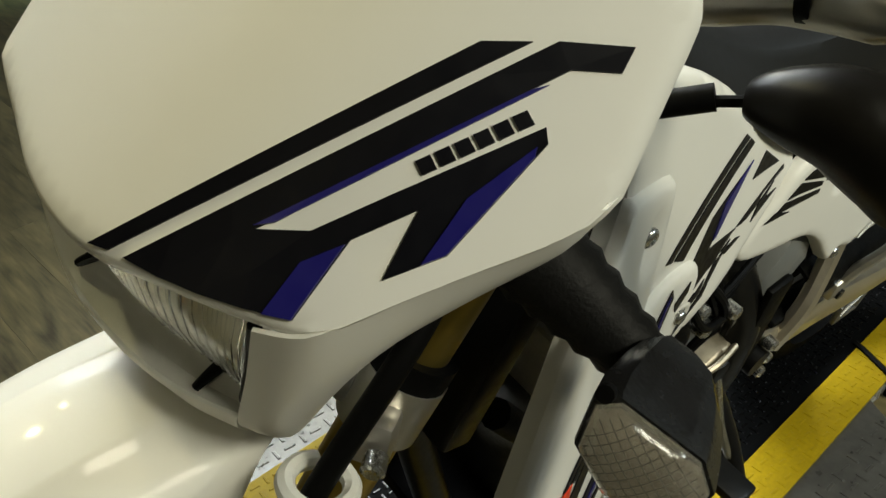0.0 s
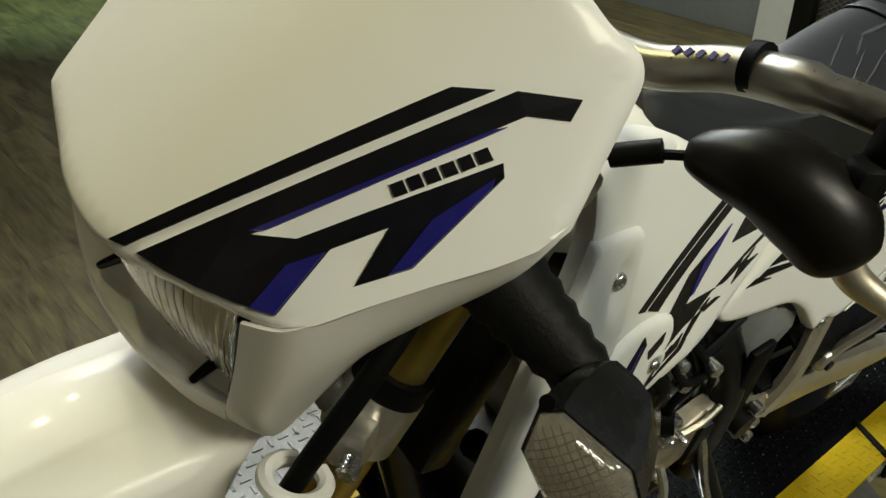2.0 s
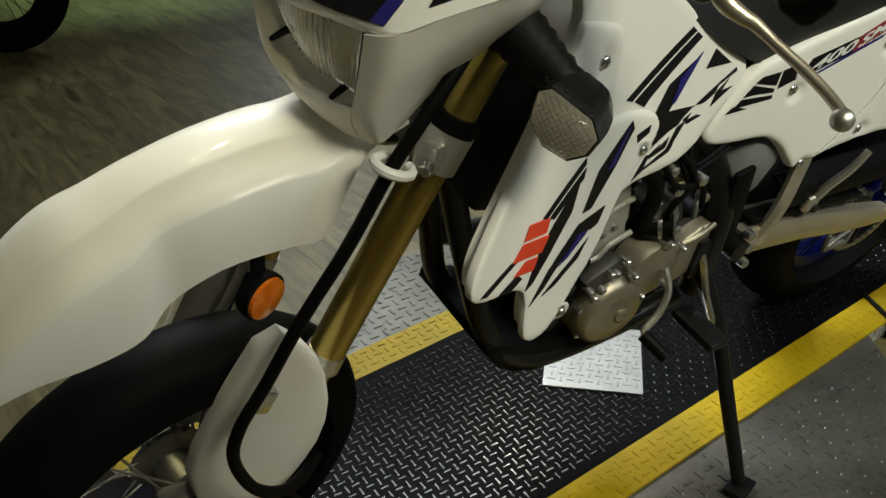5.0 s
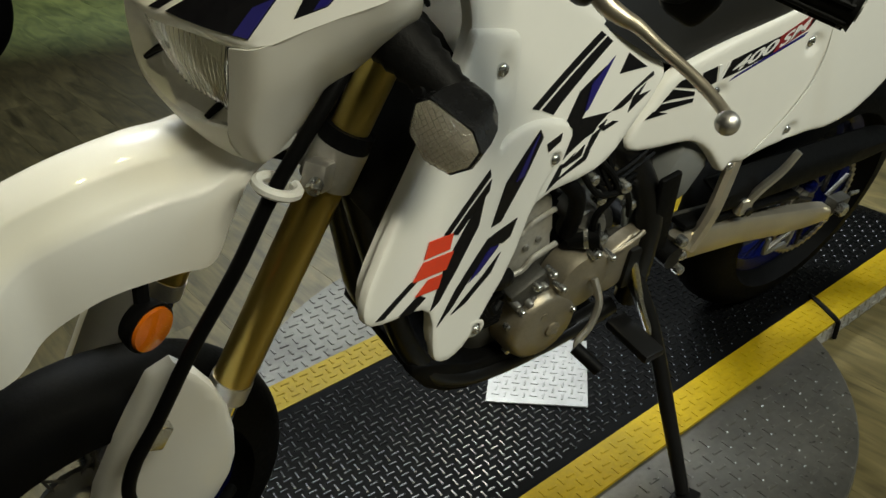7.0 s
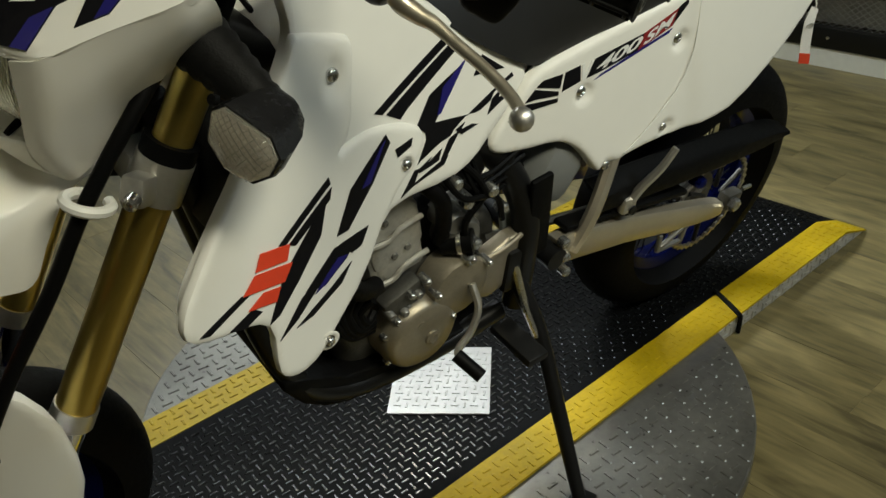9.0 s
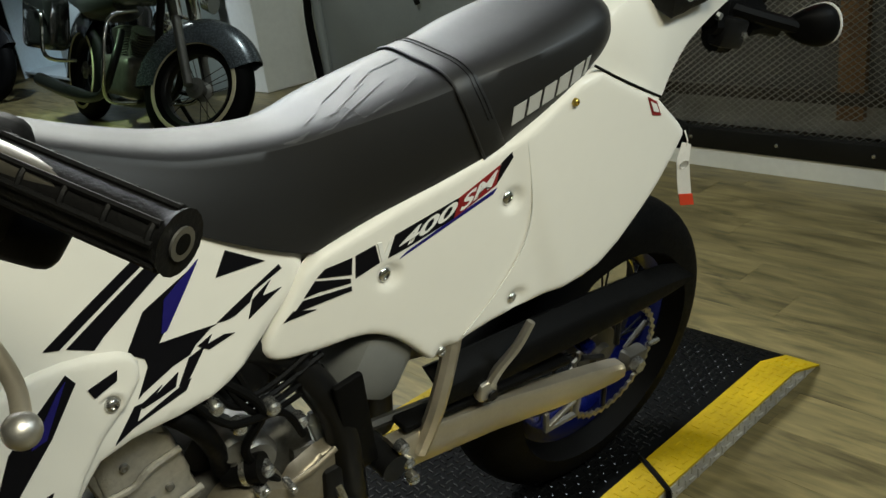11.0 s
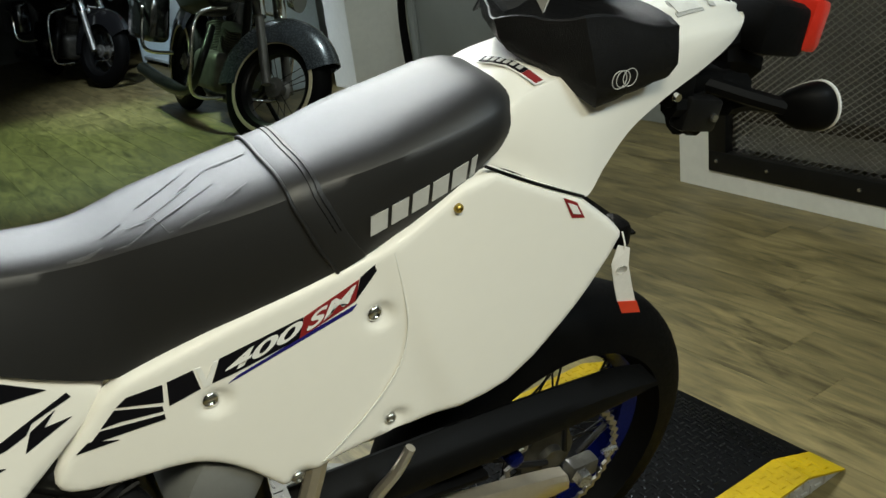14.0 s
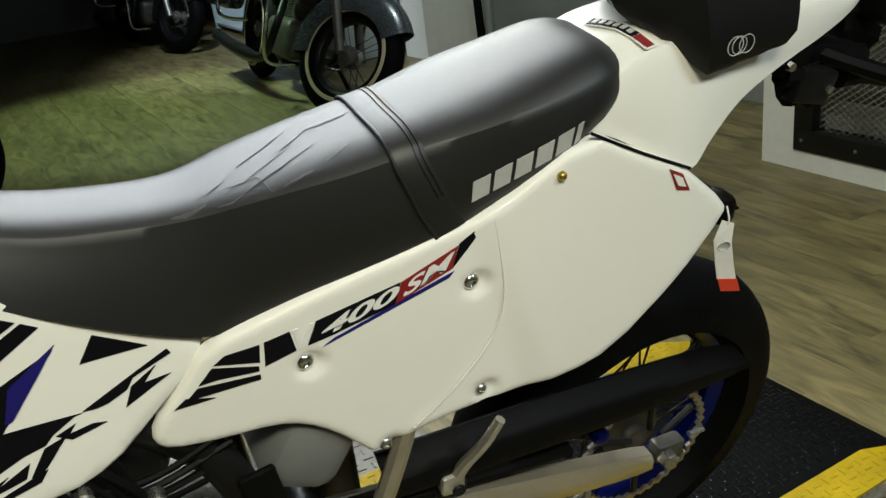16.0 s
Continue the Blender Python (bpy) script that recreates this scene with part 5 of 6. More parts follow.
def fender():
    # x, crown height, near edge, far edge, lower edge
    st = ((-0.309, 0.666, -0.04, -0.004, 0.664), (-0.302, 0.67, -0.06, 0.005, 0.6625), (-0.284, 0.68, -0.081, 0.018, 0.661), (-0.249, 0.715, -0.103, 0.041, 0.675), (-0.203, 0.763, -0.112, 0.055, 0.694), (-0.147, 0.812, -0.118, 0.06, 0.703), (-0.093, 0.838, -0.116, 0.055, 0.715), (-0.057, 0.854, -0.103, 0.048, 0.741), (-0.018, 0.866, -0.107, 0.045, 0.764), (0.021, 0.874, -0.109, 0.047, 0.774), (0.082, 0.881, -0.106, 0.054, 0.77), (0.123, 0.879, -0.104, 0.059, 0.767), (0.15, 0.875, -0.098, 0.054, 0.813), (0.184, 0.88, -0.087, 0.045, 0.856), (0.242, 0.879, -0.074, 0.035, 0.87))
    near = spline([(x, top, low) for x, top, yn, yf, low in st], 5)
    edge = spline([(x, yn, yf) for x, top, yn, yf, low in st], 5)
    prof = ((1.0, 0.0), (1.0, 0.10), (0.985, 0.35), (0.95, 0.60), (0.895, 0.745), (0.87, 0.78), (0.70, 0.86), (0.50, 0.905), (0.43, 0.960), (0.37, 0.980), (0.15, 0.995), (0, 1.0))
    secs = []
    for a, b in zip(near, edge):
        row = [(a.x, -0.014 + s * (b.y + 0.014), a.z + (a.y - a.z) * h) for s, h in prof]
        secs.append(row + [(a.x, -0.014 + s * (b.z + 0.014), a.z + (a.y - a.z) * h) for s, h in reversed(prof[:-1])])
    part("front_fender", shell(loft(secs, closed=False), 0.002), WHITE, BIKE, "long white plastic front fender")


fender()


def fork_at(z, s=-1):
    return Vector((0.154 + 0.485 * (z - 0.6), -0.096 if s < 0 else 0.112, z))


def fork():
    for s in (-1, 1):
        part("fork_outer_tube", merge(rod(fork_at(0.560, s), fork_at(0.875, s), 0.0248, sides=32), rod(fork_at(0.870, s), fork_at(0.985, s), 0.0222, sides=32)), GOLD, BIKE, "gold anodised fork outer tube")
        part("fork_seal", rod(fork_at(0.538, s), fork_at(0.562, s), 0.0272, 0.0268, 24), ALU, BIKE)
        part("fork_inner_tube", rod(fork_at(0.36, s), fork_at(0.54, s), 0.0225, sides=24), CHROME, BIKE)
        part("fork_bottom", block(fork_at(0.315, s), (0.07, 0.055, 0.12), 0.016, (0, 21, 0)), ALU_DULL, BIKE)
        part("fork_guide_ring", rod(fork_at(0.868, s), fork_at(0.886, s), 0.0305, sides=24), BLACK, BIKE)
        clamp = merge(rod(fork_at(0.824, s), fork_at(0.868, s), 0.0315, sides=32), block(fork_at(0.853, s) + Vector((-0.036, -0.024 * (1 if s < 0 else -1), 0.002)), (0.032, 0.028, 0.034), 0.006, (0, 21, 35 if s < 0 else -35)))
        c = part("lower_clamp", clamp, ALU, BIKE, "silver lower fork clamp")
        part("clamp_bolt", lathe([(0.0085, 0.006), (0.0085, -0.006), (0.006, -0.008), (0, -0.006)], "x", (0, 0, 0), 16), STEEL, c).matrix_basis = Matrix.Translation(fork_at(0.858, s) + Vector((-0.054, -0.044 * (1 if s < 0 else -1), 0.0))) @ pose(0, 0, 0, 0, 0, 40)
        part("upper_tube", rod(fork_at(0.99, s) + Vector((0.006, 0.012, 0)), fork_at(1.05, s) + Vector((0.006, 0.014, 0)), 0.0150, sides=20), BLACK, BIKE)

        def guard_place(x, z, h, s=s):
            u = (x - 0.028 - 0.39 * (z - 0.333)) / 0.075
            y = -0.094 - 0.101 * (z - 0.333)
            return Vector((x, (y if s < 0 else y + 0.215) + s * (0.036 - 0.020 * u * u + h), z))

        outline = [(0.048, 0.668), (0.088, 0.640), (0.112, 0.560), (0.116, 0.440), (0.085, 0.375), (0.031, 0.315), (-0.012, 0.284), (-0.040, 0.298), (-0.060, 0.350), (-0.062, 0.410), (-0.010, 0.540)]
        part("fork_guard", skin(outline, guard_place, 0.003, 0.008, 0.012, 0.0, 1, 0.008), WHITE, BIKE, "white plastic fork guard")
    part("triple_clamp", block((0.27, 0.0, 0.845), (0.06, 0.17, 0.035), 0.01, (0, 21, 0)), ALU_DULL, BIKE)
    part("top_yoke", block((0.355, -0.04, 1.065), (0.07, 0.21, 0.03), 0.008, (0, 21, 0)), ALU_DULL, BIKE)
    ring = [Vector((0.184 + 0.021 * math.cos(a), -0.138 - 0.019 * math.sin(a), 0.872 - 0.008 * math.cos(a))) for a in (radians(-10 + 34 * k) for k in range(10))]
    part("hose_guide", hose(ring, 0.0062, 4, 8), WHITE_MATT, BIKE, "white plastic hose guide loop")
    part("brake_hose", hose([(0.34, -0.09, 1.03), (0.256, -0.128, 0.965), (0.182, -0.140, 0.874), (0.128, -0.150, 0.790), (0.070, -0.155, 0.704), (0.022, -0.160, 0.622), (-0.014, -0.165, 0.568), (-0.026, -0.170, 0.518), (-0.005, -0.174, 0.448), (0.034, -0.172, 0.408), (0.075, -0.150, 0.385), (0.110, -0.12, 0.37)], 0.0082, 8, 10), BLACK, BIKE, "black rubber brake hose looping over the guard")
    part("hose_clip", block((0.018, -0.160, 0.598), (0.024, 0.016, 0.034), 0.003, (0, 30, 0)), STEEL, BIKE)
    part("speed_cable", hose([(0.040, -0.170, 0.405), (0.082, -0.170, 0.318), (0.16, -0.175, 0.165), (0.225, -0.18, 0.045)], 0.0040, 6, 6), BLACK, BIKE)
    part("axle_clamp", block((-0.040, -0.112, 0.305), (0.062, 0.030, 0.070), 0.010, (0, 24, 0)), ALU, BIKE, "cast axle clamp")
    part("axle_nut", lathe([(0.0, -0.014), (0.017, -0.014), (0.019, -0.010), (0.019, 0.0), (0, 0.0)], "y", (-0.058, -0.128, 0.297), 6), STEEL, BIKE)
    for dx, dz in ((-0.016, 0.028), (0.012, 0.034), (-0.022, -0.024), (0.008, -0.028)):
        part("pinch_bolt", lathe([(0.0055, 0.004), (0.0055, -0.008), (0, -0.010)], "y", (-0.040 + dx, -0.128, 0.305 + dz), 8), STEEL, BIKE)
    part("speed_sensor", rod((-0.095, -0.060, 0.330), (-0.060, -0.075, 0.345), 0.014, sides=14), ALU, BIKE)
    part("axle", rod((-0.03, -0.12, 0.302), (-0.03, 0.115, 0.302), 0.014, sides=16), STEEL, BIKE)
    part("brake_caliper", block((0.035, 0.062, 0.36), (0.10, 0.05, 0.06), 0.012, (0, 40, 0)), ALU_DULL, BIKE)
    part("brake_disc", lathe([(0.085, -0.002), (0.150, -0.002), (0.150, 0.002), (0.085, 0.002), (0.085, -0.002)], "y", (-0.058, 0.062, 0.297), 48), ALU, BIKE, "steel brake disc")
    refl = part("side_reflector", merge(lathe([(0.0, 0.014), (0.027, 0.014), (0.0305, 0.0), (0.030, -0.006), (0, -0.006)], "y", (0, 0, 0), 32)), BLACK, BIKE, "black-backed round amber reflector")
    refl.matrix_basis = pose(0.040, -0.116, 0.722, 2, 0, 22)
    part("amber_lens", lathe([(0.027, -0.006), (0.026, -0.010), (0.014, -0.0135), (0, -0.014)], "y", (0, 0, 0), 32), AMBER, refl, "amber lens")
    part("reflector_stalk", hose([(0.046, -0.094, 0.772), (0.044, -0.098, 0.760), (0.041, -0.106, 0.742)], 0.009, 4, 8), BLACK, BIKE)


fork()


def wheels():
    front = wheel_parts(BIKE, "front_wheel", (-0.058, -0.005, 0.297), 0.297, 0.122, RUBBER, BLUE, ALU_DULL, spokes=32, rim_r=0.214, spoke_mat=ALU_DULL, deep=0.72)
    head = Vector((0.25, 0, 0.85))
    front.matrix_basis = Matrix.Translation(head) @ Matrix.Rotation(radians(7), 4, Vector((0.39, 0, 1)).normalized()) @ Matrix.Translation(-head) @ front.matrix_basis
    front["label"] = "front wheel with blue rim and slick tyre"
    rear = wheel_parts(BIKE, "rear_wheel", (1.492, 0.0, 0.315), 0.315, 0.150, RUBBER, BLUE, ENGINE_DARK, spokes=32, rim_r=0.216, spoke_mat=BLACK_METAL, deep=0.70)
    rear["label"] = "rear wheel with blue rim and slick tyre"
    teeth = []
    for i in range(82):
        r = 0.128 if i % 2 else 0.121
        teeth.append((r * math.cos(math.pi * i / 41), r * math.sin(math.pi * i / 41)))
    ring = bmesh.new()
    loops = [[ring.verts.new((1.492 + k * u, y, 0.315 + k * v)) for u, v in teeth] for k, y in ((0.93, -0.082), (1.0, -0.082), (1.0, -0.076), (0.93, -0.076))]
    for a, b in zip(loops, loops[1:] + loops[:1]):
        for j in range(82):
            ring.faces.new((a[j], a[(j + 1) % 82], b[(j + 1) % 82], b[j]))
    sprocket = part("sprocket", ring, BAR_ALU, BIKE, "bright toothed rear sprocket", smooth=False)
    for i in range(6):
        t = math.pi * i / 3 + 0.3
        part("sprocket_arm", rod((1.492 + 0.04 * math.cos(t), -0.079, 0.315 + 0.04 * math.sin(t)), (1.492 + 0.108 * math.cos(t + 0.2), -0.079, 0.315 + 0.108 * math.sin(t + 0.2)), 0.006, sides=8), BLACK_METAL, sprocket)


def controls():
    bar = part("handlebar", hose([(0.44, 0.10, 1.115), (0.435, 0.0, 1.105), (0.44, -0.10, 1.115), (0.458, -0.16, 1.140), (0.452, -0.24, 1.165), (0.488, -0.33, 1.160), (0.545, -0.445, 1.137)], lambda k: 0.0148 if k < 0.62 else 0.0115, 8, 16), BAR_ALU, BIKE, "tapered aluminium handlebar")
    hose_r = hose([(0.44, 0.10, 1.115), (0.458, 0.16, 1.140), (0.452, 0.24, 1.165), (0.47, 0.34, 1.15), (0.50, 0.43, 1.13)], 0.0112, 6, 12)
    part("handlebar_half", hose_r, ALU, bar)
    for k in range(5):
        c = Vector((0.450, -0.120, 1.1265)).lerp(Vector((0.4565, -0.150, 1.1365)), k / 4) + Vector((-0.0095, -0.004, 0.0108))
        part("printed_block", block(c, (0.0055, 0.0042, 0.0022), 0.0, (0, -45, -12)), DECAL_BLUE, bar, "blue print")
    part("cable_tie", rod((0.4575, -0.166, 1.146), (0.458, -0.174, 1.1485), 0.0168, sides=16), BLACK, bar)
    part("bar_clamp", block((0.43, 0.0, 1.10), (0.05, 0.09, 0.04), 0.008), BLACK_METAL, BIKE)
    grip = []
    a, b = Vector((0.494, -0.335, 1.152)), Vector((0.549, -0.450, 1.135))
    for k in range(25):
        r = 0.0172 + (0.004 if k == 0 else 0) + (0.0025 if k == 24 else 0)
        grip.append((a.lerp(b, k / 24), r))
    d = (b - a).normalized()
    u = d.orthogonal().normalized()
    v = d.cross(u)
    g = loft([[p + u * r * math.cos(t) + v * r * math.sin(t) for t in (2 * math.pi * j / 18 for j in range(18))] for p, r in grip])
    gp = part("left_grip", g, GRIP, BIKE, "black ribbed rubber grip")
    # raised ladders of rubber run along the grip, two rails and their rungs
    up = (Vector((0, 0, 1)) - d * d.z).normalized()
    over = d.cross(up)

    def round_grip(k, angle, r=0.0180):
        return a.lerp(b, k) + up * r * math.cos(radians(angle)) + over * r * math.sin(radians(angle))

    for turn in (-130, -40, 50, 140):
        rails = [rod(round_grip(0.03, turn + e), round_grip(0.97, turn + e), 0.0022, sides=6) for e in (-19, 19)]
        rungs = [hose([round_grip(0.06 + 0.22 * k, turn + e) for e in (-19, -6, 6, 19)], 0.0020, 2, 6) for k in range(5)]
        part("grip_ladder", merge(*rails, *rungs), GRIP, gp)
    part("bar_hole", rod(b + d * 0.0014, b + d * 0.0022, 0.0062, sides=14), BLACK, gp)
    part("bar_end", rod(b + d * 0.0005, b + d * 0.002, 0.010, sides=14), ALU_DULL, gp)
    housing = merge(block((0.486, -0.312, 1.136), (0.062, 0.056, 0.078), 0.018, (15, 20, -22), segments=3), block((0.508, -0.316, 1.098), (0.050, 0.046, 0.046), 0.014, (15, 30, -22), segments=3), block((0.466, -0.300, 1.180), (0.028, 0.036, 0.016), 0.006, (10, 0, -20)))
    part("switch_housing", housing, BLACK, BIKE, "black switch housing")
    part("lever_boot", hose([(0.398, -0.186, 1.112), (0.404, -0.205, 1.118), (0.414, -0.232, 1.122), (0.424, -0.258, 1.114), (0.428, -0.276, 1.102), (0.430, -0.284, 1.096)], lambda k: 0.006 + 0.023 * math.sin(math.pi * min(1.0, 0.05 + 0.80 * k)), 6, 14), BOOT, BIKE, "black lever dust boot")
    part("lever_perch", merge(block((0.452, -0.268, 1.158), (0.040, 0.020, 0.040), 0.008, (0, 0, -10)), block((0.434, -0.266, 1.134), (0.022, 0.022, 0.036), 0.007, (0, 0, -25))), BLACK_METAL, BIKE)
    lever = hose([(0.430, -0.262, 1.118), (0.432, -0.285, 1.092), (0.440, -0.303, 1.083), (0.447, -0.318, 1.079), (0.454, -0.345, 1.069), (0.460, -0.375, 1.060), (0.461, -0.405, 1.052), (0.456, -0.428, 1.047)], lambda k: 0.0118 - 0.0062 * min(1, k * 1.9), 6, 12)
    lv = part("clutch_lever", lever, ALU_WARM, BIKE, "polished ball-end clutch lever")
    ball = bmesh.new()
    bmesh.ops.create_uvsphere(ball, u_segments=20, v_segments=12, radius=0.0108, matrix=pose(0.454, -0.431, 1.043))
    part("lever_ball", ball, ALU, lv)
    part("right_grip", rod((0.47, 0.34, 1.15), (0.52, 0.46, 1.12), 0.0175), GRIP, BIKE)
    part("clutch_cable", hose([(0.415, -0.245, 1.135), (0.400, -0.19, 1.112), (0.375, -0.14, 1.085), (0.39, -0.07, 1.02), (0.46, -0.03, 0.93)], 0.0034, 8, 8), BLACK, BIKE)
    part("cable_adjuster", rod((0.375, -0.150, 1.092), (0.392, -0.172, 1.106), 0.0075, sides=12), BLACK, BIKE)
    part("instrument_pod", block((0.36, 0.02, 1.14), (0.07, 0.13, 0.06), 0.012, (0, -40, 0)), BLACK, BIKE)
    # front indicator on its ribbed stalk
    stalk = []
    p, q = Vector((0.306, -0.100, 1.024)), Vector((0.346, -0.230, 0.966))
    d = (q - p).normalized()
    u = d.orthogonal().normalized()
    v = d.cross(u)
    for k in range(19):
        r = 0.0165 + (0.0026 if k % 2 else 0.0) + 0.019 * (1 - k / 18)
        stalk.append([p.lerp(q, k / 18) + u * r * math.cos(t) + v * r * math.sin(t) for t in (2 * math.pi * j / 14 for j in range(14))])
    part("indicator_boot", loft(stalk), GRIP, BIKE, "black ribbed rubber boot")
    # the lamp's leaf-shaped face looks forward, out and up; its long axis runs out and down
    c, n, a = Vector((0.288, -0.264, 0.978)), Vector((-0.83, -0.48, 0.30)).normalized(), Vector((0.18, -0.72, -0.67))
    a = (a - n * a.dot(n)).normalized()
    b = n.cross(a)
    corners = [(-0.040, -0.006), (-0.036, 0.008), (0.010, 0.030), (0.030, 0.026), (0.038, 0.008), (0.034, -0.012), (0.010, -0.028), (-0.020, -0.027)]
    leaf = [Vector(p).lerp(Vector(q), k / 4) * 0.96 for p, q in zip(corners, corners[1:] + corners[:1]) for k in range(4)]

    def ring(depth, size, shift=(0.0, 0.0)):
        return [c + n * depth + a * (q.x * size + shift[0]) + b * (q.y * size + shift[1]) for q in leaf]

    body = part("front_indicator", loft([ring(0.0015, 0.97), ring(0.002, 1.04), ring(-0.003, 1.06), ring(-0.018, 1.03, (-0.002, 0.004)), ring(-0.036, 0.90, (-0.006, 0.012)), ring(-0.052, 0.66, (-0.012, 0.020)), ring(-0.060, 0.36, (-0.018, 0.024))]), material("dark_grey_plastic", (0.010, 0.010, 0.0105), 0.24, vary=0.1, bump=0.1, bump_scale=300), BIKE, "dark grey front indicator with clear ribbed lens")
    part("indicator_bowl", loft([ring(0.0022, 0.95), ring(-0.002, 0.7), ring(-0.004, 0.2)]), BOWL, body)
    lens = part("indicator_lens", loft([ring(0.0025, 0.98), ring(0.007, 0.94), ring(0.0125, 0.74), ring(0.0155, 0.42), ring(0.0165, 0.10)]), LENS_GREY, body, "clear lens with ribs")
    lens.visible_shadow = False

    def dome(u, v):
        k = math.hypot(u / 0.040, v / 0.029)
        return c + n * (0.0164 - 0.0105 * min(1.0, k) ** 2.2) + a * u + b * v

    def span(level, axis):
        """Where a line across the lens meets its outline."""
        hits = []
        for q, r in zip(leaf, leaf[1:] + leaf[:1]):
            if (q[axis] > level) != (r[axis] > level):
                hits.append(q[1 - axis] + (r[1 - axis] - q[1 - axis]) * (level - q[axis]) / (r[axis] - q[axis]))
        return 0.86 * min(hits), 0.86 * max(hits)

    for k in range(9):
        v = -0.020 + 0.0050 * k
        lo, hi = span(v, 1)
        part("lens_rib", hose([dome(lo + (hi - lo) * e / 4, v) for e in range(5)], 0.0005, 3, 5), LENS_GREY, body)
    for k in range(12):
        u = -0.026 + 0.0050 * k
        lo, hi = span(u, 0)
        part("lens_rib", hose([dome(u, lo + (hi - lo) * e / 4) for e in range(5)], 0.0004, 3, 5), LENS_GREY, body)
    part("lens_screw", rod(c + n * 0.004 - a * 0.043 + b * 0.004, c + n * 0.010 - a * 0.045 + b * 0.004, 0.005, sides=10), BLACK, body)


wheels()
controls()


def engine():
    part("radiator", block((0.37, -0.065, 0.83), (0.035, 0.10, 0.20), 0.006, (0, 18, 0)), BLACK_METAL, BIKE)
    part("head_tube", rod((0.24, 0, 0.82), (0.35, 0, 1.07), 0.036), BLACK_METAL, BIKE)
    for s in (-1, 1):
        part("frame_spar", hose([(0.34, s * 0.03, 1.00), (0.48, s * 0.06, 0.90), (0.66, s * 0.062, 0.78), (0.80, s * 0.070, 0.68), (0.855, s * 0.105, 0.58), (0.865, s * 0.115, 0.48), (0.875, s * 0.11, 0.36)], 0.024, 8, 12), BLACK_METAL, BIKE)
        part("cradle_tube", hose([(0.30, s * 0.025, 0.90), (0.37, s * 0.045, 0.62), (0.43, s * 0.075, 0.42), (0.52, s * 0.09, 0.33), (0.70, s * 0.09, 0.31), (0.86, s * 0.09, 0.33)], 0.019, 8, 12), BLACK_METAL, BIKE)
        part("subframe_tube", hose([(0.80, s * 0.052, 0.77), (1.0, s * 0.058, 0.81), (1.25, s * 0.062, 0.88), (1.5, s * 0.05, 0.955)], 0.011, 6, 8), BLACK_METAL, BIKE)
        part("footpeg", block((0.80, s * 0.20, 0.375), (0.045, 0.10, 0.018), 0.005), BLACK_METAL, BIKE)
        part("passenger_peg_bracket", hose([(0.985, s * 0.125, 0.440), (1.012, s * 0.128, 0.510), (1.048, s * 0.112, 0.580), (1.075, s * 0.095, 0.64)], 0.0135, 6, 8), ALU_WARM, BIKE, "warm aluminium peg bracket")
    def face(y):
        return lambda x, z, h: Vector((x, y - h, z))

    part("cylinder", merge(block((0.605, 0.0, 0.600), (0.10, 0.18, 0.16), 0.010, (0, -14, 0)), skin([(0.548, 0.672), (0.636, 0.690), (0.668, 0.560), (0.590, 0.510), (0.560, 0.590)], face(-0.092), 0.012, 0.006, 0.014, 0.0, 1)), ENGINE_LIGHT, BIKE, "bright cast aluminium cylinder")
    part("cylinder_rib", hose([(0.557, -0.095, 0.610), (0.590, -0.097, 0.613), (0.610, -0.097, 0.628), (0.650, -0.095, 0.636)], 0.0045, 5, 8), ENGINE_LIGHT, BIKE)
    part("cylinder_rib", hose([(0.580, -0.096, 0.530), (0.605, -0.098, 0.535), (0.625, -0.098, 0.553), (0.668, -0.096, 0.562)], 0.0045, 5, 8), ENGINE_LIGHT, BIKE)
    for x, z in ((0.585, 0.645), (0.607, 0.575), (0.630, 0.583)):
        part("core_plug", lathe([(0.0055, 0.004), (0.0055, -0.003), (0.003, -0.004), (0, -0.002)], "y", (x, -0.093, z), 10), ALU_DULL, BIKE)
    part("cylinder_head", block((0.585, 0.0, 0.735), (0.14, 0.19, 0.09), 0.02, (0, -14, 0)), ALU_DULL, BIKE)
    part("head_cover", block((0.565, -0.015, 0.802), (0.12, 0.17, 0.045), 0.016, (0, -14, 0)), BLACK_METAL, BIKE)
    part("crankcase", block((0.69, 0.01, 0.435), (0.34, 0.17, 0.19), 0.04, (0, -10, 0), segments=3), ENGINE_DARK, BIKE, "cast aluminium crankcase")
    gen = part("generator_cover", lathe([(0, -0.026), (0.030, -0.027), (0.058, -0.024), (0.066, -0.018), (0.071, -0.004), (0.073, 0.03), (0, 0.03)], "y", (0.652, -0.108, 0.412), 40), ENGINE_CASE, BIKE, "round cast generator cover")
    for k in range(7):
        a = radians(10 + 51 * k)
        part("cover_bolt", lathe([(0.0058, 0.004), (0.0058, -0.006), (0.004, -0.008), (0, -0.007)], "y", (0.652 + 0.071 * math.cos(a), -0.110, 0.412 + 0.071 * math.sin(a)), 10), STEEL, gen)
    part("cover_plug", lathe([(0.014, 0.0), (0.014, -0.004), (0.009, -0.006), (0, -0.003)], "y", (0.664, -0.134, 0.408), 18), ENGINE_CASE, gen)
    part("cover_plug", lathe([(0.007, 0.0), (0.007, -0.003), (0, -0.003)], "y", (0.640, -0.132, 0.446), 12), ENGINE_CASE, gen)
    up = part("clutch_cover", lathe([(0, -0.022), (0.044, -0.022), (0.054, -0.018), (0.058, -0.006), (0.060, 0.03), (0, 0.03)], "y", (0.722, -0.108, 0.478), 36), ENGINE_CASE, BIKE, "round cast side cover")
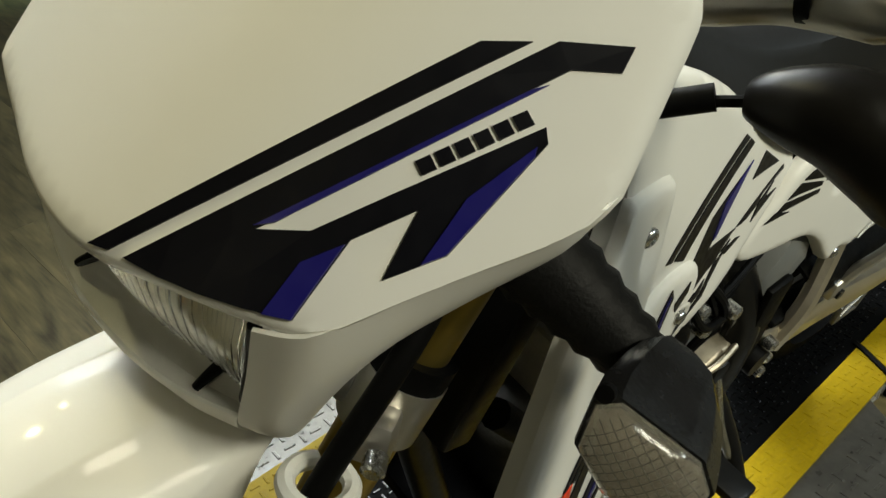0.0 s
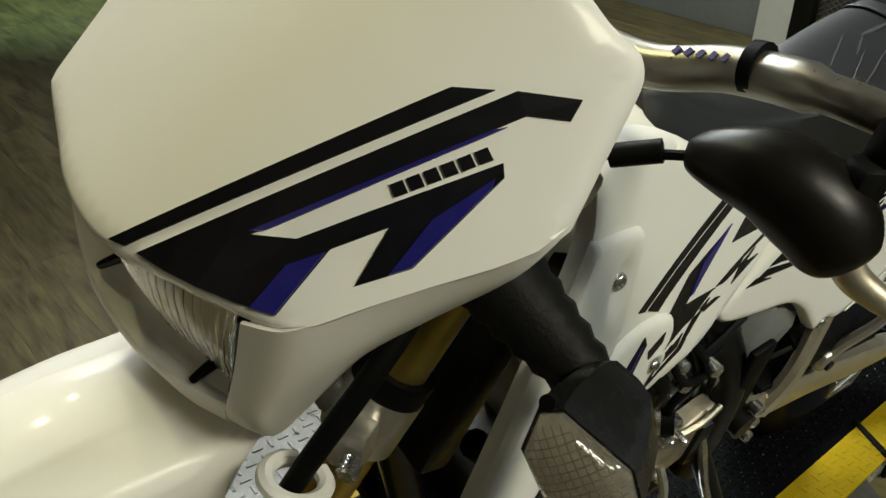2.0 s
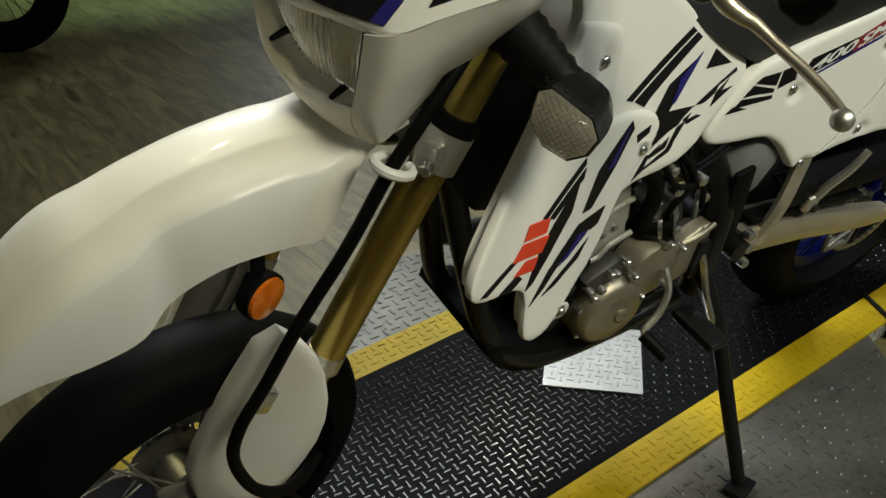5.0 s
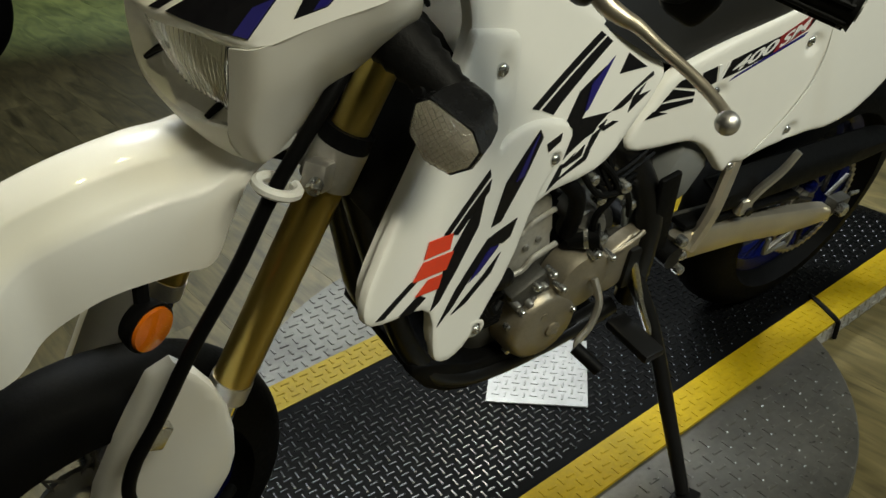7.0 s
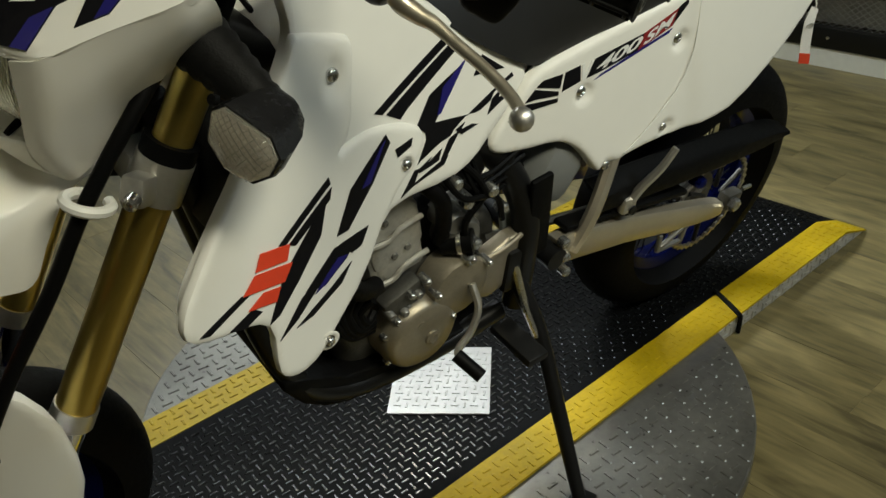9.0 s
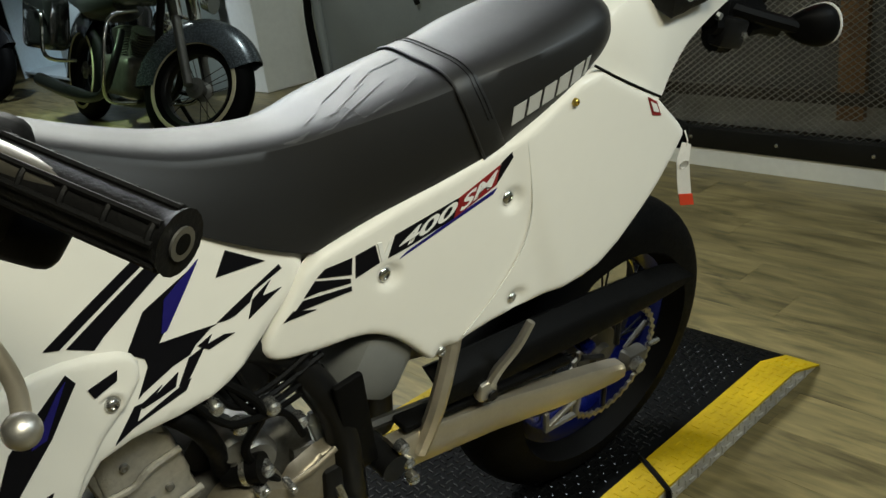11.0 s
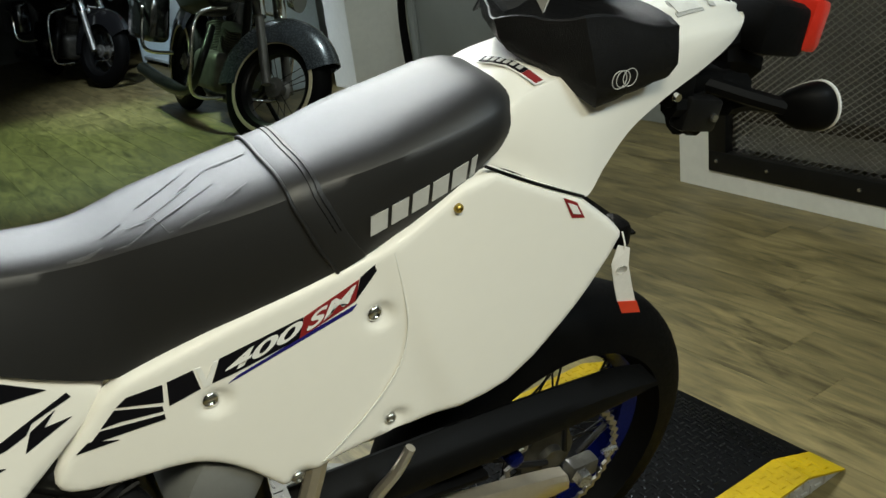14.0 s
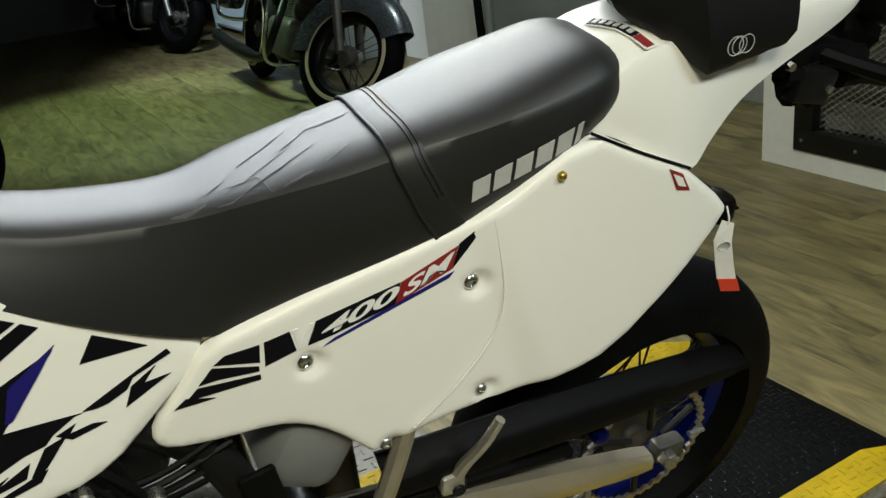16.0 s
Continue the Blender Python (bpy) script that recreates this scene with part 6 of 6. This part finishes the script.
    for x, z in ((0.670, 0.492), (0.732, 0.538), (0.770, 0.515), (0.760, 0.436), (0.705, 0.432)):
        part("cover_bolt", lathe([(0.0065, 0.01), (0.0065, -0.012), (0.0045, -0.015), (0, -0.013)], "y", (x, -0.122, z), 10), STEEL, up)
    part("sprocket_cover", skin([(0.752, 0.428), (0.765, 0.512), (0.842, 0.540), (0.858, 0.520), (0.850, 0.452), (0.806, 0.416)], face(-0.122), 0.02, 0.006, 0.014, 0.0, 1), ENGINE_CASE, BIKE, "cast aluminium sprocket cover")
    part("cover_lip", hose([(0.775, -0.124, 0.516), (0.805, -0.128, 0.526), (0.842, -0.124, 0.536)], 0.0045, 5, 8), ENGINE_CASE, BIKE)
    part("tappet_boss", lathe([(0.022, 0.04), (0.022, -0.006), (0.016, -0.012), (0, -0.010)], "y", (0.712, -0.095, 0.598), 20), ALU_DULL, BIKE)
    part("hose_band", rod((0.705, -0.085, 0.552), (0.738, -0.120, 0.566), 0.020, sides=18), BLACK, BIKE)
    part("hose_clamp", rod((0.722, -0.103, 0.559), (0.727, -0.108, 0.561), 0.0212, sides=18), STEEL, BIKE)
    part("lower_bracket", block((0.622, -0.098, 0.490), (0.075, 0.03, 0.045), 0.008, (0, -24, 0)), ENGINE_DARK, BIKE)
    for k, (x, z) in enumerate(((0.603, 0.461), (0.616, 0.474), (0.626, 0.505), (0.640, 0.500), (0.655, 0.520), (0.590, 0.480))):
        part("case_bolt", lathe([(0.007, 0.012), (0.007, -0.008), (0.005, -0.011), (0, -0.009)], "y", (x, -0.113, z), 10), STEEL if k % 2 == 0 else ALU_DULL, BIKE)
    part("engine_mount", skin([(0.822, 0.575), (0.852, 0.572), (0.880, 0.500), (0.842, 0.498)], face(-0.088), 0.006, 0.003, 0.014, 0.0, 1), GREY_DOOR, BIKE)
    for a in range(5):
        pts = [(0.52 + 0.01 * a, -0.085 - 0.006 * a, 0.57 - 0.012 * a), (0.497 + 0.012 * a, -0.10, 0.52 - 0.006 * a), (0.525 + 0.008 * a, -0.102, 0.455 + 0.004 * a), (0.575, -0.095, 0.440 + 0.010 * a)]
        part("drain_hose", hose(pts, 0.0055 + 0.0012 * (a % 3), 6, 8), BLACK, BIKE)
    part("radiator_cap_hose", hose([(0.64, -0.10, 0.700), (0.668, -0.112, 0.668), (0.690, -0.10, 0.610), (0.700, -0.085, 0.560)], 0.013, 6, 10), BLACK, BIKE)
    for k in range(4):
        part("control_cable", hose([(0.66 + 0.02 * k, -0.085, 0.74), (0.69 + 0.018 * k, -0.108 - 0.004 * k, 0.69 - 0.01 * k), (0.76, -0.105, 0.672 - 0.014 * k), (0.85, -0.09, 0.69 - 0.02 * k)], 0.0042, 6, 6), BLACK, BIKE)
    part("starter_motor", rod((0.70, -0.06, 0.575), (0.70, 0.08, 0.575), 0.036), BLACK_METAL, BIKE)
    part("breather_cover", lathe([(0, -0.02), (0.030, -0.02), (0.036, -0.012), (0.036, 0.04), (0, 0.04)], "y", (0.735, -0.085, 0.560), 20), ALU_DULL, BIKE)
    part("water_hose", hose([(0.40, -0.10, 0.72), (0.48, -0.12, 0.62), (0.53, -0.115, 0.56), (0.57, -0.10, 0.54)], 0.015, 6, 10), BLACK, BIKE)
    part("carburettor", block((0.73, -0.02, 0.70), (0.11, 0.13, 0.12), 0.02), BLACK_METAL, BIKE)
    part("vent_hose", hose([(0.70, -0.10, 0.72), (0.745, -0.12, 0.66), (0.72, -0.115, 0.60), (0.76, -0.11, 0.52)], 0.006, 8, 8), BLACK, BIKE)
    part("wiring", hose([(0.66, -0.11, 0.72), (0.70, -0.125, 0.665), (0.77, -0.12, 0.64), (0.80, -0.115, 0.58)], 0.005, 8, 8), BLACK, BIKE)
    for p in ((0.714, -0.118, 0.648), (0.756, -0.124, 0.659), (0.729, -0.125, 0.537), (0.742, -0.12, 0.560), (0.690, -0.115, 0.690), (0.80, -0.11, 0.60)):
        part("fitting", merge(lathe([(0.010, 0.010), (0.010, -0.006), (0.007, -0.009), (0, -0.009)], "y", p, 10)), STEEL, BIKE)
    part("air_box", block((0.937, -0.03, 0.600), (0.105, 0.15, 0.105), 0.026, (0, 30, 0)), material("grey_plastic", (0.16, 0.165, 0.16), 0.5, vary=0.1, bump=0.1, bump_scale=200), BIKE, "grey plastic reservoir box")
    part("shift_pedal", hose([(0.735, -0.135, 0.488), (0.734, -0.158, 0.455), (0.716, -0.168, 0.420), (0.690, -0.172, 0.398), (0.684, -0.182, 0.385)], 0.0062, 6, 8), ALU, BIKE, "aluminium shift pedal")
    part("shift_toe_peg", rod((0.682, -0.176, 0.392), (0.700, -0.222, 0.372), 0.0115, sides=14), BLACK, BIKE)
    part("skid_plate", skin([(0.40, 0.42), (0.46, 0.33), (0.55, 0.29), (0.84, 0.29), (0.84, 0.33), (0.55, 0.35), (0.47, 0.40)], lambda x, z, h: Vector((x, -0.10 - h, z)), 0.20, 0.006, 0.03, 0.0, 1), BLACK, BIKE)
    part("exhaust_pipe", hose([(0.53, 0.03, 0.70), (0.44, 0.05, 0.62), (0.45, 0.11, 0.48), (0.65, 0.14, 0.42), (0.95, 0.13, 0.52), (1.15, 0.13, 0.66)], 0.021, 8, 12), BLACK_METAL, BIKE)
    part("silencer", hose([(1.10, 0.16, 0.64), (1.30, 0.165, 0.74), (1.62, 0.17, 0.86)], 0.052, 6, 16), ALU_DULL, BIKE)
    part("shock", rod((0.99, 0.0, 0.40), (0.97, 0.0, 0.78), 0.035), BLACK_METAL, BIKE)


engine()


def swingarm():
    beam = []
    for x, z, h in ((0.94, 0.445, 0.066), (0.99, 0.442, 0.066), (1.15, 0.411, 0.063), (1.30, 0.370, 0.060), (1.40, 0.346, 0.052), (1.45, 0.335, 0.044), (1.474, 0.330, 0.034)):
        beam.append([(x, -0.128, z - h / 2 + 0.008), (x, -0.128, z + h / 2 - 0.008), (x, -0.122, z + h / 2), (x, -0.100, z + h / 2), (x, -0.094, z + h / 2 - 0.008), (x, -0.094, z - h / 2 + 0.008), (x, -0.100, z - h / 2), (x, -0.122, z - h / 2)])
    p = part("swingarm", loft(beam), ALU_WARM, BIKE, "warm aluminium box-section swingarm")
    part("swingarm_arm", loft([[(q[0], -q[1], q[2]) for q in s] for s in beam]), ALU_WARM, p)
    part("pivot", rod((0.93, -0.14, 0.45), (0.93, 0.14, 0.45), 0.022), BLACK_METAL, BIKE)
    for a, b in (((1.266, 0.345), (1.270, 0.308)), ((1.270, 0.306), (1.346, 0.300)), ((1.346, 0.300), (1.349, 0.335)), ((1.274, 0.310), (1.336, 0.336))):
        part("chain_guide_bar", merge(block(((a[0] + b[0]) / 2, -0.124, (a[1] + b[1]) / 2), (math.hypot(b[0] - a[0], b[1] - a[1]) + 0.008, 0.010, 0.010), 0.003, (0, -math.degrees(math.atan2(b[1] - a[1], b[0] - a[0])), 0))), ALU_DULL, p)
    part("axle_block", block((1.505, -0.116, 0.345), (0.055, 0.028, 0.036), 0.006, (0, 5, 0)), ENGINE_DARK, BIKE)
    part("axle_nut", lathe([(0.0, -0.016), (0.014, -0.016), (0.016, -0.012), (0.016, 0.0), (0, 0.0)], "y", (1.492, -0.131, 0.346), 6), STEEL, BIKE)
    part("adjuster_bolt", rod((1.552, -0.115, 0.350), (1.582, -0.115, 0.347), 0.005, sides=8), STEEL, BIKE)
    part("chain_run", hose([(0.80, -0.080, 0.515), (1.10, -0.080, 0.462), (1.50, -0.080, 0.418)], 0.0085, 6, 6), ENGINE_DARK, BIKE, "steel drive chain")
    part("chain_slider", block((1.14, -0.104, 0.462), (0.36, 0.035, 0.012), 0.004, (0, 9, 0)), BLACK, BIKE)
    guard = spline([(1.02, 0.500, 0.046), (1.12, 0.488, 0.050), (1.30, 0.472, 0.052), (1.48, 0.462, 0.046), (1.58, 0.462, 0.034), (1.64, 0.468, 0.012)], 4)
    part("chain_guard", loft([[(x, -0.126, z + 0.003), (x, -0.129, z + h * 0.3), (x, -0.127, z + h * 0.8), (x, -0.118, z + h), (x, -0.090, z + h * 1.25), (x, -0.084, z + h * 1.2), (x, -0.114, z + h * 0.85), (x, -0.120, z + 0.003)] for x, z, h in guard]), BLACK, BIKE, "black plastic chain guard")
    foot = merge(hose([(1.118, -0.128, 0.500), (1.128, -0.136, 0.530), (1.148, -0.150, 0.572), (1.166, -0.156, 0.612)], lambda k: 0.010 - 0.003 * k, 6, 8), block((1.112, -0.126, 0.492), (0.035, 0.02, 0.035), 0.006))
    part("passenger_peg", foot, ALU, BIKE, "folded aluminium passenger peg")
    part("peg_mount", merge(rod((1.118, -0.10, 0.482), (1.118, -0.132, 0.482), 0.016), rod((1.118, -0.133, 0.482), (1.118, -0.14, 0.482), 0.009)), BLACK_METAL, BIKE)
    # blue knob modelled in place of the highlight on the rim
    part("blue_collar", lathe([(0, -0.018), (0.006, -0.018), (0.012, -0.014), (0.014, -0.006), (0.014, 0.012), (0, 0.012)], "y", (1.372, -0.104, 0.432), 18), BLUE, BIKE, "small blue knob standing in for the glint of the blue rim")
    part("rear_caliper", block((1.40, 0.07, 0.37), (0.10, 0.05, 0.06), 0.01), ALU_DULL, BIKE)
    for a, b in ((0.955, 0.445), (0.965, 0.405), (0.945, 0.480)):
        part("pivot_bolt", lathe([(0.010, 0.004), (0.010, -0.010), (0.007, -0.013), (0, -0.012)], "y", (a, -0.130, b), 12), STEEL, BIKE)


swingarm()


def side_stand():
    leg = part("side_stand", hose([(0.852, -0.115, 0.440), (0.862, -0.150, 0.395), (0.868, -0.195, 0.335), (0.852, -0.300, 0.205), (0.840, -0.375, 0.112)], lambda k: 0.0165 - 0.004 * k, 8, 12), BLACK_METAL, BIKE, "black steel side stand")
    part("stand_foot", block((0.838, -0.383, 0.1035), (0.055, 0.042, 0.012), 0.004, (-14, 0, 15)), BLACK_METAL, leg)
    part("stand_spring", hose([(0.84, -0.125, 0.47), (0.85, -0.155, 0.40), (0.86, -0.19, 0.345)], 0.007, 5, 8), STEEL, leg)
    part("stand_bracket", block((0.845, -0.115, 0.46), (0.05, 0.03, 0.09), 0.008), BLACK_METAL, leg)
    part("boot_guard", block((0.875, -0.125, 0.56), (0.045, 0.012, 0.17), 0.005, (0, -8, 0)), BLACK, BIKE)


side_stand()


def pouch():
    """A soft open tool pouch strapped over the tail, hanging down on one side."""
    t = thing("tail_pouch", "black nylon tail pouch sitting open on the tail fender", "bag", BIKE.matrix_world.copy())

    def edge_loop(points, n=7):
        P = [Vector(p) for p in points]
        return [a.lerp(b, k / n) for a, b in zip(P, P[1:] + P[:1]) for k in range(n)]

    rim = edge_loop([(1.360, -0.025, 1.098), (1.440, -0.094, 1.106), (1.588, -0.100, 1.072), (1.600, 0.050, 1.088), (1.525, 0.082, 1.104), (1.470, 0.060, 1.120), (1.405, 0.070, 1.100)])
    low = edge_loop([(1.392, -0.035, 1.046), (1.464, -0.104, 0.990), (1.582, -0.099, 1.003), (1.578, 0.050, 1.066), (1.520, 0.066, 1.064), (1.470, 0.066, 1.062), (1.410, 0.050, 1.054)])
    mid = Vector((1.475, 0.0, 0))
    secs = []
    for k, out, inner in ((0.0, -0.004, 0), (0.06, 0.0, 0), (0.3, 0.006, 0), (0.6, 0.006, 0), (0.88, 0.002, 0), (1.0, 0.001, 0), (1.02, -0.002, 0), (0.98, -0.005, 0), (0.7, -0.012, 1), (0.45, -0.022, 1)):
        row = []
        for i, (a, b) in enumerate(zip(low, rim)):
            p = a.lerp(b, k)
            d = Vector((p.x - mid.x, p.y - mid.y, 0)).normalized()
            fold = 0.0035 * abs(math.sin(i * 0.55 + 2.5 * k)) * math.sin(math.pi * min(1, k)) + 0.0012 * math.sin(i * 2.3 + 5 * k)
            p = p + d * (out + fold)
            p.z += 0.0040 * math.sin(i * 0.9) * k
            if inner:
                p.z = max(p.z, 1.069 + 0.02 * (k - 0.45))
            row.append(p)
        secs.append(row)
    body = part("pouch_body", loft(secs), CLOTH, t)
    flap = shell(loft([[(1.43 + 0.027 * k, 0.060 - 0.012 * k + 0.022 * j, 1.108 + 0.016 * math.sin(k * 0.9) - 0.006 * j * j) for k in range(6)] for j in range(4)], closed=False), 0.003)
    part("flap", flap, CLOTH, t)
    lining = shell(loft([[(1.462 + 0.006 * k, 0.012 + 0.014 * j, 1.074 + 0.040 * k / 3 - 0.004 * j) for k in range(4)] for j in range(4)], closed=False), 0.002)
    part("lining_tab", lining, DECAL_GREY, t)
    for u, r in ((1.4885, 0.0118), (1.4945, 0.0112), (1.5055, 0.0116)):
        ringm = lathe([(r - 0.0009, -0.0005), (r, -0.0005), (r, 0.0005), (r - 0.0009, 0.0005), (r - 0.0009, -0.0005)], "y", (0, 0, 0), 28)
        part("printed_ring", ringm, DECAL_GREY, body, "pale printed ring").matrix_basis = pose(u, -0.1115, 1.026, -2, 0, 0)
    return t


pouch()


# ---- other motorcycles in the room ----
def fender_loft(center, radius, width, a0, a1, droop=0.0, n=18):
    """A deep mudguard hugging a wheel between two angles."""
    secs = []
    for i in range(n + 1):
        a = radians(a0 + (a1 - a0) * i / n)
        row = []
        for j in range(9):
            s = -1 + 2 * j / 8
            r = radius + 0.02 - (0.10 + droop) * abs(s) ** 3.2
            row.append((center[0] + r * math.cos(a), center[1] + width * s * (1 - 0.12 * abs(s)), center[2] + r * math.sin(a)))
        secs.append(row)
    return shell(loft(secs, closed=False), 0.003)


def cruiser(name, label, m, paint, tyre_wall=None, steer=0.0):
    """A heavy touring cruiser; its front wheel touches the floor at the origin, the rest lies along +x."""
    t = thing(name, label, "motorcycle", m, "parked cruisers")
    head = Vector((0.42, 0, 0.98))
    turn = Matrix.Translation(head) @ Matrix.Rotation(radians(steer), 4, Vector((0.33, 0, 0.65)).normalized()) @ Matrix.Translation(-head)
    front = wheel_parts(t, "front_wheel", (0, 0, 0.33), 0.33, 0.13, RUBBER, BLACK_METAL, ALU_DULL, tyre_wall, 16, 0.215, BLACK_METAL)
    wheel_parts(t, "rear_wheel", (1.62, 0, 0.33), 0.33, 0.14, RUBBER, BLACK_METAL, ALU_DULL, tyre_wall, 16, 0.215, BLACK_METAL)
    part("front_fender", fender_loft((0, 0, 0.33), 0.37, 0.088, -8, 148, 0.05), paint, t, "painted deep front mudguard")
    part("rear_fender", fender_loft((1.62, 0, 0.33), 0.38, 0.095, -12, 120, 0.06), PAINT_BLACK, t)
    for s in (-1, 1):
        part("fork_leg", rod((0.0, s * 0.105, 0.33), (0.33, s * 0.105, 0.98), 0.026), ALU_DULL, t)
        part("fork_cover", rod((0.17, s * 0.105, 0.67), (0.33, s * 0.105, 0.98), 0.036), CHROME, t)
        lampbody = lathe([(0, -0.06), (0.045, -0.05), (0.06, 0.0), (0.062, 0.012), (0, 0.014)], "x", (0, 0, 0), 20)
        lampbody.transform(pose(0.18, s * 0.19, 0.86, 0, 0, 180))
        part("passing_lamp", lampbody, CHROME, t)
        part("crash_bar", hose([(0.52, s * 0.10, 0.72), (0.50, s * 0.27, 0.66), (0.49, s * 0.30, 0.42), (0.55, s * 0.26, 0.22), (0.60, s * 0.08, 0.20)], 0.011, 6, 10), CHROME, t)
        part("exhaust", hose([(0.72, s * 0.12, 0.60), (0.62, s * 0.20, 0.42), (0.80, s * 0.22, 0.22), (1.30, s * 0.23, 0.20), (1.95, s * 0.24, 0.24)], lambda k: 0.024 + 0.02 * min(1, max(0, k - 0.5) * 5), 8, 12), BLACK_METAL, t)
        part("saddlebag", block((1.68, s * 0.27, 0.62), (0.56, 0.17, 0.34), 0.05, taper=0.96, segments=3), PAINT_BLACK, t)
        part("bag_guard", hose([(1.28, s * 0.20, 0.40), (1.34, s * 0.37, 0.42), (1.42, s * 0.37, 0.66), (1.62, s * 0.37, 0.70), (1.66, s * 0.2, 0.70)], 0.012, 6, 8), CHROME, t)
        fins = [(0.0, -0.006)] + [(r, 0.016 * k + dz) for k in range(12) for r, dz in ((0.046, -0.006), (0.072, -0.004), (0.072, 0.003), (0.046, 0.005))] + [(0.0, 0.181)]
        part("cylinder", lathe(fins, "z", (0, 0, 0), 20), ENGINE_DARK, t).matrix_basis = pose(0.84 + s * 0.09, 0, 0.45, 0, s * 24, 0)
        part("grip", rod((0.66, s * 0.36, 1.02), (0.74, s * 0.44, 1.01), 0.018), GRIP, t)
    shroud = loft([[(x, r * math.cos(a), 0.92 + r * 0.9 * math.sin(a)) for a in (2 * math.pi * k / 20 for k in range(20))] for x, r in ((0.10, 0.085), (0.12, 0.105), (0.20, 0.118), (0.30, 0.105), (0.37, 0.05))])
    part("headlamp_nacelle", shroud, CHROME, t, "chrome headlamp nacelle")
    part("headlamp", lathe([(0.082, 0.0), (0.075, -0.012), (0, -0.022)], "x", (0.10, 0, 0.92), 24), SMOKE, t)
    part("handlebar", hose([(0.72, -0.42, 1.01), (0.55, -0.33, 1.06), (0.40, -0.12, 1.02), (0.40, 0.12, 1.02), (0.55, 0.33, 1.06), (0.72, 0.42, 1.01)], 0.014, 8, 10), CHROME, t)
    tank = loft([[(x, w * math.copysign(abs(math.cos(a)) ** 0.7, math.cos(a)), z + h * math.copysign(abs(math.sin(a)) ** 0.8, math.sin(a))) for a in (2 * math.pi * k / 20 for k in range(20))] for x, w, z, h in ((0.46, 0.05, 0.86, 0.05), (0.50, 0.12, 0.87, 0.10), (0.64, 0.165, 0.88, 0.125), (0.84, 0.15, 0.86, 0.11), (1.0, 0.09, 0.82, 0.08), (1.06, 0.03, 0.80, 0.04))])
    part("tank", tank, paint, t, "painted teardrop fuel tank")
    seat = loft([[(x, w * math.cos(a), z + (0.06 if math.sin(a) > 0 else 0.09) * math.copysign(abs(math.sin(a)) ** 0.6, math.sin(a))) for a in (2 * math.pi * k / 18 for k in range(18))] for x, w, z in ((0.98, 0.08, 0.80), (1.05, 0.14, 0.77), (1.25, 0.19, 0.74), (1.45, 0.17, 0.79), (1.75, 0.13, 0.83), (1.86, 0.06, 0.82))])
    part("seat", seat, VINYL, t)
    for ob in list(t.children):
        if ob.name.split(".")[0] in ("front_wheel", "front_fender", "fork_leg", "fork_cover", "passing_lamp", "headlamp_nacelle", "headlamp", "handlebar", "grip"):
            ob.matrix_basis = turn @ ob.matrix_basis
    part("engine_case", block((0.86, 0, 0.34), (0.46, 0.26, 0.24), 0.05, segments=3), ENGINE_DARK, t)
    part("primary_cover", lathe([(0, -0.02), (0.13, -0.02), (0.145, 0.0), (0.145, 0.03), (0, 0.03)], "y", (1.0, -0.16, 0.36), 28), CHROME, t)
    part("air_cleaner", lathe([(0, 0.03), (0.075, 0.03), (0.085, 0.015), (0.085, -0.03), (0, -0.03)], "y", (0.84, -0.17, 0.66), 24), CHROME, t)
    part("floorboard", block((0.62, -0.26, 0.26), (0.32, 0.10, 0.02), 0.008), BLACK, t)
    part("frame_tube", hose([(0.42, 0.0, 0.86), (0.50, 0.0, 0.36), (0.62, 0.0, 0.20), (1.2, 0.0, 0.20), (1.35, 0.0, 0.5)], 0.025, 8, 10), BLACK_METAL, t)
    part("side_stand", rod((0.66, -0.2, 0.22), (0.62, -0.33, 0.005), 0.014), BLACK_METAL, t)
    return t


# the silver one stands with its bars turned and its front wheel near the turntable
CRUISER_PLACE = pose(1.70, 3.60, FLOOR_Z, 15, 0, 86) @ Matrix.Scale(1.09, 4)
cruiser("cruiser_motorcycle", "silver-blue touring cruiser with whitewall tyres and chrome", CRUISER_PLACE, PAINT_SILVER, CREAM_WALL, 36)
cruiser("cruiser_motorcycle", "black cruiser motorcycle parked beside the cabinet", pose(1.72, 7.35, FLOOR_Z, 6, 0, 95), PAINT_BLACK, None, 20)
cruiser("cruiser_motorcycle", "black cruiser motorcycle parked behind the turntable", pose(-0.40, 3.42, FLOOR_Z, 5, 0, 150), PAINT_BLACK)
floor_planks()
